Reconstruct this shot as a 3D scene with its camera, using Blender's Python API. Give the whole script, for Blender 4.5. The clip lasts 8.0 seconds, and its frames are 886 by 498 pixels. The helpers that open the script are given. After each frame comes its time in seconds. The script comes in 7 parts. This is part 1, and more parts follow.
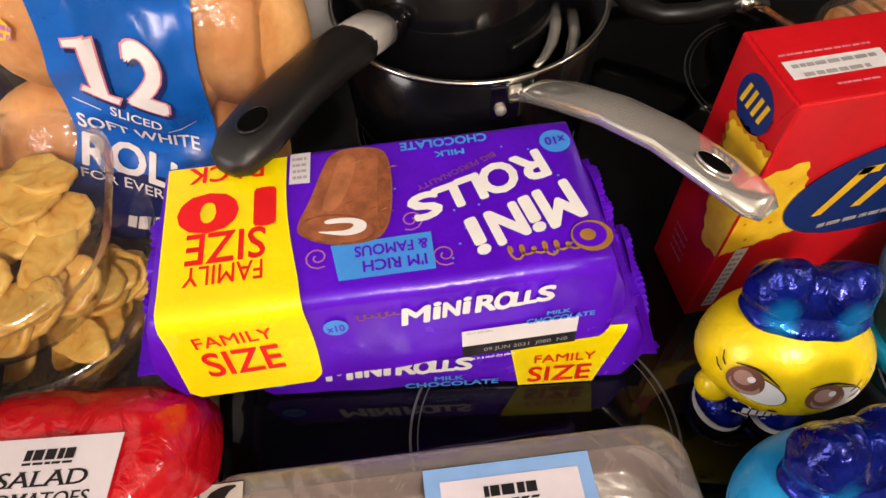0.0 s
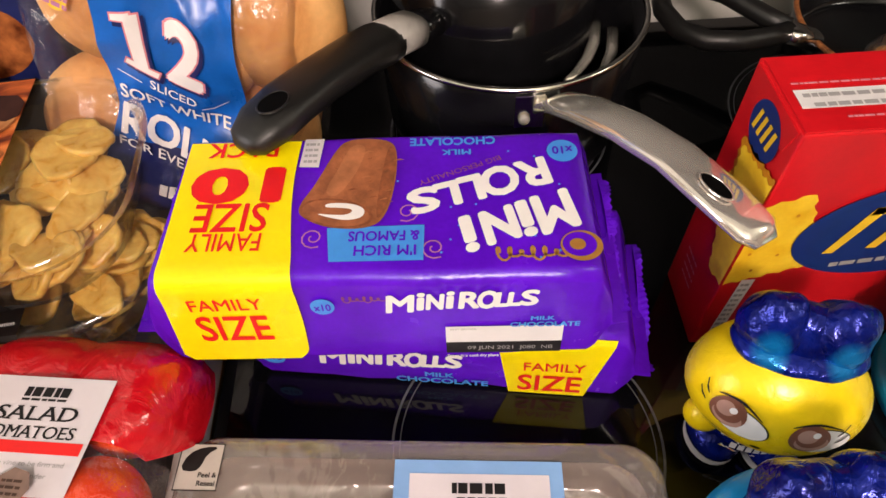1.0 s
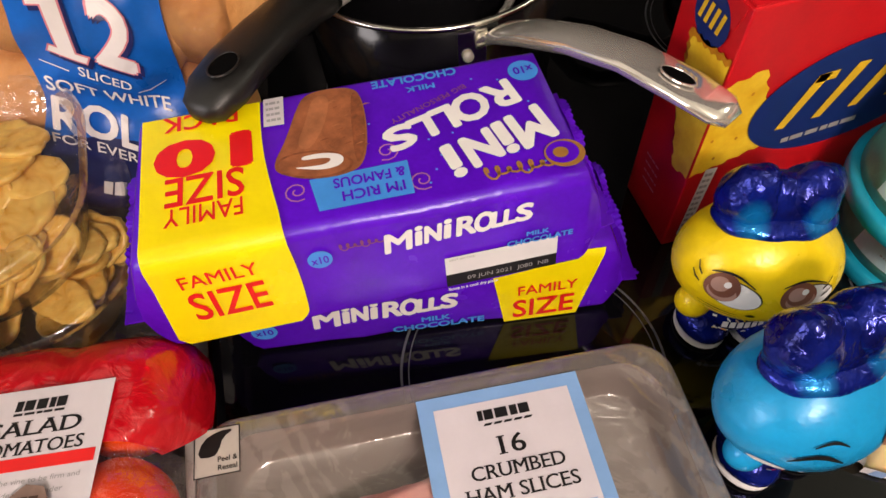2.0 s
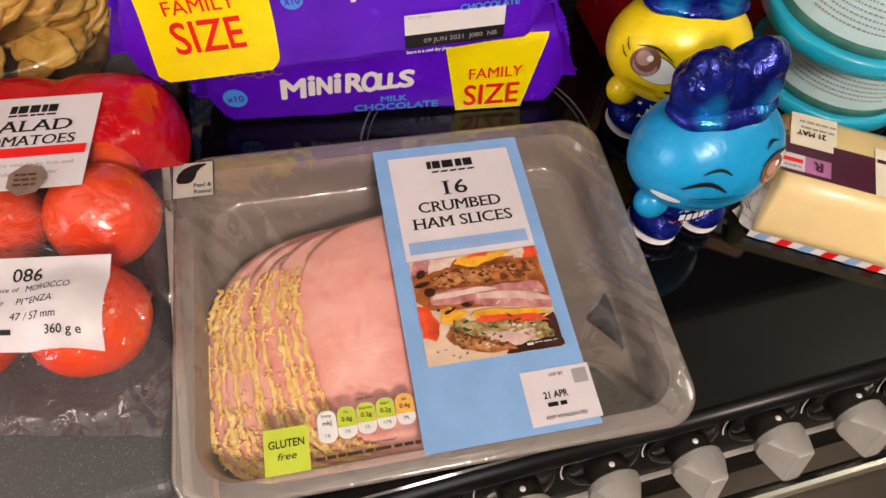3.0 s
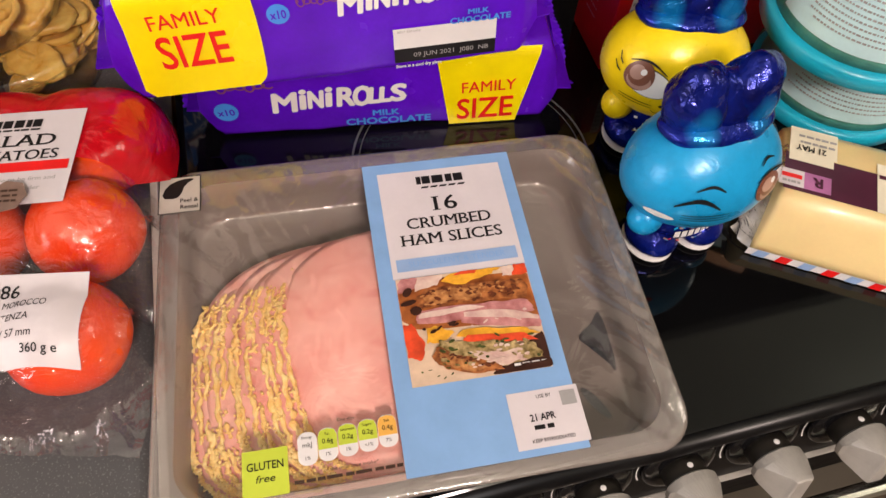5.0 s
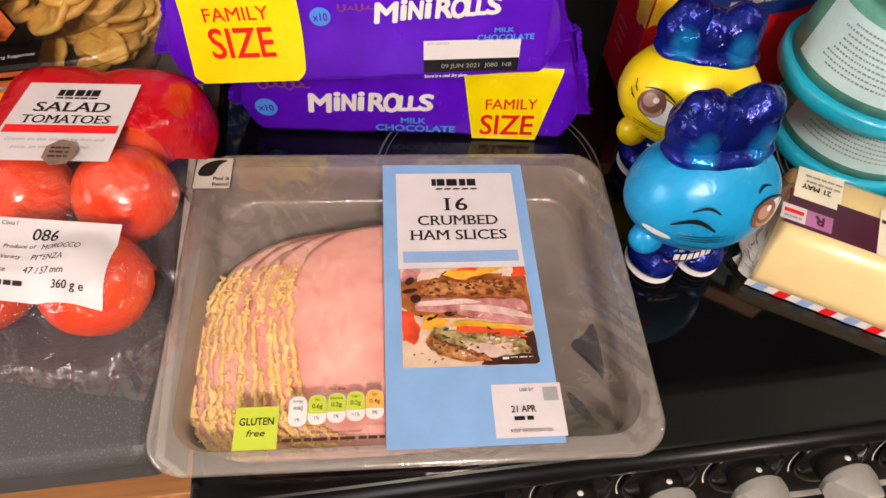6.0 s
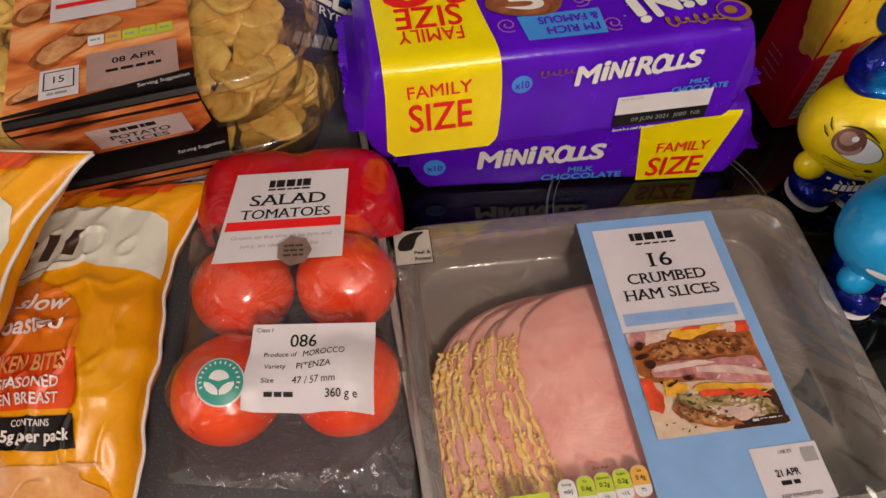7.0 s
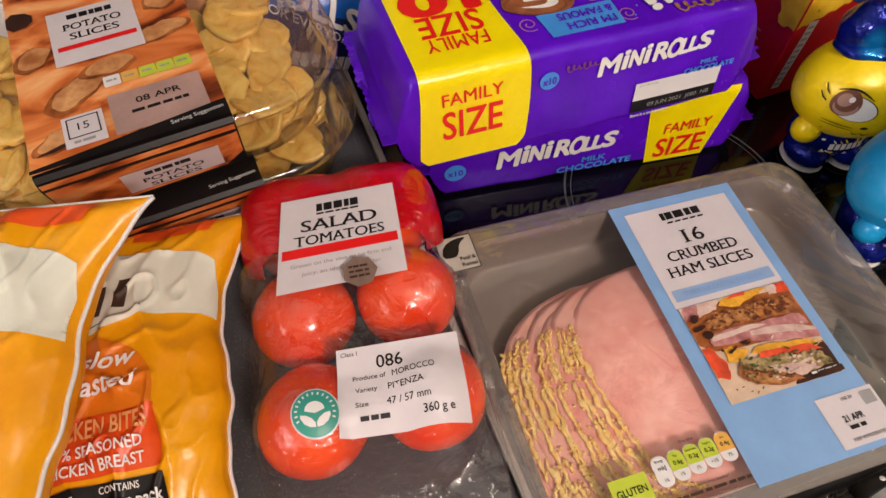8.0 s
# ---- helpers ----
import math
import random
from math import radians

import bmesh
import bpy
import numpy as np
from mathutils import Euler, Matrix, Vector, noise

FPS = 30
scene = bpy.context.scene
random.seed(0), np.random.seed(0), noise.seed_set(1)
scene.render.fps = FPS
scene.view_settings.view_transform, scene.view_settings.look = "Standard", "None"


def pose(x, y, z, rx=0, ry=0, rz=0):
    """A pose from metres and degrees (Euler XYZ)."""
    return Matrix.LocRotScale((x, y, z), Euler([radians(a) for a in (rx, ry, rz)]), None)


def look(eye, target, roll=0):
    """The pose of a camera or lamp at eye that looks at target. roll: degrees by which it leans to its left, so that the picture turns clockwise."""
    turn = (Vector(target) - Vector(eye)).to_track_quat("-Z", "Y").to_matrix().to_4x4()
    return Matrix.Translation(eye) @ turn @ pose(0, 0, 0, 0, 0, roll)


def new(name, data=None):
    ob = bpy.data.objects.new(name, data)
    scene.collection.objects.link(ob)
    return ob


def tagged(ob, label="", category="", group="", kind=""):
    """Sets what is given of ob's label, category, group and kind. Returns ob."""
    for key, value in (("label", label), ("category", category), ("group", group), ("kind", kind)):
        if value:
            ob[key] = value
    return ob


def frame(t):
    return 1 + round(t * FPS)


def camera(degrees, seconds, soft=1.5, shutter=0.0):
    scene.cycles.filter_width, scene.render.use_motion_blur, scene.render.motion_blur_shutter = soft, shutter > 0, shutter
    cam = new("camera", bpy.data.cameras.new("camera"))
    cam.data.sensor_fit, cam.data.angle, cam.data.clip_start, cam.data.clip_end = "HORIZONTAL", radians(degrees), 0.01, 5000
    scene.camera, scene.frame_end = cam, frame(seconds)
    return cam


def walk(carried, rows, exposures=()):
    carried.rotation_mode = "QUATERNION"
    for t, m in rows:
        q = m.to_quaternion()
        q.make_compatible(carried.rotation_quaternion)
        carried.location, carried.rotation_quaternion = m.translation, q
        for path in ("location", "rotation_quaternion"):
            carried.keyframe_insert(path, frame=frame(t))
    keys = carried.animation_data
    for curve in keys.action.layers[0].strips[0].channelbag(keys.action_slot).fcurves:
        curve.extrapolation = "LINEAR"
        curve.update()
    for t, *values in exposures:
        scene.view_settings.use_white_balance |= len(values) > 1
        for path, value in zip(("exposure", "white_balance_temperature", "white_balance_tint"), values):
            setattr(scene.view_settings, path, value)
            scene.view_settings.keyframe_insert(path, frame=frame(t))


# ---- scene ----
import collections
import functools

cam = camera(69.0, 8.0)
PATH = [
    (0, (0.047, 0.102, 1.308), (0.221, 1.245, -0.324), -2.8),
    (0.5, (0.06, 0.085, 1.309), (0.142, 1.269, -0.301), -3.9),
    (1, (0.079, 0.086, 1.307), (0.081, 1.284, -0.294), -3.4),
    (1.2, (0.082, 0.089, 1.298), (0.098, 1.281, -0.308), -1.9),
    (2.3, (0.009, 0.038, 1.285), (0.321, 1.147, -0.35), -3.3),
    (2.5, (-0.008, -0.007, 1.269), (0.335, 1.132, -0.338), -1.2),
    (2.7, (-0.011, -0.022, 1.268), (0.305, 1.008, -0.417), 1.0),
    (3, (0.014, -0.039, 1.276), (0.323, 0.881, -0.473), 4.4),
    (3.5, (0.025, -0.044, 1.279), (0.343, 0.871, -0.471), 5.2),
    (4, (0.025, -0.038, 1.273), (0.3, 0.9, -0.472), 2.8),
    (4.5, (0.026, -0.035, 1.273), (0.306, 0.912, -0.467), 2.9),
    (4.7, (0.024, -0.034, 1.273), (0.312, 0.902, -0.471), 3.4),
    (5.8, (0.053, -0.06, 1.275), (0.258, 0.99, -0.415), 1.3),
    (6, (0.04, -0.072, 1.278), (0.23, 1.009, -0.394), 3.1),
    (6.2, (0.025, -0.079, 1.283), (0.113, 1.069, -0.352), 0.1),
    (6.5, (-0.027, -0.064, 1.294), (0.054, 1.048, -0.367), 0.7),
    (6.8, (-0.062, -0.032, 1.296), (0.038, 1.073, -0.368), -2.7),
    (7, (-0.084, -0.009, 1.299), (0.116, 1.042, -0.391), -0.8),
    (7.5, (-0.117, 0.003, 1.301), (0.213, 1.03, -0.383), 0.3),
    (8, (-0.15, 0.009, 1.3), (0.245, 1.019, -0.38), 0.7),
]
walk(cam, [(t, look(eye, target, roll)) for t, eye, target, roll in PATH], exposures=[(0.0, 0.05), (1.2, 0.05), (2.5, -0.24), (3.5, -0.21), (4.5, -0.21), (6.0, 0.0), (6.5, -0.2), (7.0, -0.72), (7.5, -0.44), (8.0, -0.44)])

H, W = 0.912, 0.948          # height of the hob glass and of the worktop beside it

# ---- light ----
world = bpy.data.worlds.new("world")
world.use_nodes = True
world.node_tree.nodes["Background"].inputs[0].default_value = (0.6, 0.68, 0.8, 1)
world.node_tree.nodes["Background"].inputs[1].default_value = 0.05
scene.world = world


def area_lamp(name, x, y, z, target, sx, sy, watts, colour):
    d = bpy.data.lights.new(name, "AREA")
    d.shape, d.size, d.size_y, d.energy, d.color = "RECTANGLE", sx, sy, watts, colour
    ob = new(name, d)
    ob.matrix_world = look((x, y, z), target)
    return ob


bulb = bpy.data.lights.new("ceiling_lamp", "POINT")
bulb.energy, bulb.color, bulb.shadow_soft_size = 72, (1.0, 0.80, 0.735), 0.12
new("ceiling_lamp", bulb).location = (0.12, -0.95, 2.06)
bulb2 = bpy.data.lights.new("far_ceiling_lamp", "POINT")
bulb2.energy, bulb2.color, bulb2.shadow_soft_size = 9.5, (1.0, 0.92, 0.80), 0.13
new("far_ceiling_lamp", bulb2).location = (1.55, 0.05, 2.02)
# added soft fill from the left; no window stands behind it
area_lamp("left_fill", -2.10, -0.35, 1.65, (0.0, 0.2, 1.0), 1.0, 1.1, 28, (1.0, 0.92, 0.92))

# ---- materials ----


def nodes_of(name):
    m = bpy.data.materials.new(name)
    m.use_nodes = True
    nt = m.node_tree
    nt.nodes.clear()
    out = nt.nodes.new("ShaderNodeOutputMaterial")
    return m, nt, out


def noise_node(nt, scale, detail=4.0, distort=0.0):
    tc = nt.nodes.new("ShaderNodeTexCoord")
    n = nt.nodes.new("ShaderNodeTexNoise")
    n.inputs["Scale"].default_value, n.inputs["Detail"].default_value = scale, detail
    n.inputs["Distortion"].default_value = distort
    nt.links.new(tc.outputs["Object"], n.inputs["Vector"])
    return n


def ramp(nt, src, stops):
    r = nt.nodes.new("ShaderNodeValToRGB")
    els = r.color_ramp.elements
    while len(els) < len(stops):
        els.new(0.5)
    for e, (p, c) in zip(els, stops):
        e.position, e.color = p, (*c, 1)
    nt.links.new(src, r.inputs[0])
    return r


def mat(name, col, rough=0.5, metal=0.0, var=0.12, scale=40.0, fine=400.0, bump=0.0, bscale=300.0, coat=0.0, alpha=1.0, spec=0.5, second=None, sub=0.0, distort=0.0):
    """Base colour with wear at two scales, roughness variation and a fine relief."""
    m, nt, out = nodes_of(name)
    p = nt.nodes.new("ShaderNodeBsdfPrincipled")
    p.inputs["Roughness"].default_value, p.inputs["Metallic"].default_value = rough, metal
    p.inputs["Coat Weight"].default_value, p.inputs["Alpha"].default_value = coat, alpha
    p.inputs["Specular IOR Level"].default_value = spec
    p.inputs["Subsurface Weight"].default_value = sub
    if sub:
        p.inputs["Subsurface Scale"].default_value = 0.004
    n1, n2 = noise_node(nt, scale, 5, distort), noise_node(nt, fine, 3)
    lo = tuple(c * (1 - var) for c in col)
    hi = second or tuple(min(1, c * (1 + var)) for c in col)
    r = ramp(nt, n1.outputs["Fac"], [(0.3, lo), (0.7, hi)])
    mx = nt.nodes.new("ShaderNodeMix")
    mx.data_type, mx.blend_type = "RGBA", "MULTIPLY"
    mx.inputs[0].default_value = 1.0
    r2 = ramp(nt, n2.outputs["Fac"], [(0.2, (1 - var * 0.6,) * 3), (0.8, (1, 1, 1))])
    nt.links.new(r.outputs[0], mx.inputs[6])
    nt.links.new(r2.outputs[0], mx.inputs[7])
    nt.links.new(mx.outputs[2], p.inputs["Base Color"])
    rr = nt.nodes.new("ShaderNodeMapRange")
    rr.inputs[3].default_value, rr.inputs[4].default_value = rough * 0.8, min(1, rough * 1.25)
    nt.links.new(n1.outputs["Fac"], rr.inputs[0])
    nt.links.new(rr.outputs[0], p.inputs["Roughness"])
    if bump:
        n3 = noise_node(nt, bscale, 3, 0.6)
        b = nt.nodes.new("ShaderNodeBump")
        b.inputs["Strength"].default_value, b.inputs["Distance"].default_value = bump, 0.002
        nt.links.new(n3.outputs["Fac"], b.inputs["Height"])
        nt.links.new(b.outputs[0], p.inputs["Normal"])
    nt.links.new(p.outputs[0], out.inputs[0])
    return m


def film(name, tint=(1, 1, 1), haze=0.05, haze_col=(0.9, 0.9, 0.9), gloss=0.12, rough=0.08, bump=0.4, bscale=60.0):
    """Clear plastic sheet: mostly see-through, a little milky, glossy at a slant, crinkled."""
    m, nt, out = nodes_of(name)
    tr, df, gl = nt.nodes.new("ShaderNodeBsdfTransparent"), nt.nodes.new("ShaderNodeBsdfDiffuse"), nt.nodes.new("ShaderNodeBsdfGlossy")
    tr.inputs[0].default_value, df.inputs[0].default_value = (*tint, 1), (*haze_col, 1)
    gl.inputs["Roughness"].default_value = rough
    fr = nt.nodes.new("ShaderNodeFresnel")
    fr.inputs[0].default_value = 1.45
    ma = nt.nodes.new("ShaderNodeMath")
    ma.operation, ma.use_clamp = "MULTIPLY_ADD", True
    ma.inputs[1].default_value, ma.inputs[2].default_value = 0.55, gloss * 0.2
    nt.links.new(fr.outputs[0], ma.inputs[0])
    n = noise_node(nt, bscale, 4, 1.5)
    b = nt.nodes.new("ShaderNodeBump")
    b.inputs["Strength"].default_value, b.inputs["Distance"].default_value = bump, 0.004
    nt.links.new(n.outputs["Fac"], b.inputs["Height"])
    for x in (gl, df):
        nt.links.new(b.outputs[0], x.inputs["Normal"])
    nt.links.new(b.outputs[0], fr.inputs["Normal"])
    m1, m2 = nt.nodes.new("ShaderNodeMixShader"), nt.nodes.new("ShaderNodeMixShader")
    m1.inputs[0].default_value = haze
    nt.links.new(tr.outputs[0], m1.inputs[1])
    nt.links.new(df.outputs[0], m1.inputs[2])
    nt.links.new(ma.outputs[0], m2.inputs[0])
    nt.links.new(m1.outputs[0], m2.inputs[1])
    nt.links.new(gl.outputs[0], m2.inputs[2])
    nt.links.new(m2.outputs[0], out.inputs[0])
    return m


def speckled(name, base, dots, rough, scale=900.0):
    m = mat(name, base, rough, var=0.15, scale=8, fine=60, bump=0.08, bscale=900)
    nt = m.node_tree
    p = [n for n in nt.nodes if n.type == "BSDF_PRINCIPLED"][0]
    link = p.inputs["Base Color"].links[0]
    src = link.from_socket
    n = noise_node(nt, scale, 1)
    r = ramp(nt, n.outputs["Fac"], [(0.60, (0, 0, 0)), (0.70, (1, 1, 1))])
    mx = nt.nodes.new("ShaderNodeMix")
    mx.data_type = "RGBA"
    mx.inputs[7].default_value = (*dots, 1)
    nt.links.new(r.outputs[0], mx.inputs[0])
    nt.links.new(src, mx.inputs[6])
    nt.links.new(mx.outputs[2], p.inputs["Base Color"])
    return m


def wood(name, dark, light, rough=0.4):
    m, nt, out = nodes_of(name)
    p = nt.nodes.new("ShaderNodeBsdfPrincipled")
    p.inputs["Roughness"].default_value = rough
    tc, mp = nt.nodes.new("ShaderNodeTexCoord"), nt.nodes.new("ShaderNodeMapping")
    mp.inputs["Scale"].default_value = (3, 30, 30)
    n = nt.nodes.new("ShaderNodeTexNoise")
    n.inputs["Scale"].default_value, n.inputs["Detail"].default_value = 3.0, 6.0
    nt.links.new(tc.outputs["Object"], mp.inputs[0])
    nt.links.new(mp.outputs[0], n.inputs["Vector"])
    r = ramp(nt, n.outputs["Fac"], [(0.3, dark), (0.7, light)])
    nt.links.new(r.outputs[0], p.inputs["Base Color"])
    nt.links.new(p.outputs[0], out.inputs[0])
    return m


M = dict(
    hob=mat("black_glass", (0.003, 0.003, 0.0034), 0.05, var=0.3, scale=15, spec=0.36),
    ring=mat("ring_print", (0.09, 0.09, 0.1), 0.25),
    enamel=mat("black_enamel", (0.006, 0.006, 0.007), 0.14, var=0.3, spec=0.5),
    barrel=mat("barrel_dark", (0.030, 0.025, 0.020), 0.5, var=0.2, spec=0.3),
    panel=mat("panel_black", (0.005, 0.005, 0.006), 0.5, var=0.3, spec=0.08),
    panelgloss=mat("panel_gloss", (0.004, 0.004, 0.0045), 0.30, var=0.3, spec=0.25),
    satinblack=mat("satin_black", (0.06, 0.06, 0.065), 0.35, var=0.2),
    steel=mat("steel", (0.80, 0.76, 0.70), 0.2, 1.0, var=0.1, scale=20, fine=700, bump=0.03, bscale=500),
    satin=mat("satin_metal", (0.41, 0.39, 0.36), 0.42, 0.15, var=0.12, scale=60),
    worktop=speckled("worktop_laminate", (0.080, 0.080, 0.085), (0.14, 0.14, 0.146), 0.30),
    edge=mat("edge_strip", (0.55, 0.52, 0.47), 0.4, var=0.15),
    wood=wood("orange_wood", (0.42, 0.17, 0.05), (0.62, 0.29, 0.1)),
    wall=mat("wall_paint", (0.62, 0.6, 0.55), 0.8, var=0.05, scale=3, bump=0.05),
    # for the unseen walls: kept dark so that they return less light
    wall2=mat("low_bounce_wall", (0.30, 0.25, 0.19), 0.8, var=0.08, scale=3, bump=0.05),
    ceil=mat("ceiling_paint", (0.74, 0.80, 0.70), 0.9, var=0.04, scale=3),
    floor=mat("floor_vinyl", (0.10, 0.08, 0.06), 0.5, var=0.2, scale=5),
    white=mat("white_paper", (0.74, 0.72, 0.72), 0.45, var=0.04),
    pinkwhite=mat("label_paper", (0.66, 0.61, 0.64), 0.4, var=0.04),
    black=mat("black_ink", (0.009, 0.008, 0.009), 0.45, var=0.2, spec=0.3),
    grey=mat("grey_ink", (0.35, 0.34, 0.34), 0.5),
    purple=mat("purple_film", (0.100, 0.005, 0.58), 0.25, var=0.14, scale=25, bump=0.25, bscale=70, second=(0.125, 0.007, 0.70), spec=0.35),
    yellow=mat("yellow_film", (0.95, 0.78, 0.002), 0.25, var=0.05, scale=30, bump=0.22, bscale=70),
    red=mat("red_ink", (0.80, 0.010, 0.010), 0.35, var=0.08),
    skyblue=mat("light_blue_ink", (0.06, 0.30, 0.80), 0.35, var=0.08),
    gold=mat("gold_ink", (0.5, 0.24, 0.05), 0.35, 0.2, var=0.15),
    goldim=mat("dim_gold_ink", (0.26, 0.07, 0.16), 0.4, var=0.15),
    choc=mat("cake_brown", (0.34, 0.11, 0.042), 0.5, var=0.3, scale=120, bump=0.3, bscale=200),
    chocdark=mat("cake_end", (0.27, 0.080, 0.028), 0.6, var=0.35, scale=200),
    choclt=mat("cake_light", (0.42, 0.15, 0.06), 0.5, var=0.25, scale=120, bump=0.2, bscale=200),
    cream=mat("cream_white", (0.84, 0.81, 0.79), 0.45, var=0.05),
    tray=film("tray_plastic", (0.62, 0.58, 0.53), 0.55, (0.46, 0.385, 0.335), 0.6, 0.07, 0.6, 20),
    rim=film("tray_rim", (0.85, 0.83, 0.8), 0.36, (0.56, 0.49, 0.45), 0.45, 0.10, 0.15, 40),
    lidfilm=film("lid_film", (0.99, 0.98, 0.98), 0.012, (0.8, 0.8, 0.8), 0.4, 0.07, 0.4, 26),
    bagfilm=film("clear_film", (0.99, 0.97, 0.97), 0.024, (0.85, 0.62, 0.70), 0.5, 0.08, 0.9, 60),
    tubfilm=film("clear_tub", (0.97, 0.96, 0.95), 0.025, (0.8, 0.76, 0.72), 0.3, 0.08, 0.35, 25),
    breadfilm=film("bread_film", (0.99, 0.98, 0.97), 0.025, (0.85, 0.8, 0.75), 0.3, 0.10, 0.8, 40),
    redfilm=film("red_film", (0.5, 0.02, 0.02), 0.82, (0.66, 0.006, 0.016), 0.35, 0.13, 0.6, 40),
    reseal=mat("reseal_print", (0.50, 0.47, 0.43), 0.35, var=0.08),
    cling=film("cling_plastic", (0.62, 0.66, 0.72), 0.10, (0.16, 0.17, 0.20), 0.5, 0.06, 0.3, 30),
    ham=mat("ham_pink", (0.90, 0.38, 0.32), 0.33, var=0.08, scale=45, fine=200, bump=0.08, bscale=150, second=(0.97, 0.57, 0.49), sub=0.1, distort=0.8),
    crumb=mat("breadcrumb", (1.0, 0.60, 0.16), 0.6, var=0.08, scale=200, fine=900, bump=0.1, bscale=500, second=(1.0, 0.78, 0.34), sub=0.1),
    paleblue=mat("label_blue", (0.22, 0.40, 0.70), 0.4, var=0.05, scale=60),
    midblue=mat("band_blue", (0.28, 0.42, 0.68), 0.4, var=0.05),
    lime=mat("lime_ink", (0.52, 0.62, 0.05), 0.4, var=0.06),
    amber=mat("amber_ink", (0.78, 0.42, 0.08), 0.4, var=0.06),
    crust=mat("photo_crust", (0.30, 0.070, 0.016), 0.45, var=0.5, scale=260, second=(0.62, 0.22, 0.06)),
    photoham=mat("photo_ham", (0.46, 0.11, 0.11), 0.45, var=0.3, scale=120, second=(0.70, 0.33, 0.32)),
    photobg=mat("photo_cream", (0.68, 0.5, 0.36), 0.45, var=0.15, scale=90),
    photored=mat("photo_tomato", (0.72, 0.07, 0.02), 0.4, var=0.3, scale=110),
    photoegg=mat("photo_orange", (0.85, 0.40, 0.03), 0.4, var=0.25, scale=100),
    photosalad=mat("photo_salad", (0.30, 0.20, 0.03), 0.45, var=0.6, scale=260, second=(0.72, 0.52, 0.24)),
    photopale=mat("photo_pale", (0.70, 0.44, 0.40), 0.45, var=0.15, scale=150, second=(0.78, 0.62, 0.52)),
    crustlt=mat("photo_crust_light", (0.48, 0.15, 0.04), 0.45, var=0.4, scale=260, second=(0.76, 0.36, 0.12)),
    crustdark=mat("photo_crust_dark", (0.16, 0.040, 0.012), 0.45, var=0.4, scale=300),
    herb=mat("photo_herb", (0.06, 0.075, 0.012), 0.45, var=0.4, scale=300),
    photodark=mat("photo_dark", (0.05, 0.018, 0.012), 0.4, var=0.4, scale=80, spec=0.25),
    tomato=mat("tomato_skin", (0.92, 0.045, 0.004), 0.14, var=0.12, scale=25, second=(0.96, 0.105, 0.008), sub=0.08, coat=0.2),
    green=mat("sticker_green", (0.03, 0.30, 0.24), 0.4, var=0.06),
    seal=mat("seal_brown", (0.22, 0.14, 0.11), 0.45, var=0.15, scale=150),
    potato=mat("potato", (0.94, 0.46, 0.055), 0.28, var=0.2, scale=55, fine=260, bump=0.4, bscale=160, second=(1.0, 0.74, 0.20), sub=0.08, distort=1.2),
    sleeve=mat("sleeve_print", (0.008, 0.006, 0.006), 0.4, var=0.3, spec=0.25),
    roast=mat("photo_roast", (0.30, 0.055, 0.012), 0.4, var=0.6, scale=60, fine=200, second=(0.66, 0.21, 0.055), spec=0.3),
    roastlt=mat("photo_roast_light", (0.70, 0.24, 0.07), 0.4, var=0.4, scale=60, second=(0.88, 0.47, 0.20), spec=0.3),
    mauve=mat("print_mauve", (0.42, 0.27, 0.24), 0.4, var=0.15, scale=40),
    bagyellow=mat("bag_yellow", (0.86, 0.32, 0.002), 0.3, var=0.1, scale=14, bump=0.3, bscale=60, second=(0.92, 0.42, 0.004)),
    bagcream=mat("bag_cream", (0.70, 0.70, 0.60), 0.3, var=0.06, scale=20, bump=0.3, bscale=60),
    bagred=mat("bag_red", (0.80, 0.09, 0.012), 0.35, var=0.15, scale=30),
    bagbrown=mat("bag_orange", (0.76, 0.20, 0.010), 0.35, var=0.15, scale=30),
    baglight=mat("bag_peach", (0.9, 0.36, 0.1), 0.35, var=0.2, scale=60, second=(0.9, 0.5, 0.2)),
    brown=mat("brown_ink", (0.05, 0.022, 0.012), 0.4, var=0.1),
    bread=mat("bread_crust", (0.84, 0.33, 0.075), 0.6, var=0.2, scale=18, fine=240, bump=0.3, bscale=110, second=(0.98, 0.56, 0.21), distort=0.8),
    blueprint=mat("bread_blue", (0.008, 0.13, 0.55), 0.28, var=0.15, scale=20, bump=0.35, bscale=35),
    navy=mat("navy_ink", (0.012, 0.02, 0.12), 0.35, var=0.2),
    pinkink=mat("pink_ink", (0.72, 0.25, 0.3), 0.4),
    boxred=mat("carton_red", (0.62, 0.006, 0.012), 0.38, var=0.1, scale=25, bump=0.06, bscale=60),
    boxblue=mat("carton_blue", (0.008, 0.025, 0.16), 0.4, var=0.1),
    boxgold=mat("carton_gold", (0.82, 0.52, 0.02), 0.4, var=0.08),
    cracker=mat("cracker_print", (0.96, 0.55, 0.012), 0.45, var=0.12, scale=70, second=(1.0, 0.70, 0.04)),
    crackdark=mat("cracker_edge", (0.62, 0.24, 0.01), 0.45, var=0.2, scale=90),
    handlesteel=mat("handle_steel", (0.97, 0.90, 0.81), 0.14, 0.78, var=0.06, scale=14, fine=700, bump=0.02, bscale=60),
    hole=mat("hole_black", (0.002, 0.002, 0.002), 0.9, spec=0.05),
    bakelite=mat("black_handle", (0.010, 0.0095, 0.009), 0.40, var=0.2, bump=0.06, bscale=500),
    foily=mat("yellow_foil", (0.92, 0.68, 0.006), 0.28, 0.05, var=0.08, scale=40, bump=0.20, bscale=120, distort=0.6),
    foilb=mat("blue_foil", (0.003, 0.008, 0.20), 0.16, 0.5, var=0.4, scale=60, bump=0.6, bscale=170, second=(0.006, 0.022, 0.36)),
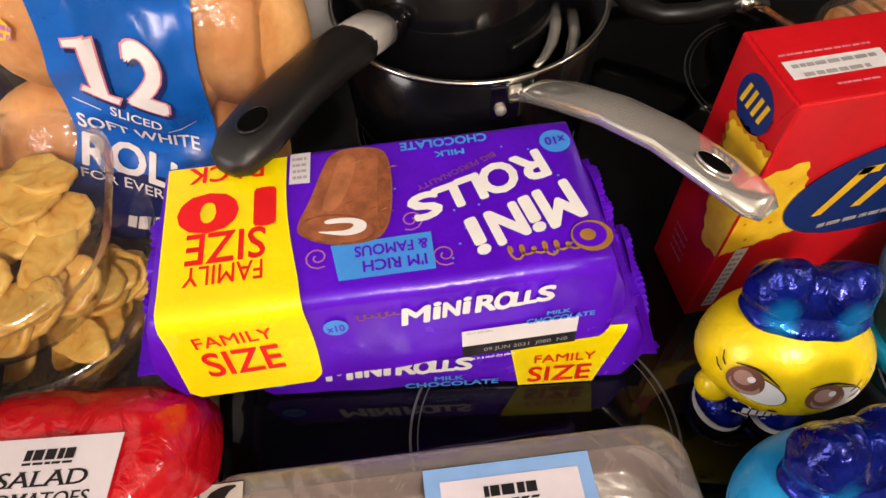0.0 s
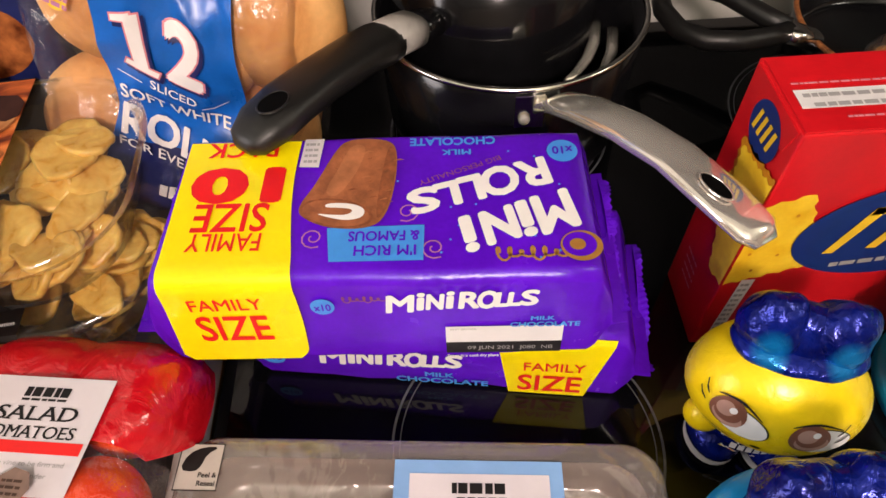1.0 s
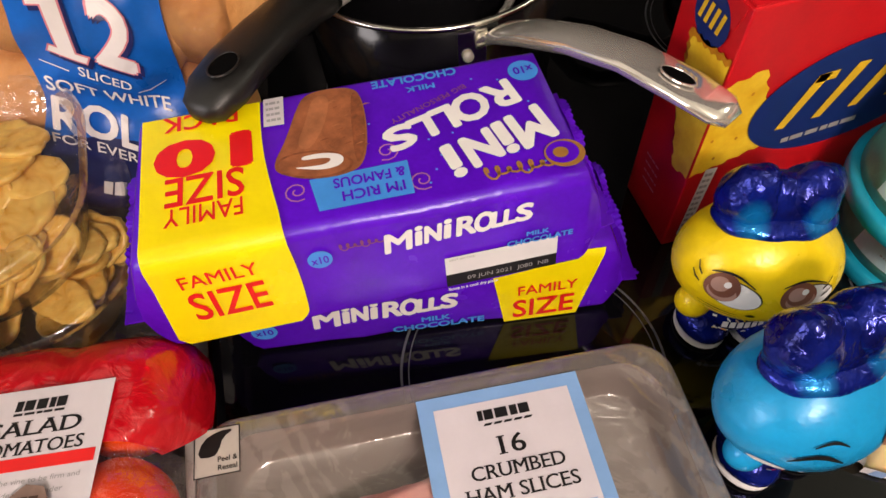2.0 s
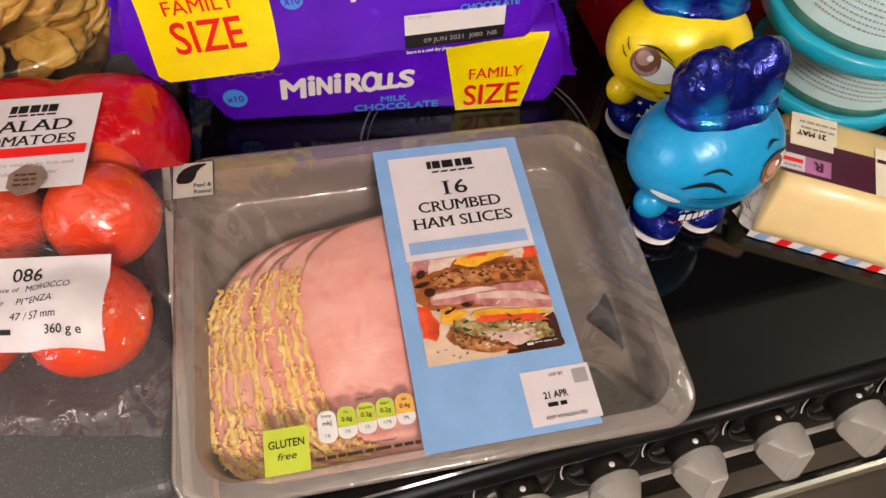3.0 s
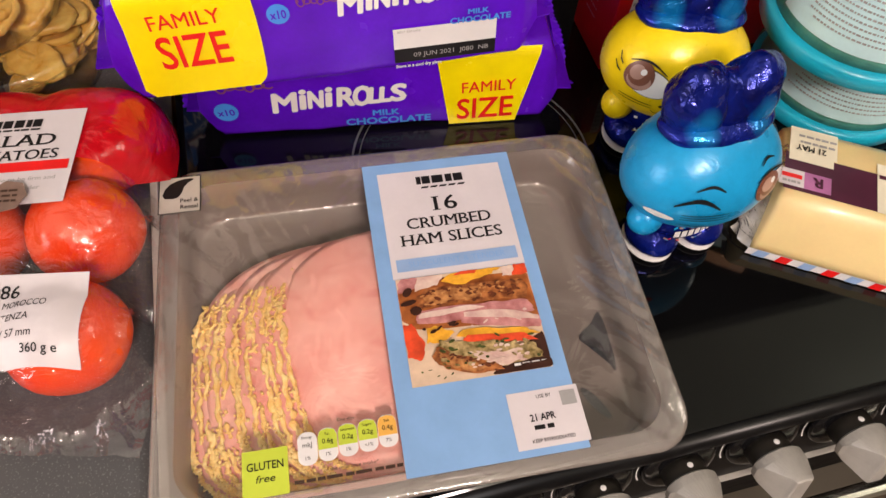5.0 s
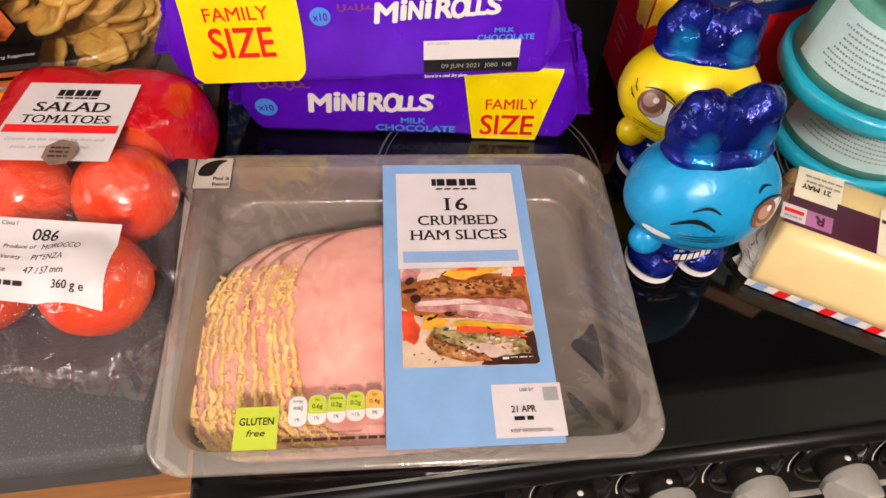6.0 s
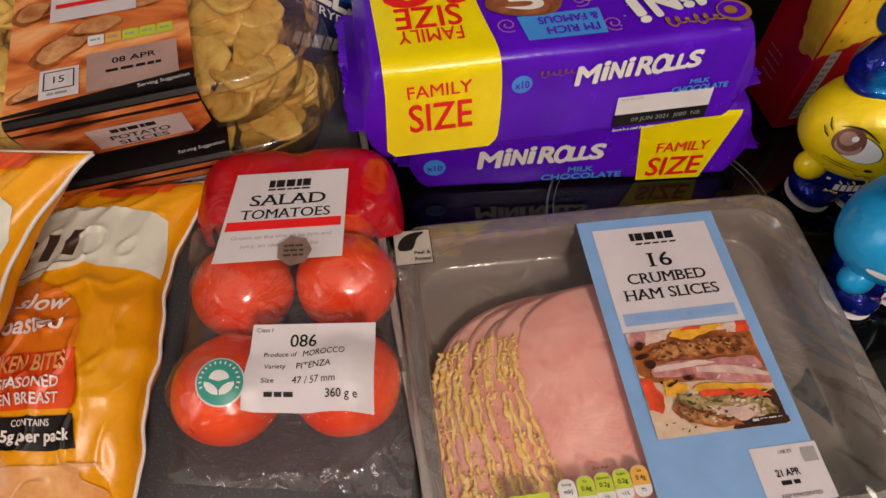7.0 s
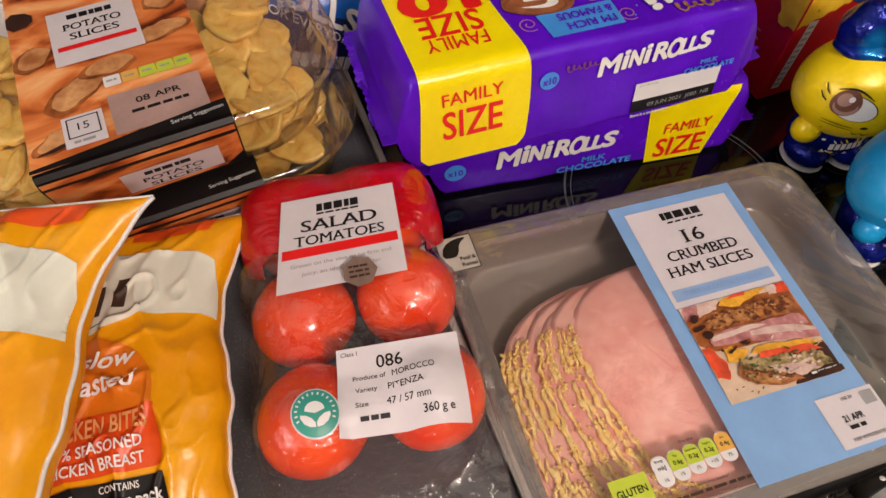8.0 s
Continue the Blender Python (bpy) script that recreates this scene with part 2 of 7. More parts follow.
    foilc=mat("cyan_foil", (0.010, 0.33, 0.68), 0.28, 0.05, var=0.12, scale=40, bump=0.20, bscale=120),
    foilt=mat("teal_foil", (0.006, 0.12, 0.50), 0.2, 0.5, var=0.25, scale=60, bump=0.8, bscale=130),
    eyewhite=mat("eye_white", (0.85, 0.85, 0.85), 0.3, var=0.03),
    iris=mat("iris_brown", (0.20, 0.075, 0.045), 0.3, var=0.15),
    irislt=mat("iris_light", (0.45, 0.27, 0.22), 0.3, var=0.1),
    cheese=mat("cheese", (0.80, 0.62, 0.30), 0.35, var=0.06, scale=20, sub=0.15, coat=0.3, bump=0.05, bscale=80),
    plum=mat("plum_print", (0.075, 0.012, 0.035), 0.35, var=0.15),
    lilac=mat("lilac_ink", (0.45, 0.16, 0.36), 0.4),
    paleyel=mat("label_cream", (0.80, 0.74, 0.58), 0.4, var=0.05),
    teal=mat("lid_turquoise", (0.010, 0.42, 0.62), 0.35, var=0.08, scale=15, coat=0.2),
    tubwhite=mat("tub_white", (0.56, 0.80, 0.84), 0.35, var=0.08, scale=25),
    tubgreen=mat("tub_green", (0.10, 0.34, 0.26), 0.4, var=0.25, scale=60),
    pinkpack=mat("pink_pack", (0.72, 0.38, 0.30), 0.3, var=0.25, scale=30, bump=0.5, bscale=40, second=(0.82, 0.62, 0.55)),
    orange=mat("orange_pack", (0.86, 0.32, 0.04), 0.35, var=0.12),
    hood=mat("hood_black", (0.012, 0.012, 0.013), 0.5),
)


def roast_photo():
    """Printed picture of roast potato wedges: soft warm shapes with dark gaps."""
    m = mat("photo_roast_mix", (0.4, 0.1, 0.03), 0.42, spec=0.3)
    nt = m.node_tree
    p = [n for n in nt.nodes if n.type == "BSDF_PRINCIPLED"][0]
    tc, mp = nt.nodes.new("ShaderNodeTexCoord"), nt.nodes.new("ShaderNodeMapping")
    mp.inputs["Rotation"].default_value, mp.inputs["Scale"].default_value = (0, 0, -0.5), (1, 2.1, 2.1)
    n1 = nt.nodes.new("ShaderNodeTexNoise")
    n1.inputs["Scale"].default_value, n1.inputs["Detail"].default_value, n1.inputs["Distortion"].default_value = 17, 4.0, 0.8
    nt.links.new(tc.outputs["Object"], mp.inputs[0])
    nt.links.new(mp.outputs[0], n1.inputs["Vector"])
    r = ramp(nt, n1.outputs["Fac"], [(0.33, (0.012, 0.005, 0.004)), (0.39, (0.20, 0.035, 0.008)), (0.46, (0.56, 0.13, 0.028)), (0.55, (0.80, 0.27, 0.075)), (0.68, (0.92, 0.50, 0.22))])
    nt.links.new(r.outputs[0], p.inputs["Base Color"])
    return m


M["roastmix"] = roast_photo()


def ear_print(m):
    """Turquoise inner ears printed on the blue foil, fading out at their edges."""
    nt = m.node_tree
    p = [n for n in nt.nodes if n.type == "BSDF_PRINCIPLED"][0]
    src = p.inputs["Base Color"].links[0].from_socket
    tc = nt.nodes.new("ShaderNodeTexCoord")
    for x in (-0.0175, 0.0175):
        sub = nt.nodes.new("ShaderNodeVectorMath")
        sub.operation = "SUBTRACT"
        sub.inputs[1].default_value = (x, -0.006, 0.1085)
        nt.links.new(tc.outputs["Object"], sub.inputs[0])
        mul = nt.nodes.new("ShaderNodeVectorMath")
        mul.operation = "MULTIPLY"
        mul.inputs[1].default_value = (1.15, 0.8, 0.85)
        nt.links.new(sub.outputs[0], mul.inputs[0])
        ln = nt.nodes.new("ShaderNodeVectorMath")
        ln.operation = "LENGTH"
        nt.links.new(mul.outputs[0], ln.inputs[0])
        mr = nt.nodes.new("ShaderNodeMapRange")
        mr.inputs[1].default_value, mr.inputs[2].default_value = 0.0115, 0.005
        nt.links.new(ln.outputs["Value"], mr.inputs[0])
        mx = nt.nodes.new("ShaderNodeMix")
        mx.data_type = "RGBA"
        mx.inputs[7].default_value = (0.006, 0.20, 0.55, 1)
        nt.links.new(mr.outputs[0], mx.inputs[0])
        nt.links.new(src, mx.inputs[6])
        src = mx.outputs[2]
    nt.links.new(src, p.inputs["Base Color"])


ear_print(M["foilb"])

# ---- building helpers ----


def thing(name, m, label, category, group="", kind=""):
    ob = new(name)
    ob.empty_display_size = 0.02
    ob.matrix_world = m
    return tagged(ob, label, category, group, kind)


def part(name, bm, material, parent=None, label="", smooth=False):
    me = bpy.data.meshes.new(name)
    bm.to_mesh(me)
    bm.free()
    for x in (material if isinstance(material, (list, tuple)) else [material]):
        me.materials.append(x)
    if smooth:
        me.polygons.foreach_set("use_smooth", [True] * len(me.polygons))
    ob = new(name, me)
    if parent:
        ob.parent = parent
    if label:
        ob["label"] = label
    return ob


def box(sx, sy, sz, cx=0, cy=0, cz=0, bevel=0.0, seg=2, bm=None):
    bm2 = bmesh.new()
    bmesh.ops.create_cube(bm2, size=1, matrix=Matrix.Translation((cx, cy, cz)) @ Matrix.Diagonal((sx, sy, sz, 1)))
    if bevel:
        bmesh.ops.bevel(bm2, geom=bm2.edges[:], offset=bevel, segments=seg, affect="EDGES", profile=0.5)
    if bm is None:
        return bm2
    me = bpy.data.meshes.new("tmp")
    bm2.to_mesh(me)
    bm2.free()
    bm.from_mesh(me)
    bpy.data.meshes.remove(me)
    return bm


def loft(rings, cap0=True, cap1=True, bm=None, mi=0, closed=True):
    bm = bm or bmesh.new()
    vs = [[bm.verts.new(p) for p in r] for r in rings]
    n = len(vs[0])
    for a, b in zip(vs, vs[1:]):
        for i in range(n if closed else n - 1):
            f = bm.faces.new((a[i], a[(i + 1) % n], b[(i + 1) % n], b[i]))
            f.material_index = mi
    if cap0:
        bm.faces.new(vs[0][::-1]).material_index = mi
    if cap1:
        bm.faces.new(vs[-1]).material_index = mi
    return bm


def rrect(a, b, r, n=6):
    """Rounded rectangle with half sizes a, b, counter-clockwise."""
    pts = []
    for cx, cy, t0 in ((a - r, b - r, 0), (-a + r, b - r, 90), (-a + r, -b + r, 180), (a - r, -b + r, 270)):
        for k in range(n + 1):
            t = radians(t0 + 90 * k / n)
            pts.append((cx + r * math.cos(t), cy + r * math.sin(t)))
    return pts


def circle(r, n, z=0.0, cx=0.0, cy=0.0):
    return [Vector((cx + r * math.cos(2 * math.pi * k / n), cy + r * math.sin(2 * math.pi * k / n), z)) for k in range(n)]


def lathe(profile, n=48, bm=None, mi=0, cap0=True, cap1=True):
    """Rings (radius, z) from bottom to top."""
    return loft([circle(max(r, 1e-4), n, z) for r, z in profile], cap0, cap1, bm, mi)


def tube(path, radius, n=10, bm=None, mi=0, flat=1.0, up=Vector((0, 0, 1))):
    """Tube along points; radius a number or a list; flat squeezes it along its own up."""
    rings = []
    for i, p in enumerate(path):
        a, b = path[max(i - 1, 0)], path[min(i + 1, len(path) - 1)]
        d = (Vector(b) - Vector(a)).normalized()
        s = d.cross(up).normalized()
        w = s.cross(d).normalized()
        r = radius[i] if isinstance(radius, (list, tuple)) else radius
        rings.append([Vector(p) + s * r * math.cos(2 * math.pi * k / n) + w * r * flat * math.sin(2 * math.pi * k / n) for k in range(n)])
    return loft(rings, True, True, bm, mi)


def ball(sx, sy, sz, m=None, u=24, v=14, bm=None, mi=0, crinkle=0.0, cscale=60.0):
    bm = bm or bmesh.new()
    vs = bmesh.ops.create_uvsphere(bm, u_segments=u, v_segments=v, radius=1.0)["verts"]
    for w in vs:
        w.co = Vector((w.co.x * sx, w.co.y * sy, w.co.z * sz))
        if crinkle:
            w.co *= 1 + crinkle * noise.noise(w.co * cscale)
        if m:
            w.co = m @ w.co
    fs = {f for w in vs for f in w.link_faces}
    for f in fs:
        f.material_index, f.smooth = mi, True
    return bm


def plane_map(origin, ex, ey, ez):
    o, ex, ey, ez = Vector(origin), Vector(ex), Vector(ey), Vector(ez)
    return lambda u, v, h=0.0: o + ex * u + ey * v + ez * h


def print_poly(name, pts, material, parent, mp, h=0.0004, label=""):
    bm = bmesh.new()
    f = bm.faces.new([bm.verts.new(mp(u, v, h)) for u, v in pts])
    bmesh.ops.triangulate(bm, faces=[f])
    return part(name, bm, material, parent, label)


def print_patch(name, u0, v0, u1, v1, material, parent, mp, h=0.0004, nu=14, nv=14, label="", warp=None):
    """A patch that follows a curved surface; warp bends its outline."""
    bm = bmesh.new()
    grid = []
    for j in range(nv + 1):
        row = []
        for i in range(nu + 1):
            a, b = i / nu, j / nv
            u, v = u0 + (u1 - u0) * a, v0 + (v1 - v0) * b
            if warp:
                u, v = warp(a, b, u, v)
            row.append(bm.verts.new(mp(u, v, h)))
        grid.append(row)
    for j in range(nv):
        for i in range(nu):
            bm.faces.new((grid[j][i], grid[j][i + 1], grid[j + 1][i + 1], grid[j + 1][i]))
    return part(name, bm, material, parent, label, True)


def smooth(pts, times=2):
    """Round the corners of an outline."""
    for _ in range(times):
        res = []
        for (x0, y0), (x1, y1) in zip(pts, pts[1:] + pts[:1]):
            res += [(x0 * 0.75 + x1 * 0.25, y0 * 0.75 + y1 * 0.25), (x0 * 0.25 + x1 * 0.75, y0 * 0.25 + y1 * 0.75)]
        pts = res
    return pts


def oval(cx, cy, rx, ry, n=32, tilt=0.0):
    c, s = math.cos(radians(tilt)), math.sin(radians(tilt))
    return [(cx + rx * math.cos(t) * c - ry * math.sin(t) * s, cy + rx * math.cos(t) * s + ry * math.sin(t) * c) for t in (2 * math.pi * k / n for k in range(n))]


def rect(x0, y0, x1, y1):
    return [(x0, y0), (x1, y0), (x1, y1), (x0, y1)]


def add_serifs(flat, polys):
    """Short feet on the stems of the letters, at the base line and at the cap line."""
    count = collections.Counter()
    for p in polys:
        for a, b in zip(p, p[1:] + p[:1]):
            count[min(a, b), max(a, b)] += 1
    rim = [e for e, k in count.items() if k == 1 and abs(flat[e[0]][1] - flat[e[1]][1]) < 0.002]
    levels = collections.Counter(round(flat[a][1], 2) for a, b in rim)
    low = [y for y in levels if y < 0]
    high = [y for y in levels if y > 0]
    for side, group in ((1, low), (-1, high)):
        if not group:
            continue
        base = max(group, key=lambda y: levels[y])
        for a, b in rim:
            y = flat[a][1]
            if abs(y - base) > 0.012:
                continue
            x0, x1 = sorted((flat[a][0], flat[b][0]))
            if x1 - x0 > 0.2:
                x1 = x0 + 0.09
            i = len(flat)
            flat.extend([(x0 - 0.075, y), (x1 + 0.075, y), (x1 + 0.060, y + 0.045 * side), (x0 - 0.060, y + 0.045 * side)])
            polys.append([i, i + 1, i + 2, i + 3] if side > 0 else [i, i + 3, i + 2, i + 1])


@functools.lru_cache(None)
def glyph(char):
    """Outline of one letter, set into the unit square."""
    c = bpy.data.curves.new("words", "FONT")
    c.body, c.size, c.resolution_u = char, 1.0, 3
    ob = bpy.data.objects.new("words", c)
    scene.collection.objects.link(ob)
    me = bpy.data.meshes.new_from_object(ob)
    bpy.data.objects.remove(ob)
    bpy.data.curves.remove(c)
    xs, ys = [v.co.x for v in me.vertices], [v.co.y for v in me.vertices]
    pts = [((v.co.x - min(xs)) / (max(xs) - min(xs)) - 0.5, (v.co.y - min(ys)) / (max(ys) - min(ys)) - 0.5) for v in me.vertices]
    polys = [list(p.vertices) for p in me.polygons]
    bpy.data.meshes.remove(me)
    return pts, polys


# letter, middle, width, foot, height: shares of the word's width and of its capitals
LINE = (("M", 0.105, 0.185, -0.06, 1.04), ("i", 0.238, 0.040, 0.05, 1.04), ("N", 0.332, 0.110, 0.06, 0.92), ("i", 0.428, 0.040, 0.10, 1.02), ("R", 0.555, 0.135, 0.06, 1.00), ("O", 0.672, 0.135, 0.00, 1.08), ("L", 0.765, 0.085, 0.10, 0.84), ("L", 0.845, 0.085, 0.13, 0.80), ("S", 0.940, 0.115, 0.12, 0.92))
FIRST = (("M", 0.190, 0.330, 0.0, 1.05), ("i", 0.440, 0.085, 0.02, 0.96), ("N", 0.660, 0.285, 0.04, 0.88), ("i", 0.925, 0.085, 0.02, 0.94))
SECOND = (("R", 0.120, 0.225, 0.0, 1.00), ("O", 0.355, 0.270, -0.04, 1.06), ("L", 0.560, 0.170, 0.08, 0.90), ("L", 0.725, 0.170, 0.12, 0.84), ("S", 0.890, 0.210, 0.12, 0.86))


def hand_set(word, cap, width, cx, cy, material, parent, mp, h, weight=0.06, lean=0.0, turn=0.0):
    """A word of uneven heavy letters, each with its own size and foot."""
    verts, faces = [], []
    co, si = math.cos(radians(turn)), math.sin(radians(turn))
    for char, mid, wide, foot, high in word:
        pts, polys = glyph(char)
        w = weight * cap
        for s, (dx, dy) in enumerate([(0, 0)] + [(math.cos(a), math.sin(a)) for a in (k * math.pi / 4 for k in range(8))]):
            base = len(verts)
            for px, py in pts:
                y = (foot + (py + 0.5) * high - 0.5) * cap * 0.94 + dy * w
                x = (mid - 0.5 + px * wide * 0.90) * width + dx * w + lean * y
                verts.append(mp(cx + x * co - y * si, cy + x * si + y * co, h + 0.00001 * s))
            faces += [[base + i for i in p] for p in polys]
    me = bpy.data.meshes.new("lettering")
    me.from_pydata(verts, [], faces)
    me.materials.append(material)
    ob = new("lettering", me)
    ob.parent = parent
    return ob


def lettering(text, cap, cx, cy, material, parent, mp, h=0.0007, width=None, bold=0.0, shear=0.0, turn=0.0, align="CENTER", label="", spacing=1.0, fine=False, serif=False):
    """Printed words with capitals cap high, centred at cx, cy of the surface mp; width squeezes them to that length."""
    c = bpy.data.curves.new("words", "FONT")
    c.body, c.size, c.align_x, c.align_y, c.offset, c.shear = text, 1.0, "CENTER", "CENTER", 0.0, shear
    c.resolution_u, c.space_character = 3, spacing
    ob = bpy.data.objects.new("words", c)
    scene.collection.objects.link(ob)
    me = bpy.data.meshes.new_from_object(ob)
    bpy.data.objects.remove(ob)
    bpy.data.curves.remove(c)
    xs = [v.co.x for v in me.vertices] or [0]
    ys = [v.co.y for v in me.vertices] or [0]
    k = cap / 0.70
    kx = k if width is None else width / (max(xs) - min(xs))
    mx, my = (max(xs) + min(xs)) / 2, (max(ys) + min(ys)) / 2
    if align == "LEFT":
        mx = min(xs)
    co, si = math.cos(radians(turn)), math.sin(radians(turn))
    verts, faces = [], []
    if fine:
        # cut long triangles up, so that the print follows a bulging surface
        tmp = bmesh.new()
        tmp.from_mesh(me)
        bmesh.ops.triangulate(tmp, faces=tmp.faces[:])
        for _ in range(4):
            longer = [e for e in tmp.edges if e.calc_length() > 0.13]
            if longer:
                bmesh.ops.subdivide_edges(tmp, edges=longer, cuts=1)
                bmesh.ops.triangulate(tmp, faces=[f for f in tmp.faces if len(f.verts) > 3])
        tmp.to_mesh(me)
        tmp.free()
    flat = [(v.co.x - mx, v.co.y - my) for v in me.vertices]
    polys = [list(p.vertices) for p in me.polygons]
    if serif:
        add_serifs(flat, polys)
    # heavier strokes: the same glyphs a hair apart
    shifts = [(0, 0)] if not bold else [(0, 0), (bold, 0), (-bold, 0)] if serif else [(0, 0), (bold, 0), (-bold, 0), (0, bold), (0, -bold), (bold * 0.7, bold * 0.7), (-bold * 0.7, bold * 0.7), (bold * 0.7, -bold * 0.7), (-bold * 0.7, -bold * 0.7)]
    for s, (dx, dy) in enumerate(shifts):
        base = len(verts)
        for fx, fy in flat:
            x, y = (fx + dx) * kx, (fy + dy) * k
            verts.append(mp(cx + x * co - y * si, cy + x * si + y * co, h + 0.000012 * s))
        faces += [[base + i for i in p] for p in polys]
    bpy.data.meshes.remove(me)
    me = bpy.data.meshes.new("lettering")
    me.from_pydata(verts, [], faces)
    me.materials.clear()
    me.materials.append(material)
    me.name = "lettering"
    o = new("lettering", me)
    o.parent = parent
    if label:
        o["label"] = label
    return o


def bars(cx, cy, w, h, material, parent, mp, n=5, lift=0.0006, rng=None, turn=0.0):
    """Small unreadable print as a row of plain bars."""
    rng = rng or random.Random(int(abs(cx * 7919 + cy * 104729) * 1000) + n)
    cuts = [rng.uniform(0.5, 1.5) for _ in range(n)]
    tot, x = sum(cuts), -w / 2
    bm = bmesh.new()
    co, si = math.cos(radians(turn)), math.sin(radians(turn))
    for c in cuts:
        a, b = x, x + w * c / tot * 0.82
        x += w * c / tot
        q = [(a, -h / 2), (b, -h / 2), (b, h / 2), (a, h / 2)]
        bm.faces.new([bm.verts.new(mp(cx + p * co - r * si, cy + p * si + r * co, lift)) for p, r in q])
    return part("small_print", bm, material, parent)


# ---- the room ----


def slab(name, x0, y0, z0, x1, y1, z1, material, label, category):
    ob = part(name, box(x1 - x0, y1 - y0, z1 - z0, (x0 + x1) / 2, (y0 + y1) / 2, (z0 + z1) / 2), material)
    return tagged(ob, label, category, "", "structure")


slab("floor", -2.2, -2.6, -0.1, 2.6, 0.8, 0.0, M["floor"], "brown vinyl kitchen floor", "floor")
slab("ceiling", -2.2, -2.6, 2.4, 2.6, 0.8, 2.5, M["ceil"], "white painted kitchen ceiling", "ceiling")
slab("wall_north", -2.2, 0.70, 0.0, 2.6, 0.80, 2.4, M["wall"], "pale grey wall behind the cooker", "wall")
# the other three walls are out of view, darkened to cut bounced light
slab("wall_east", 2.6, -2.6, 0.0, 2.7, 0.8, 2.4, M["wall2"], "unseen kitchen wall, darkened to bounce less light", "wall")
slab("wall_south", -2.2, -2.7, 0.0, 2.6, -2.6, 2.4, M["wall2"], "unseen kitchen wall, darkened to bounce less light", "wall")
slab("wall_west", -2.3, -2.6, 0.0, -2.2, 0.8, 2.4, M["wall2"], "unseen kitchen wall, darkened to bounce less light", "wall")

# unseen dark panel added over the pale wall, keeps the hob's reflections black
dark_panel = part("splashback", box(3.0, 0.012, 0.70, 0.90, 0.692, 0.965 + 0.35, 0.002), M["hood"])
tagged(dark_panel, "added dark panel behind the cooker, darkens hob reflections", "splashback", "", "structure")

for lx, ly in ((0.12, -0.95), (1.55, 0.05)):
    ceiling_light = thing("ceiling_light", pose(lx, ly, 2.4), "white ceiling light with a short stem", "light", "ceiling lights")
    part("rose", lathe([(0.06, -0.02), (0.06, -0.002), (0.05, 0.0)], 32), M["ceil"], ceiling_light)
    part("stem", lathe([(0.008, -0.20), (0.008, -0.015)], 16), M["ceil"], ceiling_light)

# out of view; canopy spread past the cooker to darken what the hob reflects
hood = thing("extractor_hood", pose(0.38, 0.0, 0.0), "unseen dark extractor hood, widened to darken the hob", "hood")
part("canopy", loft([[Vector((x, y, z)) for x, y in ((-0.48, y0), (1.50, y0), (1.50, 0.695), (-0.48, 0.695))] for y0, z in ((0.300, 1.64), (0.300, 1.70), (0.45, 1.87))]), M["hood"], hood)
part("chimney", box(0.3, 0.26, 0.55, 0.02, 0.565, 2.125, 0.004), M["hood"], hood)

worktop = part("worktop", box(1.12, 0.655, 0.04, -0.083 - 0.56, 0.034 + 0.3275, W - 0.02, 0.010, 6), M["worktop"])
tagged(worktop, "dark grey speckled laminate kitchen worktop", "worktop", "", "structure")
strip = part("trim", box(0.005, 0.655, 0.038, -0.0800, 0.034 + 0.3275, W - 0.0215, 0.001), M["edge"])
tagged(strip, "pale metal strip along the worktop end", "trim", "", "structure")

unit = thing("base_cabinet", pose(-0.385, 0.36, 0.0), "orange wood kitchen cabinet under the worktop", "cabinet")
part("body", box(0.60, 0.56, 0.80, 0, 0.01, 0.505), M["wood"], unit)
drawer = part("drawer_front", box(0.596, 0.02, 0.15, 0, -0.282, 0.818, 0.004), M["wood"], unit)
part("handle", tube([(-0.06, -0.296, 0.83), (-0.055, -0.318, 0.83), (0.055, -0.318, 0.83), (0.06, -0.296, 0.83)], 0.005), M["steel"], drawer, "brushed steel bar handle")
part("door", box(0.596, 0.02, 0.60, 0, -0.282, 0.437, 0.004), M["wood"], unit)
part("plinth", box(0.6, 0.02, 0.1, 0, -0.22, 0.05), M["hood"], unit)

# ---- range cooker ----
cooker = thing("range_cooker", pose(0, 0, 0), "black range cooker with a glass ceramic hob", "cooker")
part("hob_glass", box(0.90, 0.640, 0.010, 0.3755, 0.335, H - 0.005, 0.002, 2), M["hob"], cooker, "glossy black ceramic glass hob")
part("hob_edge", tube([(-0.073, 0.0135, H - 0.0075), (0.824, 0.0135, H - 0.0075)], 0.0072, 24), M["panelgloss"], cooker, "rounded black enamel front edge", True)
part("edge_lip", box(0.897, 0.0030, 0.0040, 0.3755, 0.0120, H - 0.0155, 0.0012), M["satinblack"], cooker, "thin satin lip under the edge")
part("body", box(0.90, 0.60, 0.74, 0.3755, 0.355, 0.47, 0.004), M["panel"], cooker)
part("hob_frame", box(0.90, 0.60, 0.058, 0.3755, 0.355, 0.8715, 0.002), M["panel"], cooker)
PANEL = pose(0.3755, 0.0066, 0.868, 72, 0, 0)
part("control_panel", box(0.90, 0.072, 0.030, 0, 0.0, -0.0152, 0.003), M["panelgloss"], cooker, "black sloping control panel with white marks").matrix_local = PANEL
part("panel_trim", box(0.90, 0.004, 0.0014, 0.3755, -0.0055, 0.8335, 0.0005), M["satin"], cooker, "thin silver trim line")
part("oven_door", box(0.44, 0.03, 0.56, 0.155, 0.028, 0.50, 0.006), M["panel"], cooker)
part("oven_door", box(0.44, 0.03, 0.56, 0.60, 0.028, 0.50, 0.006), M["panel"], cooker)
part("handle_bar", tube([(-0.06, -0.036, H - 0.080), (0.80, -0.036, H - 0.080)], 0.0065, 14), M["steel"], cooker, "long polished steel rail")
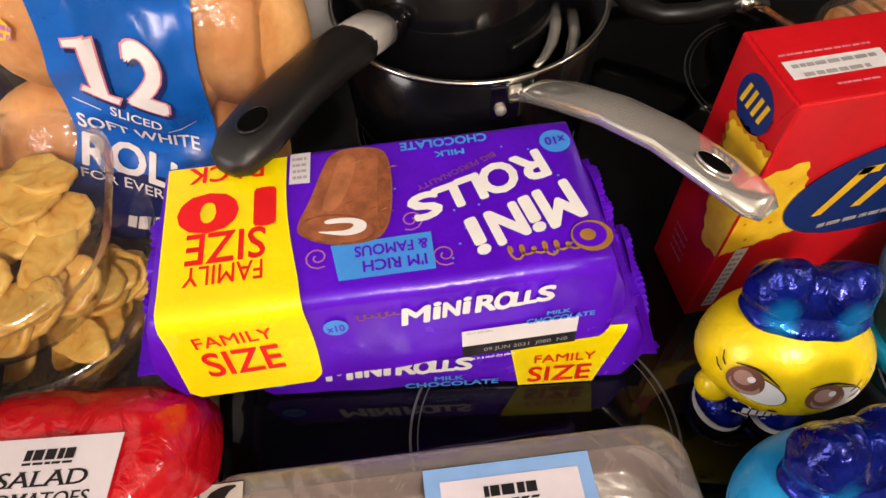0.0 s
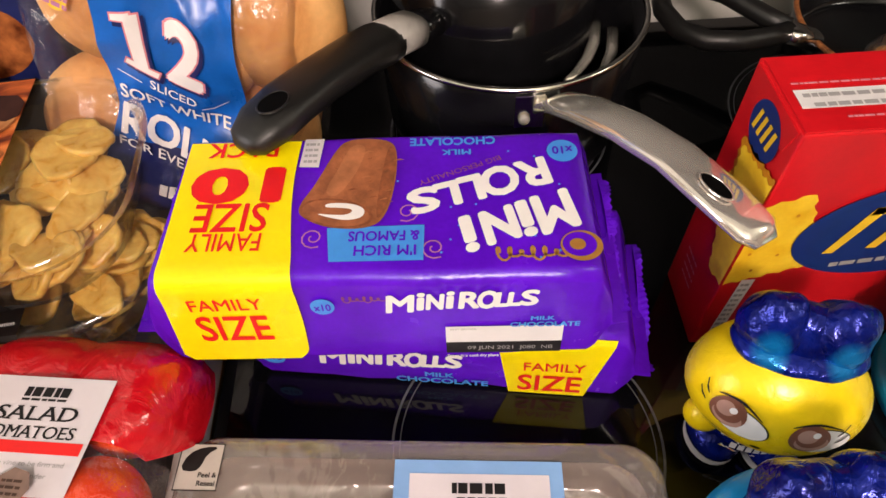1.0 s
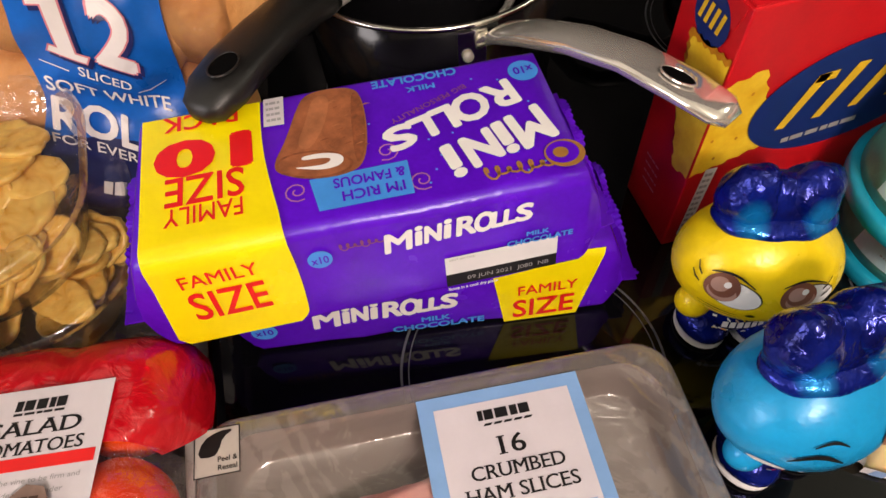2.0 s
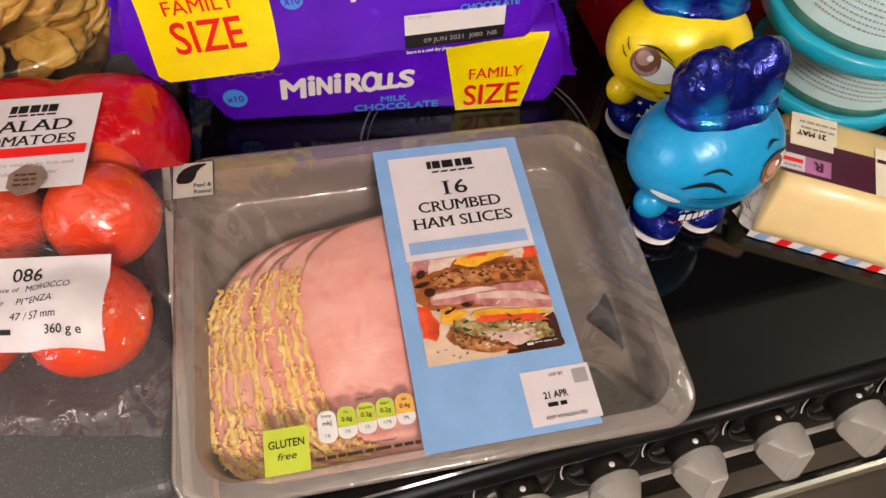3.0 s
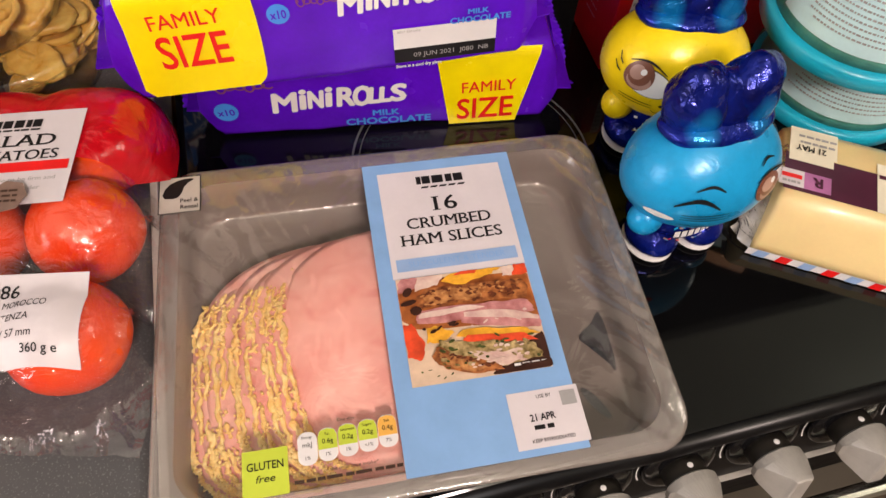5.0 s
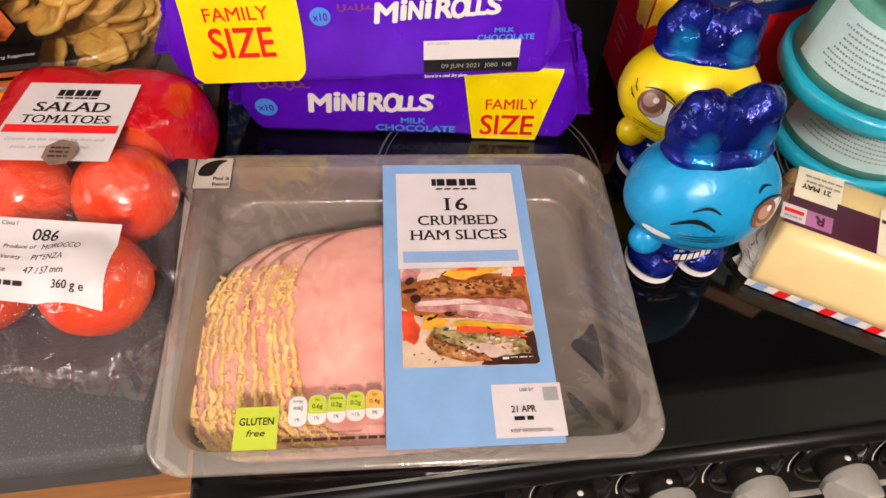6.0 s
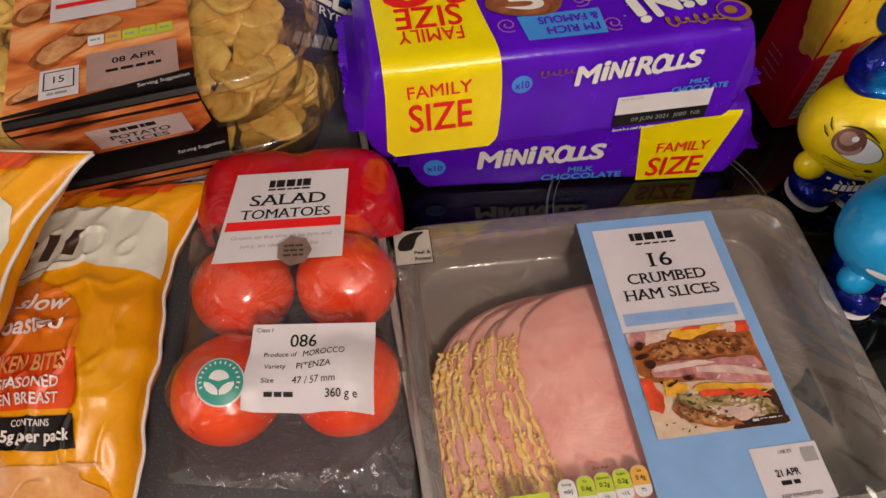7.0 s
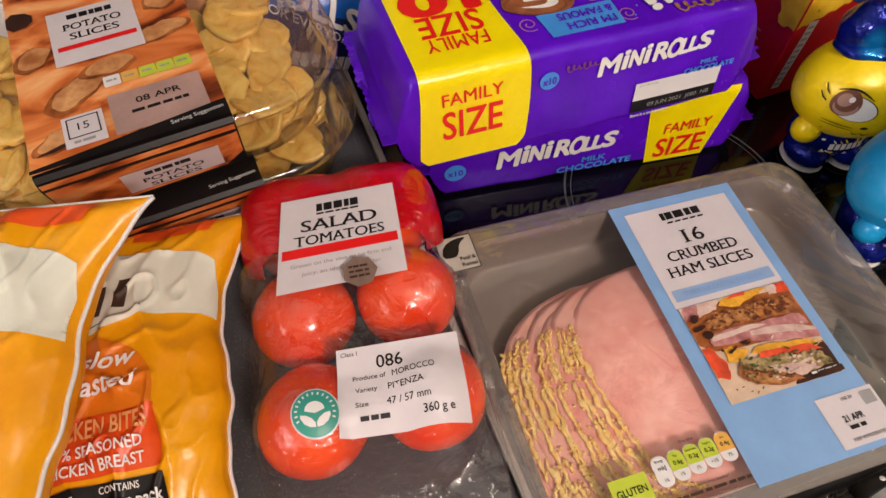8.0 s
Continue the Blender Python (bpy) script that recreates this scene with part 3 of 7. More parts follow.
for hx in (-0.04, 0.45, 0.78):
    part("handle_post", tube([(hx, -0.036, H - 0.080), (hx, 0.02, H - 0.086)], 0.004), M["steel"], cooker)


def hob_ring(cx, cy, r):
    bm = bmesh.new()
    for r0, r1 in ((r - 0.0008, r + 0.0008), (r - 0.0050, r - 0.0042)):
        a = [bm.verts.new(p) for p in circle(r0, 96, H + 0.0003, cx, cy)]
        b = [bm.verts.new(p) for p in circle(r1, 96, H + 0.0003, cx, cy)]
        for i in range(96):
            bm.faces.new((a[i], a[(i + 1) % 96], b[(i + 1) % 96], b[i]))
    part("cooking_zone", bm, M["ring"], cooker, "thin grey cooking zone ring")


for ring in ((0.124, 0.227, 0.0835), (0.135, 0.515, 0.095), (0.43, 0.50, 0.09), (0.43, 0.20, 0.085), (0.70, 0.23, 0.09)):
    hob_ring(*ring)


def control_knob(x):
    m = pose(x, 0.0082, 0.873, 72, 0, 0)
    knob = part("control_knob", lathe([(0.0240, 0.0), (0.0240, 0.0025), (0.0225, 0.0042), (0.0185, 0.0050)], 48), M["enamel"], cooker, "", True)
    knob.matrix_local = m
    part("barrel", lathe([(0.0136, 0.004), (0.0130, 0.016), (0.0124, 0.0175)], 36), M["barrel"], knob, "dark barrel with a white dot", True)
    # the grip: a drum whose end is cut by two slanting facets that leave a flat ridge
    rings = []
    for z, r, w in ((0.0150, 0.0145, 0.0140), (0.0162, 0.0160, 0.0156), (0.0195, 0.0161, 0.0157), (0.0215, 0.0161, 0.0140), (0.0345, 0.0156, 0.0062), (0.0365, 0.0153, 0.0054), (0.0372, 0.0146, 0.0046)):
        a = math.acos(w / r)
        side = r * math.sin(a)
        ring = [Vector((r * math.cos(q), r * math.sin(q), z)) for q in (a + (math.pi - 2 * a) * k / 16 for k in range(17))]
        ring += [Vector((-w, side * (1 - k / 4), z)) for k in range(1, 8)]
        ring += [Vector((r * math.cos(q), r * math.sin(q), z)) for q in (math.pi + a + (math.pi - 2 * a) * k / 16 for k in range(17))]
        ring += [Vector((w, -side * (1 - k / 4), z)) for k in range(1, 8)]
        rings.append(ring)
    part("grip", loft(rings), M["satin"], knob, "worn silver grip")
    part("dot", ball(0.0018, 0.0018, 0.0007, pose(0, 0.0132, 0.0105, -90)), M["white"], knob)
    mp = lambda u, v, h=0.0: m @ Vector((u, v, h))
    arc = [radians(135 + 70 * k / 12) for k in range(13)]
    print_poly("mark", [(0.0262 * math.cos(a), 0.0262 * math.sin(a)) for a in arc] + [((0.0262 + 0.0011 * i / 12) * math.cos(a), (0.0262 + 0.0011 * i / 12) * math.sin(a)) for i, a in zip(range(12, -1, -1), arc[::-1])], M["white"], cooker, mp, 0.0006)
    print_poly("mark", oval(-0.0190, 0.0192, 0.0013, 0.0013, 12), M["white"], cooker, mp, 0.0007)
    hoop = bmesh.new()
    ring_in = [hoop.verts.new(mp(0.0018 * math.cos(q), 0.0272 + 0.0018 * math.sin(q), 0.0006)) for q in (2 * math.pi * k / 20 for k in range(20))]
    ring_out = [hoop.verts.new(mp(0.0026 * math.cos(q), 0.0272 + 0.0026 * math.sin(q), 0.0006)) for q in (2 * math.pi * k / 20 for k in range(20))]
    for k in range(20):
        hoop.faces.new((ring_in[k], ring_in[(k + 1) % 20], ring_out[(k + 1) % 20], ring_out[k]))
    part("mark", hoop, M["white"], cooker)
    bars(-0.026, 0.0265, 0.014, 0.0014, M["grey"], cooker, mp, 5)


for kx in (0.030, 0.087, 0.142, 0.196, 0.252, 0.309, 0.367):
    control_knob(kx)

# ---- cake packs ----


def cake_pack(m, upper, label):
    a, hgt, r, xs, xe = 0.0510, 0.0680, 0.007, 0.1115, 0.123
    lean = 0.17 if upper else 0.07
    t = thing("cake_pack", m, label, "cake pack", "stacked cake packs")

    def settle(q):
        """The soft pack spreads towards its foot."""
        return Vector((q.x, q.y * (1 + lean * (1 - q.z / hgt)), q.z))

    rings = []
    n = 7
    stations = [(-xe - 0.009, 2), (-xe, 1)] + [(-xe + (xe - xs) * (k / 5), None) for k in range(1, 6)] + [(x, 0) for x in np.linspace(-xs + 0.02, xs - 0.02, 9)] + [(xs + (xe - xs) * (k / 5), None) for k in range(0, 5)] + [(xe, 1), (xe + 0.009, 2)]
    for x, kind in stations:
        e = min(max((abs(x) - xs) / (xe - xs), 0), 1)
        if e < 1:
            b, aa, cz, rr = hgt / 2 * math.sqrt(max(1 - e ** 1.6, 0.0004)) * (1 - 0.25 * e), a * (1 - 0.06 * e), hgt / 2 - 0.008 * e, r * (1 - 0.5 * e)
        else:
            b, aa, cz, rr = 0.0007, a * 0.94, hgt / 2 - 0.008, 0.0004
        rr = min(rr, b * 0.95)
        ring = []
        for i, (py, pz) in enumerate(rrect(aa, b, rr, n)):
            q = Vector((x, py, cz + pz))
            if kind in (1, 2):
                q.z += 0.004 * math.sin(py * 60)
            if 0 < e <= 1:
                q += 0.0016 * noise.noise_vector(Vector((x * 120, py * 50, pz * 60)) + Vector((3 if upper else 9, 0, 0)))
            if e < 0.9:
                q += Vector((0, 0.0010, 0.0009)) * noise.noise(Vector((x * 45, py * 30, pz * 30 + (5 if upper else 1))))
            ring.append(settle(q))
        rings.append(ring)
    bm = loft(rings)
    part("wrapper", bm, M["purple"], t, "glossy purple film wrapper", True)
    for side in (-1, 1):
        bm = bmesh.new()
        zs = hgt / 2 - 0.008
        count = 44
        row = []
        for k in range(count + 1):
            y = -a * 0.93 + 2 * a * 0.93 * k / count
            z = zs + 0.004 * math.sin(y * 60)
            crumple = noise.noise_vector(Vector((y * 70, side * 3.0, 4.0 if upper else 8.0)))
            row.append((bm.verts.new((side * (xe + 0.006), y, z + 0.0012)), bm.verts.new((side * (xe + 0.0105 + (0.0012 if k % 2 else 0) + 0.003 * crumple.x), y, z + 0.0012 + 0.007 * crumple.z))))
        for p, q in zip(row, row[1:]):
            bm.faces.new((p[0], q[0], q[1], p[1]))
        part("crimped_seal", bm, M["purple"], t)

    def mp(x, d, h=0.0):
        """x along the pack, d up the front and then back over the top."""
        flat1 = hgt - r
        arc = r * math.pi / 2
        if d < flat1:
            return settle(Vector((x, -a - h, d)))
        if d < flat1 + arc:
            q = (d - flat1) / r
            return settle(Vector((x, -a + r - (r + h) * math.cos(q), hgt - r + (r + h) * math.sin(q))))
        return settle(Vector((x, -a + r + d - flat1 - arc, hgt + h)))

    top0 = hgt - r + r * math.pi / 2 - r + a    # d of the middle of the top

    def mtop(u, v, h=0.0):
        return mp(u, top0 + v, h)

    def mtop_turned(cx, cy):
        return lambda u, v, h=0.0: mtop(cx - u, cy - v, h)

    def ribbon(path, half, mn, mm, h):
        bm = bmesh.new()
        rows = []
        for i, (x, y) in enumerate(path):
            (x0, y0), (x1, y1) = path[max(i - 1, 0)], path[min(i + 1, len(path) - 1)]
            ln = math.hypot(x1 - x0, y1 - y0) or 1
            nx, ny = -(y1 - y0) / ln * half, (x1 - x0) / ln * half
            rows.append((bm.verts.new(mm(x + nx, y + ny, h)), bm.verts.new(mm(x - nx, y - ny, h))))
        for p, q in zip(rows, rows[1:]):
            bm.faces.new((p[0], q[0], q[1], p[1]))
        part("flourish", bm, M[mn], t)

    def script(mm, cx, cy, w, hh, mn, h):
        """The maker's mark as a plain looping line."""
        path = [(cx - w / 2 + w * k / 60 + 0.06 * w * math.cos(k * 0.62), cy + hh * (0.32 + 0.16 * math.sin(k * 0.21)) * math.sin(k * 0.62)) for k in range(61)]
        ribbon(path, hh * 0.07, mn, mm, h)

    if upper:
        def warp(s, q, u, v):
            left = -0.1085 - 0.003 * max(0, (0.05 - v) / 0.05) + 0.010 * max(0, (0.010 - v) / 0.010) - 0.002 * max(0, (v - 0.08) / 0.08)
            right = -0.0420 + 0.0025 * math.sin(v * 38) - 0.012 * max(0, (0.014 - v) / 0.014) ** 2 - 0.004 * max(0, (v - 0.08) / 0.08)
            return left + (right - left) * s, v
        print_patch("yellow_band", -0.1, 0.005, -0.04, top0 + a - 0.006, M["yellow"], t, mp, 0.0013, 8, 60, "bright yellow printed band", warp)
        f = lambda u, v, h=0.0: mp(u, v, h + 0.0009)
        lettering("FAMILY", 0.0086, -0.0765, 0.0525, M["red"], t, f, 0.0011, 0.038, 0.004, 0, 1.5)
        lettering("SIZE", 0.0200, -0.0765, 0.0335, M["red"], t, f, 0.0011, 0.038, 0.012, 0, 0.5)
        hand_set(LINE, 0.0125, 0.078, 0.0430, 0.0520, M["cream"], t, f, 0.0009, 0.055, 0.12, 1.5)
        print_poly("badge", oval(-0.0275, 0.0490, 0.0062, 0.0060), M["skyblue"], t, f, 0.0005)
        lettering("x10", 0.0050, -0.0275, 0.0490, M["purple"], t, f, 0.0009, 0.0085, 0.02)
        script(f, -0.0065, 0.0545, 0.0210, 0.0052, "goldim", 0.0007)
        lettering("MILK", 0.0030, 0.0850, 0.0375, M["skyblue"], t, f, 0.0009, 0.012, 0.03)
        lettering("CHOCOLATE", 0.0036, 0.0865, 0.0325, M["skyblue"], t, f, 0.0009, 0.036, 0.03)
        print_poly("date_panel", rect(0.0345, 0.0175, 0.0965, 0.0310), M["white"], t, f, 0.0006)
        print_poly("date_band", rect(0.0345, 0.0080, 0.0965, 0.0175), M["black"], t, f, 0.0006)
        lettering("09 JUN 2021  J080  NB", 0.0030, 0.0690, 0.0125, M["grey"], t, f, 0.001, 0.046)
        lettering("BEST BEFORE:", 0.0014, 0.0440, 0.0292, M["grey"], t, f, 0.001, 0.014)
        lettering("Store in a cool dry place", 0.0022, 0.0490, 0.0056, M["white"], t, f, 0.001, 0.028, 0.02)
        # the top is printed to be read from the other side
        ft = lambda cx, cy: (lambda u, v, h=0.0: mtop(cx - u, cy - v, h + 0.0009))
        for w, cap, x, y, wd, bo in (("FAMILY", 0.0115, -0.0775, -0.0285, 0.038, 0.004), ("SIZE", 0.0190, -0.0770, -0.0120, 0.039, 0.012), ("10", 0.0235, -0.0775, 0.0110, 0.045, 0.05), ("PACK", 0.0115, -0.0790, 0.0380, 0.040, 0.014)):
            lettering(w, cap, 0, 0, M["red"], t, ft(x, y), 0.0011, wd, bo)
        hand_set(FIRST, 0.0240, 0.064, 0, 0, M["cream"], t, ft(0.0735, -0.0178), 0.0009, 0.055, 0.10, 18)
        hand_set(SECOND, 0.0195, 0.080, 0, 0, M["cream"], t, ft(0.0540, 0.0068), 0.0009, 0.055, 0.08, 16)
        lettering("MILK", 0.004, 0, 0, M["skyblue"], t, ft(0.042, 0.0325), 0.0009, 0.016, 0.03)
        lettering("CHOCOLATE", 0.0058, 0, 0, M["skyblue"], t, ft(0.040, 0.0412), 0.0009, 0.048, 0.03)
        lettering("BIG PERSONALITY", 0.0036, 0, 0, M["goldim"], t, ft(0.0440, 0.0185), 0.0009, 0.048, 0, 0, 22)
        print_poly("badge", oval(0.1010, 0.0320, 0.0085, 0.0085), M["skyblue"], t, mtop, 0.0013)
        lettering("x10", 0.0058, 0, 0, M["purple"], t, ft(0.1010, 0.0320), 0.0009, 0.011, 0.02)
        print_poly("blue_panel", [(-0.0222, -0.0415), (0.0248, -0.0415), (0.0250, -0.0190), (-0.0252, -0.0200)], M["skyblue"], t, mtop, 0.0013)
        lettering("I'M RICH", 0.0062, 0, 0, M["purple"], t, ft(0.0055, -0.0355), 0.0009, 0.031, 0.02)
        lettering("& FAMOUS", 0.0062, 0, 0, M["purple"], t, ft(0.0045, -0.0262), 0.0009, 0.036, 0.02)
        # printed picture of a sponge roll
        print_poly("picture_roll", smooth([(-0.042, -0.004), (-0.041, -0.012), (-0.024, -0.0205), (-0.003, -0.0210), (0.005, -0.013), (0.0090, 0.010), (0.0092, 0.034), (0.005, 0.0435), (-0.010, 0.0460), (-0.022, 0.0440), (-0.0275, 0.033), (-0.035, 0.010)]), M["choc"], t, mtop, 0.0014)
        print_poly("picture_shade", smooth([(-0.001, -0.016), (0.0040, -0.012), (0.0082, 0.010), (0.0085, 0.034), (0.004, 0.041), (0.001, 0.018)]), M["chocdark"], t, mtop, 0.0016)
        print_poly("picture_light", smooth([(-0.030, 0.004), (-0.022, 0.000), (-0.012, 0.020), (-0.008, 0.040), (-0.018, 0.041), (-0.023, 0.022)]), M["choclt"], t, mtop, 0.0016)
        rng = random.Random(9)
        for k in range(16):
            x, y = rng.uniform(-0.022, 0.004), rng.uniform(-0.004, 0.036)
            print_poly("picture_grain", [(x + 0.2 * y, y), (x + 0.2 * y + rng.uniform(0.003, 0.007), y + 0.0006), (x + 0.2 * y + 0.004, y + 0.0016)], M[rng.choice(("chocdark", "choclt"))], t, mtop, 0.0018)
        print_poly("picture_end", oval(-0.0215, -0.0105, 0.0200, 0.0098, 28, -13), M["chocdark"], t, mtop, 0.0019)
        print_poly("picture_sponge", oval(-0.0215, -0.0105, 0.0185, 0.0084, 28, -13), M["choc"], t, mtop, 0.0020)
        print_poly("picture_cream", smooth([(-0.027, -0.0035), (-0.014, -0.0040), (-0.006, -0.0080), (-0.007, -0.0140), (-0.015, -0.0160), (-0.024, -0.0140), (-0.033, -0.0105), (-0.024, -0.0118), (-0.015, -0.0122), (-0.012, -0.0085), (-0.019, -0.0070), (-0.028, -0.0068)]), M["cream"], t, mtop, 0.0022)
        print_poly("brand_mark", oval(0.1035, -0.0345, 0.0105, 0.0095, 24), M["gold"], t, mtop, 0.0014)
        print_poly("brand_mark", oval(0.1025, -0.0338, 0.0085, 0.0076, 24), M["purple"], t, mtop, 0.0016)
        print_poly("brand_mark", oval(0.1015, -0.0340, 0.0040, 0.0036, 24), M["gold"], t, mtop, 0.0018)
        script(mtop, 0.0775, -0.0385, 0.034, 0.0095, "gold", 0.0015)
        print_poly("sticker", [(-0.0455, 0.024), (-0.0345, 0.0235), (-0.0335, 0.046), (-0.0445, 0.046)], M["pinkwhite"], t, mtop, 0.0015)
        for k in range(4):
            bars(-0.0395, 0.028 + 0.0045 * k, 0.008, 0.002, M["grey"], t, mtop, 3, 0.0018)
        rng = random.Random(4)
        for k in range(26):
            x, y = rng.uniform(-0.035, 0.11), rng.uniform(-0.045, 0.046)
            print_poly("sparkle", oval(x, y, 0.0007, 0.0007, 6), M["skyblue"], t, mtop, 0.0011)
        for cx, cy, k in ((-0.032, -0.026, 1), (0.016, -0.010, -1), (0.030, -0.034, 1)):
            path = [(cx + k * 0.0045 * q / 14 * math.cos(q * 0.55), cy + 0.0045 * q / 14 * math.sin(q * 0.55)) for q in range(4, 22)]
            ribbon(path, 0.0004, "lilac", mtop, 0.0012)
    else:
        print_patch("yellow_band", 0.0, 0.0015, 1.0, 0.066, M["yellow"], t, mp, 0.0012, 8, 30, "bright yellow printed band", lambda s, q, u, v: ((0.0465 - 0.0100 * q) + s * ((0.0945 + 0.0115 * q) - (0.0465 - 0.0100 * q)), v))
        f = lambda u, v, h=0.0: mp(u, v, h + 0.0009)
        lettering("FAMILY", 0.0095, 0.0730, 0.0365, M["red"], t, f, 0.0011, 0.037, 0.004, 0, 2)
        lettering("SIZE", 0.0190, 0.0715, 0.0165, M["red"], t, f, 0.0011, 0.039, 0.012, 0, 1)
        hand_set(LINE, 0.0165, 0.0915, -0.0290, 0.0335, M["cream"], t, f, 0.0009, 0.055, 0.12, 1)
        lettering("MILK", 0.0050, 0.0020, 0.0180, M["skyblue"], t, f, 0.0009, 0.018, 0.03)
        lettering("CHOCOLATE", 0.0058, 0.0035, 0.0105, M["skyblue"], t, f, 0.0009, 0.059, 0.03)
        print_poly("badge", oval(-0.1050, 0.0265, 0.0080, 0.0080), M["skyblue"], t, f, 0.0005)
        lettering("x10", 0.0055, -0.1050, 0.0265, M["purple"], t, f, 0.0009, 0.011, 0.02)
        script(f, -0.0900, 0.0480, 0.036, 0.0095, "goldim", 0.0006)
    return t


cake_pack(pose(0.0780, 0.3235, H, 0, 0, -8.0), False, "purple cake pack lying under another on the hob")
cake_pack(pose(0.0465, 0.3150, H + 0.0685, 0, 0, -2.8), True, "purple and yellow family pack of ten chocolate cake rolls")

# ---- ham tray ----
ham_tray = thing("ham_tray", pose(0.053, 0.116, H + 0.0048, 0, 2.0, -3.8), "clear plastic tray of crumbed ham with a blue label", "ham pack")
RA, RB = 0.1335, 0.1028


def ring3(a, b, r, z, n=8):
    return [Vector((x, y, z)) for x, y in rrect(a, b, r, n)]


prof = [(RA - 0.0005, RB - 0.0005, 0.0205, 0.0285), (RA, RB, 0.021, 0.031), (RA, RB, 0.021, 0.0330), (RA - 0.0015, RB - 0.0015, 0.0205, 0.0338)]
rim = loft([ring3(*p) for p in prof] + [ring3(RA - 0.0110, RB - 0.0110, 0.021, 0.0338)], False, False)
part("rim", rim, M["rim"], ham_tray, "clear moulded plastic rim", True)
body = loft([ring3(RA - 0.0110, RB - 0.0110, 0.021, 0.0336), ring3(RA - 0.0116, RB - 0.0116, 0.0235, 0.0310), ring3(RA - 0.0124, RB - 0.0124, 0.023, 0.0300), ring3(RA - 0.0132, RB - 0.0132, 0.0225, 0.0180), ring3(RA - 0.0142, RB - 0.0142, 0.022, 0.0040), ring3(RA - 0.0170, RB - 0.0170, 0.020, 0.0016)], False, True)
part("tray", body, M["tray"], ham_tray, "hazy grey moulded plastic tray", True)


def lid_z(u, v):
    return 0.0345 - 0.0008 * max(0, 1 - (u / 0.115) ** 2) * max(0, 1 - (v / 0.09) ** 2)


def mlid(u, v, h=0.0):
    return Vector((u, v, lid_z(u, v) + h))


bm = bmesh.new()
nu, nv = 120, 96


def lid_wrinkle(p):
    """Taut diagonal creases, strongest beside the label and in the corners."""
    far = min(1.0, max(0.0, (abs(p.x - 0.034) - 0.046) / 0.03)) * (1.0 if p.x > 0 else 0.25)
    a = noise.noise(Vector((p.x * 75 + p.y * 40, p.y * 16 - p.x * 9, 2.0)))
    b = noise.noise(Vector((p.x * 150 - p.y * 60, p.y * 40 + p.x * 30, 7.0)))
    return Vector((p.x, p.y, p.z + far * (0.0020 * max(0, 1 - abs(a) * 4.5) + 0.0008 * b)))


grid = [[bm.verts.new(lid_wrinkle(mlid(-RA + 0.003 + (2 * RA - 0.006) * i / nu, -RB + 0.003 + (2 * RB - 0.006) * j / nv))) for i in range(nu + 1)] for j in range(nv + 1)]
for j in range(nv):
    for i in range(nu):
        cx, cy = abs(-RA + 2 * RA * (i + 0.5) / nu), abs(-RB + 2 * RB * (j + 0.5) / nv)
        if max(cx - RA + 0.0215, 0) ** 2 + max(cy - RB + 0.0215, 0) ** 2 < 0.0210 ** 2:
            bm.faces.new((grid[j][i], grid[j][i + 1], grid[j + 1][i + 1], grid[j + 1][i]))
for v in [v for v in bm.verts if not v.link_faces]:
    bm.verts.remove(v)
part("lid_film", bm, M["lidfilm"], ham_tray, "clear crinkled peel-off film", True).visible_shadow = False

# ham slices, laid like shingles; each has a crumbed edge


def slice_outline(rng, lean):
    pts = []
    for k in range(64):
        t = 2 * math.pi * k / 64
        c, s = math.cos(t), math.sin(t)
        e = 2 / (2.9 if s > 0 else 4.6)
        x = 0.066 * abs(c) ** e * (1 if c > 0 else -1)
        y = 0.0705 * abs(s) ** e * (1 if s > 0 else -1)
        if x < 0 and y > 0:
            y -= 0.15 * abs(x)
        x -= 0.16 * lean * y
        w = 1 + 0.012 * noise.noise(Vector((c * 2, s * 2, rng)))
        pts.append((x * w, y * w))
    return pts


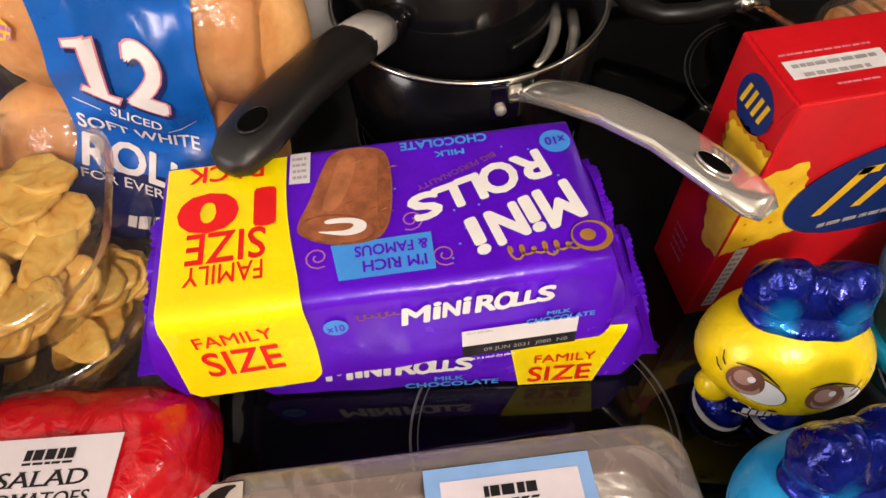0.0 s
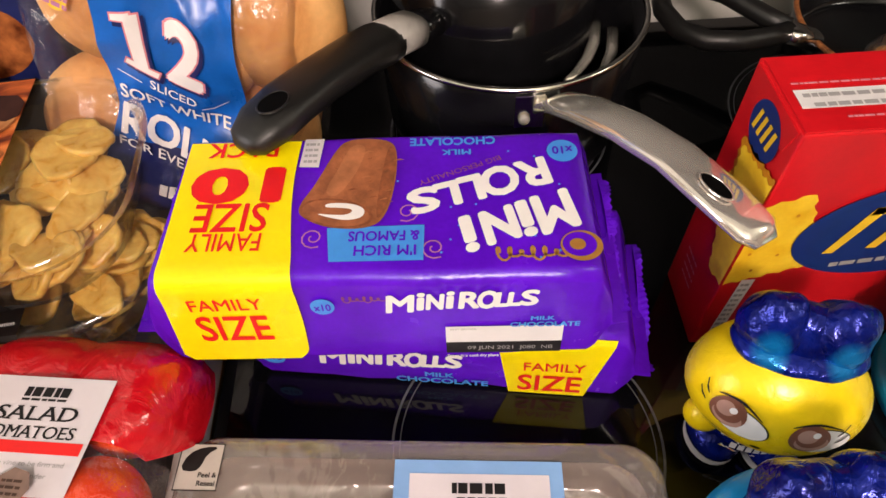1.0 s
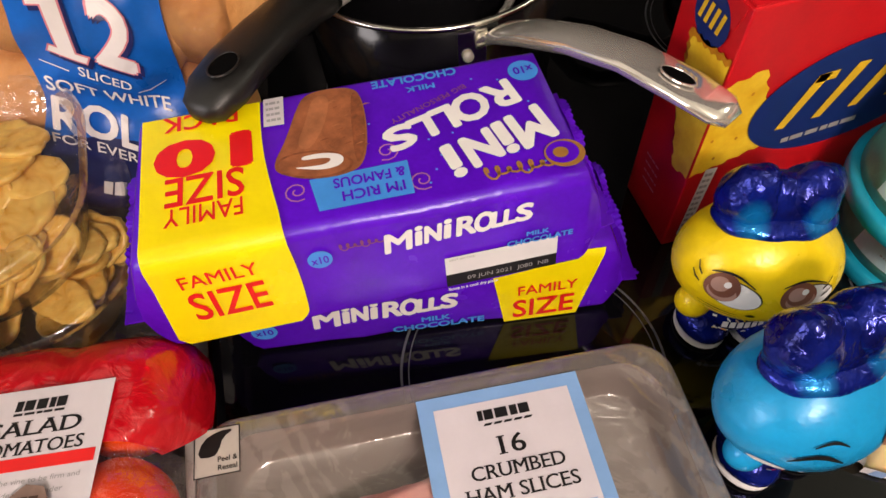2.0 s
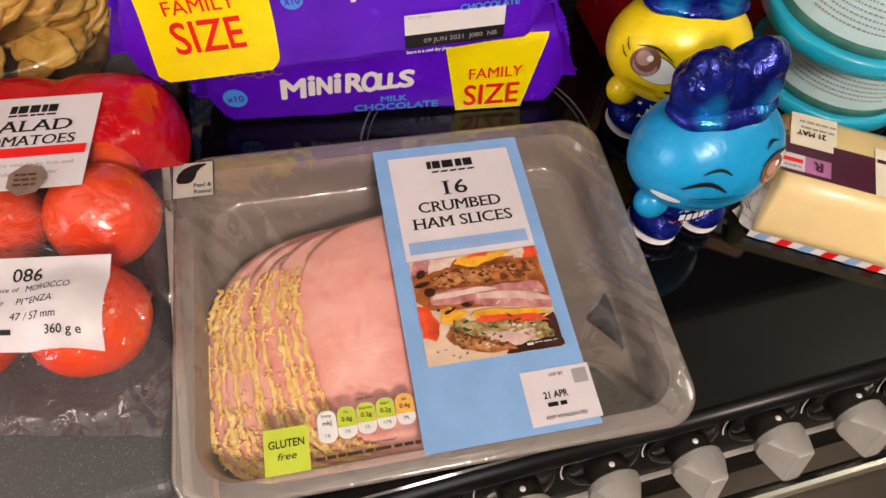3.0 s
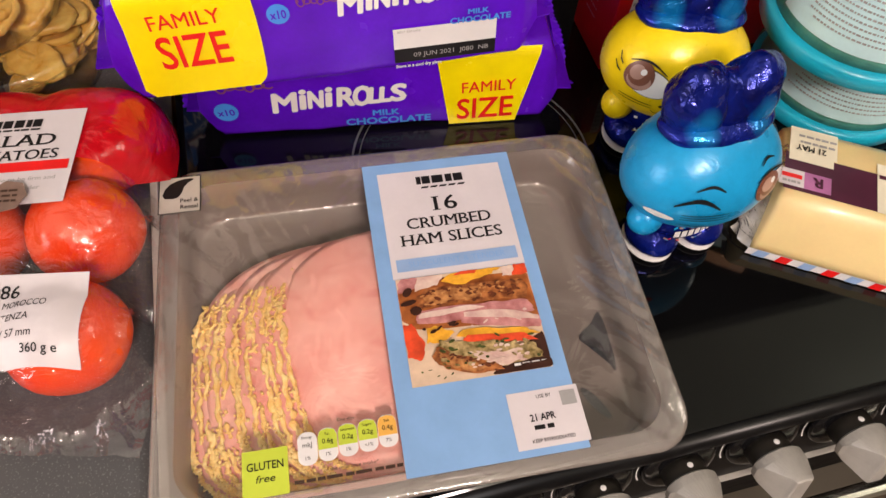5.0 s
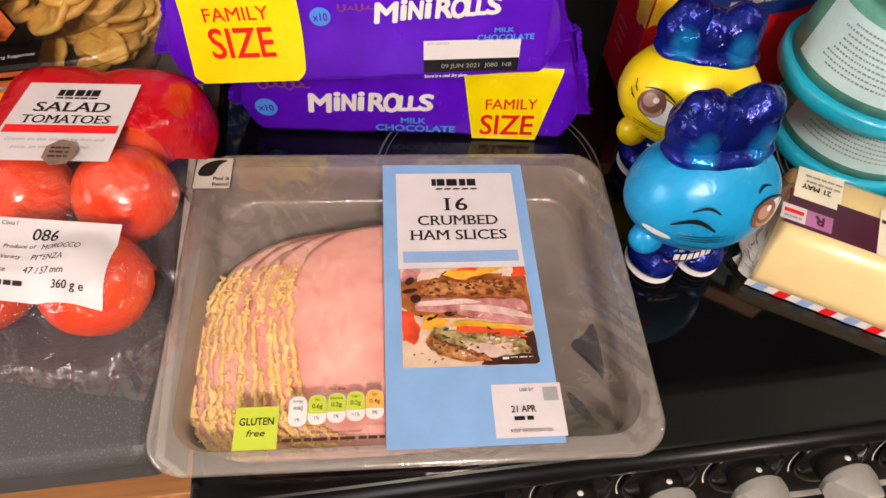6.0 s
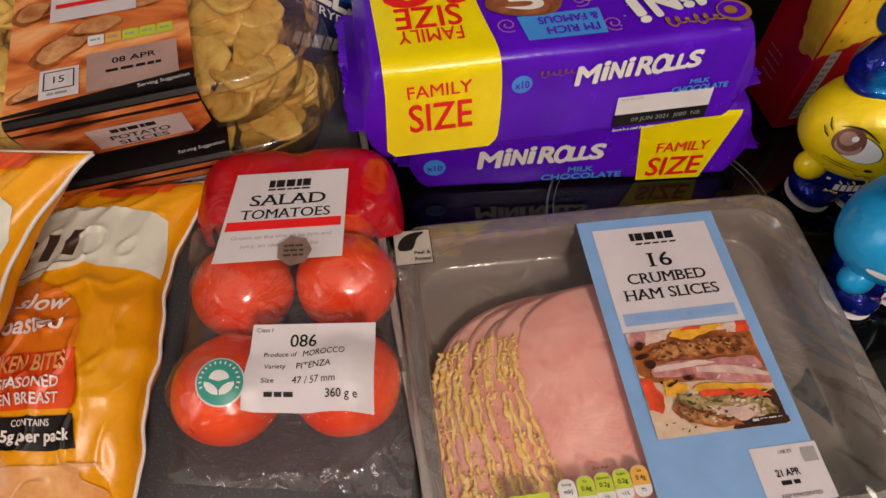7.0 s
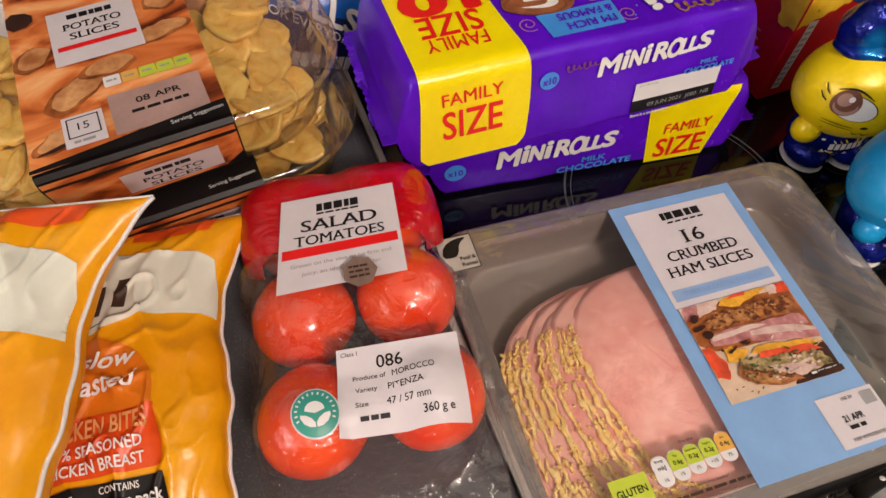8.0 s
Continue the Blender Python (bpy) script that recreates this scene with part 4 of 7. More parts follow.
NS = 13
for k in range(NS):
    q = k / (NS - 1)
    ox, oy = -0.0545 + 0.0520 * q + 0.0007 * math.sin(k * 2.9), -0.0190 + 0.002 * math.sin(k * 1.7)
    z0 = 0.0150 + 0.0095 * q
    pts = slice_outline(k * 0.37, q)
    bend = lambda x, y, kk=k: 0.0010 * noise.noise(Vector((x * 40, y * 40, kk * 2.1))) - 0.0036 * max(0, ((abs(x) / 0.066) ** 2.9 + (abs(y) / 0.0715) ** 2.9) ** 0.345 - 0.55) ** 2 * 4.9
    low = [Vector((x * 0.997 + ox, y * 0.997 + oy, (0.0022 if k == 0 else z0 - 0.0022 + bend(x, y)))) for x, y in pts]
    mid = [Vector((x * 1.000 + ox, y * 1.000 + oy, z0 + 0.0002 + bend(x, y))) for x, y in pts]
    top = [Vector((x * 0.950 + ox, y * 0.950 + oy, z0 + 0.0013 + bend(x, y))) for x, y in pts]
    inner = [Vector((x * 0.6 + ox, y * 0.6 + oy, z0 + 0.0015 + bend(x * 0.6, y * 0.6))) for x, y in pts]
    sl = part("ham_slice", loft([low, mid, top, inner]), M["ham"], ham_tray, "pink cooked ham slice", True)
    rng = random.Random(50 + k)
    bm = bmesh.new()
    edge = [i for i, (x, y) in enumerate(pts) if x < -0.030 and y < 0.058]
    path, rad = [], []
    for i in range(min(edge), max(edge) + 1):
        x, y = pts[i]
        path.append(Vector((x * 1.005 + ox, y * 1.005 + oy, z0 + 0.0015 + bend(x, y))))
        rad.append(rng.uniform(0.0012, 0.0024))
    fine = []
    for p, q2 in zip(path, path[1:]):
        for s in range(6):
            fine.append(p.lerp(q2, s / 6))
    run = []
    for i, p in enumerate(fine):
        low_end = min(1.0, max(0.0, (0.028 - p.y) / 0.03))
        thick = (0.46 + 0.9 * noise.noise(Vector((p.y * 55, k * 1.3, 0.0))) + 0.5 * noise.noise(Vector((p.y * 190, k * 2.3, 4.0)))) * low_end
        if thick > 0.06:
            run.append((p + Vector((0.0006 + 0.0022 * noise.noise(Vector((p.y * 170, k * 1.9, 1.0))), 0, 0.0004)), 0.0008 + 0.0014 * min(1.0, thick)))
        if (thick <= 0.06 or i == len(fine) - 1) and run:
            if len(run) > 3:
                tube([r[0] for r in run], [r[1] * rng.uniform(0.45, 1.35) for r in run], 7, bm, 0, 0.55)
            run = []
        for c in range(3):
            if rng.random() < (0.998 if thick < 0.05 else 0.72):
                continue
            sz = rng.uniform(0.0004, 0.0011)
            off = Vector((rng.uniform(-0.0012, 0.0030), rng.uniform(-0.0010, 0.0010), 0.0006 + rng.uniform(0, 0.0008)))
            mm = Matrix.Translation(p + off) @ Matrix.Rotation(rng.uniform(0, 6), 4, "Z") @ Matrix.Diagonal((sz * rng.uniform(0.8, 1.5), sz, sz * 0.8, 1))
            bmesh.ops.create_icosphere(bm, subdivisions=1, radius=1, matrix=mm)
    part("crumb_edge", bm, M["crumb"], sl, "golden breadcrumb edge", True)

LB = ham_tray


def mprint(u, v, h=0.0):
    return mlid(u - 0.0025, v + 0.0035, h)


print_patch("label_strip", -0.0120, -0.0985, 0.0800, 0.0880, M["paleblue"], LB, mprint, 0.0005, 12, 24, "pale blue printed card label")
print_patch("label_panel", -0.0035, 0.0080, 0.0725, 0.0805, M["pinkwhite"], LB, mprint, 0.0009, 10, 10)
bars(0.0345, 0.0728, 0.030, 0.0056, M["black"], LB, mprint, 5, 0.0013)
for k in range(5):
    print_poly("brand_dash", [(0.0215 + 0.0056 * k, 0.0668), (0.0257 + 0.0056 * k, 0.0668), (0.0267 + 0.0056 * k, 0.0681), (0.0225 + 0.0056 * k, 0.0681)], M["black"], LB, mprint, 0.0013)
lettering("16", 0.0100, 0.0345, 0.0552, M["black"], LB, mprint, 0.0013, 0.0135, serif=True, bold=0.014)
lettering("CRUMBED", 0.0073, 0.0345, 0.0428, M["black"], LB, mprint, 0.0013, 0.0500, serif=True, bold=0.014)
lettering("HAM SLICES", 0.0073, 0.0345, 0.0318, M["black"], LB, mprint, 0.0013, 0.0590, serif=True, bold=0.014)
print_patch("label_band", -0.0005, 0.0120, 0.0695, 0.0200, M["midblue"], LB, mprint, 0.0012, 8, 2)
lettering("SUCCULENT & TENDER", 0.0035, 0.0345, 0.0160, M["paleblue"], LB, mprint, 0.0016, 0.056)

# serving picture of a sandwich on the label
PX0, PY0, PW, PH = -0.0050, -0.0515, 0.0748, 0.0625


def mphoto(u, v, h=0.0):
    return Vector((PX0 + PW * u, PY0 + PH * v, 0.0346 + h))


def wobble(pts, amp, seed, sub=5):
    rng = random.Random(seed)
    outp = []
    for (x0, y0), (x1, y1) in zip(pts, pts[1:] + pts[:1]):
        for s in range(sub):
            k = s / sub
            outp.append((min(1, max(0, x0 + (x1 - x0) * k + rng.uniform(-amp, amp))), min(1, max(0, y0 + (y1 - y0) * k + rng.uniform(-amp, amp)))))
    return outp


photo = [
    ("photobg", [(0, 0), (1, 0), (1, 1), (0, 1)], 0.0),
    ("roast", [(0, 0.60), (0, 0.90), (0.3, 0.97), (1, 0.92), (1, 0.45), (0.6, 0.45), (0.1, 0.5)], 0.01),
    ("photodark", [(0.55, 0.0), (1, 0.0), (1, 0.34), (0.8, 0.2)], 0.01),
    ("photoham", [(0, 0.86), (0.03, 1), (0.16, 1), (0.14, 0.88)], 0.012),
    ("photopale", [(0.13, 0.86), (0.16, 1), (0.36, 1), (0.30, 0.9)], 0.012),
    ("photoegg", [(0.33, 0.92), (0.42, 1.0), (0.8, 1.0), (0.72, 0.93), (0.5, 0.87)], 0.012),
    ("photored", [(0.42, 0.965), (0.5, 1.0), (0.62, 1.0), (0.6, 0.965)], 0.006),
    ("photopale", [(0.80, 0.90), (0.82, 1.0), (0.9, 1), (0.9, 0.9)], 0.01),
    ("photored", [(0.88, 0.88), (0.9, 1.0), (1, 1), (1, 0.9)], 0.01),
    ("crust", [(0.15, 0.68), (0.13, 0.80), (0.22, 0.865), (0.9, 0.86), (0.97, 0.8), (0.95, 0.66), (0.5, 0.69)], 0.010),
    ("crustlt", [(0.20, 0.71), (0.18, 0.79), (0.26, 0.835), (0.6, 0.84), (0.62, 0.72)], 0.014),
    ("photored", [(0.0, 0.25), (0.0, 0.55), (0.08, 0.55), (0.14, 0.36), (0.10, 0.22)], 0.012),
    ("photoham", [(0.10, 0.55), (0.13, 0.66), (0.5, 0.67), (0.95, 0.64), (0.98, 0.52), (0.6, 0.5), (0.3, 0.5)], 0.012),
    ("photopale", [(0.12, 0.59), (0.14, 0.645), (0.5, 0.655), (0.62, 0.62), (0.4, 0.60)], 0.008),
    ("roast", [(0.16, 0.49), (0.18, 0.53), (0.6, 0.52), (0.5, 0.46)], 0.012),
    ("photoegg", [(0.14, 0.36), (0.16, 0.50), (0.26, 0.50), (0.36, 0.42), (0.3, 0.36)], 0.015),
    ("photoham", [(0.42, 0.50), (0.45, 0.60), (0.8, 0.56), (1.0, 0.46), (0.99, 0.36), (0.7, 0.42)], 0.010),
    ("photopale", [(0.44, 0.55), (0.46, 0.60), (0.8, 0.56), (0.99, 0.47), (0.99, 0.43), (0.7, 0.50)], 0.008),
    ("photoegg", [(0.36, 0.38), (0.42, 0.44), (0.85, 0.38), (0.98, 0.30), (0.6, 0.32)], 0.012),
    ("photored", [(0.40, 0.33), (0.45, 0.385), (0.85, 0.33), (0.95, 0.24), (0.6, 0.28)], 0.010),
    ("photosalad", [(0.2, 0.24), (0.24, 0.36), (0.6, 0.30), (0.93, 0.22), (0.95, 0.1), (0.6, 0.05), (0.3, 0.12)], 0.025),
    ("photopale", [(0.45, 0.16), (0.5, 0.24), (0.8, 0.18), (0.86, 0.10), (0.6, 0.08)], 0.03),
    ("crust", [(0.17, 0.20), (0.2, 0.32), (0.35, 0.22), (0.62, 0.08), (0.66, 0.03), (0.45, 0.03), (0.26, 0.10)], 0.012),
    ("crustlt", [(0.21, 0.20), (0.23, 0.27), (0.38, 0.17), (0.55, 0.07), (0.44, 0.06), (0.3, 0.12)], 0.014),
    ("photodark", [(0.7, 0.0), (1, 0.0), (1, 0.06), (0.8, 0.055)], 0.006),
]
crumbs = random.Random(77)
for mn, x0, y0, x1, y1, count, size in (("photodark", 0.0, 0.55, 0.14, 0.9, 3, 0.05), ("crustdark", 0.17, 0.69, 0.93, 0.84, 46, 0.018), ("crustlt", 0.17, 0.70, 0.93, 0.84, 34, 0.012), ("photodark", 0.14, 0.44, 0.40, 0.52, 6, 0.022), ("photopale", 0.46, 0.44, 0.96, 0.56, 8, 0.016), ("photosalad", 0.24, 0.10, 0.90, 0.32, 26, 0.022), ("photopale", 0.40, 0.08, 0.86, 0.26, 30, 0.015), ("herb", 0.24, 0.10, 0.92, 0.34, 16, 0.016), ("herb", 0.02, 0.02, 0.30, 0.16, 8, 0.010), ("crustdark", 0.20, 0.05, 0.60, 0.24, 18, 0.014)):
    for k in range(count):
        cx, cy = crumbs.uniform(x0, x1), crumbs.uniform(y0, y1)
        if mn == "crustdark" and y1 < 0.3:
            cy = 0.25 - (cx - 0.2) * 0.48 + crumbs.uniform(-0.03, 0.03)
        photo.append((mn, oval(cx, max(cy, 0.02), size * crumbs.uniform(0.6, 1.7), size * crumbs.uniform(0.4, 1.0), 9, crumbs.uniform(-50, 50)), 0.0))
for i, (mn, pts, amp) in enumerate(photo):
    print_poly("picture", smooth(wobble(pts, amp, i), 1) if amp else pts, M[mn], LB, mphoto, 0.0006 + 0.00007 * min(i, 26) + 0.000004 * max(0, i - 26))
bars(0.0610, -0.0515, 0.018, 0.0014, M["white"], LB, mprint, 4, 0.0024)

print_patch("date_label", 0.0440, -0.0950, 0.0815, -0.0660, M["pinkwhite"], LB, mprint, 0.0009, 4, 4)
lettering("USE BY", 0.0018, 0.0630, -0.0695, M["black"], LB, mprint, 0.0013)
lettering("21 APR", 0.0036, 0.0600, -0.0800, M["black"], LB, mprint, 0.0013, 0.0130, 0.02)
bars(0.0600, -0.0850, 0.011, 0.0022, M["black"], LB, mprint, 2, 0.0013)
lettering("KEEP REFRIGERATED", 0.0018, 0.0630, -0.0915, M["black"], LB, mprint, 0.0013, 0.022)
print_poly("code_patch", rect(0.0715, -0.0760, 0.0795, -0.0685), M["grey"], LB, mprint, 0.0013)

print_patch("claim_panel", -0.0880, -0.0955, -0.0665, -0.0735, M["lime"], LB, mprint, 0.0006, 4, 4)
lettering("GLUTEN", 0.0038, -0.0772, -0.0812, M["black"], LB, mprint, 0.0010, 0.0170, 0.01)
lettering("free", 0.0034, -0.0772, -0.0872, M["black"], LB, mprint, 0.0010, 0.0090, 0, 0.2)
for k, (mn, w1, w2, w3) in enumerate((("white", "Energy", "mkJ", "1%"), ("lime", "Fat", "0.6g", "1%"), ("lime", "Saturates", "0.2g", "1%"), ("lime", "Sugars", "0.2g", "<1%"), ("amber", "Salt", "0.4g", "7%"))):
    cx = -0.0570 + 0.0098 * k
    cy = -0.0765 + 0.0006 * k
    mlk = lambda u, v, h=0.0, cx=cx, cy=cy: mprint(cx + u, cy + v, h)
    print_poly("nutrition_cell", [(x, y) for x, y in rrect(0.0047, 0.0080, 0.0040, 5)], M["white"], LB, mlk, 0.0006)
    print_poly("nutrition_fill", [(-0.0046, -0.0022), (0.0046, -0.0022), (0.0046, 0.004), (0.0035, 0.0068), (0, 0.0077), (-0.0035, 0.0068), (-0.0046, 0.004)], M[mn], LB, mlk, 0.0009)
    lettering(w1, 0.0013, 0, 0.0050, M["black"], LB, mlk, 0.0013)
    lettering(w2, 0.0023, 0, 0.0012, M["black"], LB, mlk, 0.0013)
    lettering(w3, 0.0017, 0, -0.0047, M["black"], LB, mlk, 0.0013)
lettering("One slice", 0.0016, -0.0375, -0.0650, M["brown"], LB, mprint, 0.0010)
lettering("of the reference intake*", 0.0016, -0.0370, -0.0878, M["brown"], LB, mprint, 0.0010, 0.026)
bars(-0.0380, -0.0915, 0.052, 0.0016, M["brown"], LB, mprint, 9, 0.0010)

print_patch("reseal_mark", -0.1315, 0.0690, -0.1075, 0.0950, M["reseal"], LB, mprint, 0.0006, 3, 3)
for line in (rect(-0.1315, 0.0690, -0.1309, 0.0950), rect(-0.1081, 0.0690, -0.1075, 0.0950), rect(-0.1309, 0.0944, -0.1081, 0.0950), rect(-0.1309, 0.0690, -0.1081, 0.0696)):
    print_poly("reseal_line", line, M["black"], LB, mprint, 0.0008)
print_poly("reseal_picture", smooth([(-0.1300, 0.0800), (-0.1270, 0.0890), (-0.1190, 0.0930), (-0.1100, 0.0930), (-0.1165, 0.0890), (-0.1185, 0.0820), (-0.1215, 0.0790)], 1), M["black"], LB, mprint, 0.0010)
lettering("Peel &", 0.0028, -0.1140, 0.0775, M["black"], LB, mprint, 0.0010, None, 0.01)
lettering("Reseal", 0.0028, -0.1140, 0.0730, M["black"], LB, mprint, 0.0010, None, 0.01)

# where the tray's floor clings to the glass its haze clears
print_poly("clear_patch", smooth([(0.120, -0.012), (0.1135, -0.0215), (0.1028, -0.027), (0.1041, -0.033), (0.1150, -0.037), (0.1185, -0.0545), (0.1210, -0.0465), (0.1215, -0.034), (0.1215, -0.022)], 2), M["cling"], ham_tray, plane_map((-0.004, 0.0025, 0.0), (1, 0, 0), (0, 1, 0), (0, 0, 1)), 0.0026, "clear heart-shaped patch in the tray floor")

print_poly("clear_patch", oval(0.098, -0.066, 0.0115, 0.0030, 24, -58), M["cling"], ham_tray, plane_map((0, 0, 0), (1, 0, 0), (0, 1, 0), (0, 0, 1)), 0.0026)

# ---- tomato bag ----
TB = thing("tomato_bag", pose(-0.140, 0.180, W + 0.0005, 0, 0, -8), "clear film bag of six red salad tomatoes", "tomato bag")
TOM = [(x + 0.006, y + 0.005, r, rz) for x, y, r, rz in [(-0.0305, -0.0600, 0.0292, 0.0275), (0.0300, -0.0590, 0.0288, 0.0270), (-0.0295, -0.0005, 0.0285, 0.0265), (0.0290, 0.0010, 0.0285, 0.0265), (-0.0285, 0.0585, 0.0285, 0.0262), (0.0290, 0.0590, 0.0285, 0.0262)]]
for i, (x, y, r, rz) in enumerate(TOM):
    bm = ball(r, r * 1.01, rz, None, 36, 22)
    for v in bm.verts:
        ang = math.atan2(v.co.y, v.co.x)
        v.co *= 1 + 0.012 * math.cos(5 * ang + i) * (1 - (v.co.z / rz) ** 2)
        if v.co.z > 0:
            v.co.z -= 0.0025 * math.exp(-(v.co.x ** 2 + v.co.y ** 2) / 0.00004)
    tm = part("tomato", bm, M["tomato"], TB, "", True)
    tm.matrix_local = pose(x, y, rz + 0.001, (i * 23) % 40 - 20, (i * 37) % 50 - 25, i * 40)


def bag_h(x, y):
    """Height of the film drawn over the tomatoes."""
    zs = 0.0
    for tx, ty, r, rz in TOM:
        d2 = (x - tx) ** 2 + (y - ty) ** 2
        rr = r + 0.0008
        if d2 < rr * rr:
            zs = max(zs, rz + math.sqrt(rr * rr - d2) * rz / r)
    ax, ay = 0.060, 0.0895
    fx, fy = max(0, abs(x) - 0.030), max(0, abs(y) - 0.060)
    d = math.sqrt(fx * fx + fy * fy)
    tent = 0.051 * max(0, 1 - (d / 0.034) ** (2.0 if y < 0.02 else 3.6)) if d < 0.034 else 0.0
    if abs(x) < 0.034 and abs(y) < 0.066:
        tent = max(tent, 0.0490)
    crease = 1 - abs(noise.noise(Vector((x * 38, y * 22, 2.0)))) * 3.2
    base = 0.0012 + 0.0065 * max(0, crease) ** 2 + 0.0020 * max(0, noise.noise(Vector((x * 110, y * 80, 6.0))))
    z = max(zs + 0.0005 if zs else 0, tent, base)
    return z


BX, BY = 0.064, 0.122
nu, nv = 68, 116
cell = {}
for j in range(nv + 1):
    for i in range(nu + 1):
        x, y = -BX + 2 * BX * i / nu, -BY + 2 * BY * j / nv
        cell[i, j] = bag_h(x, y)
for it in range(3):
    cell2 = dict(cell)
    for j in range(1, nv):
        for i in range(1, nu):
            s = (cell[i - 1, j] + cell[i + 1, j] + cell[i, j - 1] + cell[i, j + 1]) / 4
            cell2[i, j] = max(cell[i, j] * 0.4 + s * 0.6, 0)
    cell = cell2
for (i, j), z in list(cell.items()):
    x, y = -BX + 2 * BX * i / nu, -BY + 2 * BY * j / nv
    for tx, ty, r, rz in TOM:
        d2 = ((x - tx) ** 2 + (y - ty) ** 2) / (r + 0.0012) ** 2
        if d2 < 1:
            cell[i, j] = max(cell[i, j], 0.001 + rz + rz * 1.02 * math.sqrt(1 - d2))


def bag_z(x, y):
    fi, fj = (x + BX) / (2 * BX) * nu, (y + BY) / (2 * BY) * nv
    i, j = min(max(int(fi), 0), nu - 1), min(max(int(fj), 0), nv - 1)
    a, b = fi - i, fj - j
    return (cell[i, j] * (1 - a) + cell[i + 1, j] * a) * (1 - b) + (cell[i, j + 1] * (1 - a) + cell[i + 1, j + 1] * a) * b + 0.0012


def mbag(x, y, h=0.0):
    return Vector((x, y, bag_z(x, y) + h))


def bag_sheet(y0, y1, mate, name, label):
    bm = bmesh.new()
    n1 = int((y1 - y0) / (2 * BY) * nv)
    rows = []
    for j in range(n1 + 1):
        y = y0 + (y1 - y0) * j / n1
        wob = 0.0035 * noise.noise(Vector((y * 60, 5.0, 0)))
        squeeze = 1 - 0.10 * max(0, (abs(y) - 0.09) / 0.036) + 0.02 * min(1.0, max(0.0, (y - 0.02) / 0.02)) - 0.20 * max(0.0, (y - 0.068) / 0.037) ** 2
        row = []
        for i in range(nu + 1):
            x = (-BX + 2 * BX * i / nu)
            xx = x * squeeze + (wob if abs(x) > 0.055 else 0)
            yy = y + 0.004 * noise.noise(Vector((x * 45, y * 3, 1.0))) * (1 if abs(y) > 0.11 else 0)
            yy -= 0.16 * x * min(1.0, max(0.0, (-0.088 - y) / 0.02))
            z = bag_z(min(max(x + 0.005, -BX), BX), y)
            if y0 > 0 and y < 0.10:
                # the red film is drawn tight into a smooth cap
                k = max(0.0, (y - 0.070) / 0.037)
                q = -1 + 2 * i / nu
                near = max(0.0, 1 - (y - y0) / 0.022)
                half = (0.0630 - 0.015 * near ** 2) * (1 - 0.16 * k ** 2)
                xx = q * half
                low = 0.0015 + 0.026 * near
                z = low + (0.0555 - low) * math.sqrt(max(0.0, 1 - k ** 2.2)) * max(0.0, 1 - abs(q) ** 6) ** 0.42
                z += (0.0008 * noise.noise(Vector((x * 60, y * 40, 3.0))) - 0.0035 * math.exp(-(q / 0.14) ** 2)) * (1 - abs(q) ** 6)
                if k:
                    z = max(z, 0.0015)
            row.append(bm.verts.new((xx + 0.005, yy, z)))
        rows.append(row)
    for j in range(n1):
        for i in range(nu):
            bm.faces.new((rows[j][i], rows[j][i + 1], rows[j + 1][i + 1], rows[j + 1][i]))
    sheet = part(name, bm, mate, TB, label, True)
    if "clear" in label:
        sheet.visible_shadow = False


bag_sheet(-0.1020, 0.0345, M["bagfilm"], "film", "clear crinkled plastic film")
bag_sheet(0.0345, 0.1050, M["redfilm"], "red_film", "red printed plastic film")
bag_sheet(0.1050, BY, M["bagfilm"], "film_end", "clear crimped film end")


def flat_label(x00, y00, x10, y10, x11, y11, x01, y01, zs):
    """A stiff paper label that lies on the film between four corners."""
    cs = [Vector((x, y, z)) for (x, y), z in zip(((x00, y00), (x10, y10), (x11, y11), (x01, y01)), zs)]

    def mp(u, v, h=0.0):
        p = cs[0].lerp(cs[1], u).lerp(cs[3].lerp(cs[2], u), v)
        return Vector((p.x, p.y, max(p.z, bag_z(p.x, p.y)) + h))
    return mp


l1 = flat_label(-0.0330, 0.0045, 0.0365, 0.0055, 0.0390, 0.0650, -0.0250, 0.0640, (0.0565, 0.0565, 0.0572, 0.0572))
print_patch("front_label", 0, 0, 1, 1, M["pinkwhite"], TB, l1, 0.0006, 12, 12, "white paper label")
bars(0.5, 0.86, 0.38, 0.085, M["black"], TB, l1, 5, 0.0010)
bars(0.5, 0.79, 0.38, 0.02, M["black"], TB, l1, 5, 0.0010)
lettering("SALAD", 0.125, 0.5, 0.67, M["black"], TB, l1, 0.0010, 0.64, serif=True, bold=0.014)
lettering("TOMATOES", 0.105, 0.5, 0.51, M["black"], TB, l1, 0.0010, 0.74, serif=True, bold=0.014)
print_patch("label_band", 0.03, 0.335, 0.97, 0.435, M["red"], TB, l1, 0.0010, 12, 2)
lettering("Grown on the vine to be firm and", 0.04, 0.5, 0.255, M["grey"], TB, l1, 0.0010, 0.80)
lettering("juicy, an ideal all rounder", 0.04, 0.5, 0.155, M["grey"], TB, l1, 0.0010, 0.62)
l2 = flat_label(-0.0115, -0.0735, 0.0520, -0.0775, 0.0540, -0.0335, -0.0070, -0.0325, (0.045, 0.041, 0.053, 0.056))
print_patch("back_label", 0, 0, 1, 1, M["pinkwhite"], TB, l2, 0.0006, 12, 12, "white paper weight label")
lettering("086", 0.145, 0.42, 0.80, M["black"], TB, l2, 0.0010, 0.21, 0.01)
lettering("Class I", 0.05, 0.10, 0.93, M["black"], TB, l2, 0.0010, 0.13)
lettering("Produce of", 0.055, 0.25, 0.635, M["black"], TB, l2, 0.0010, 0.26)
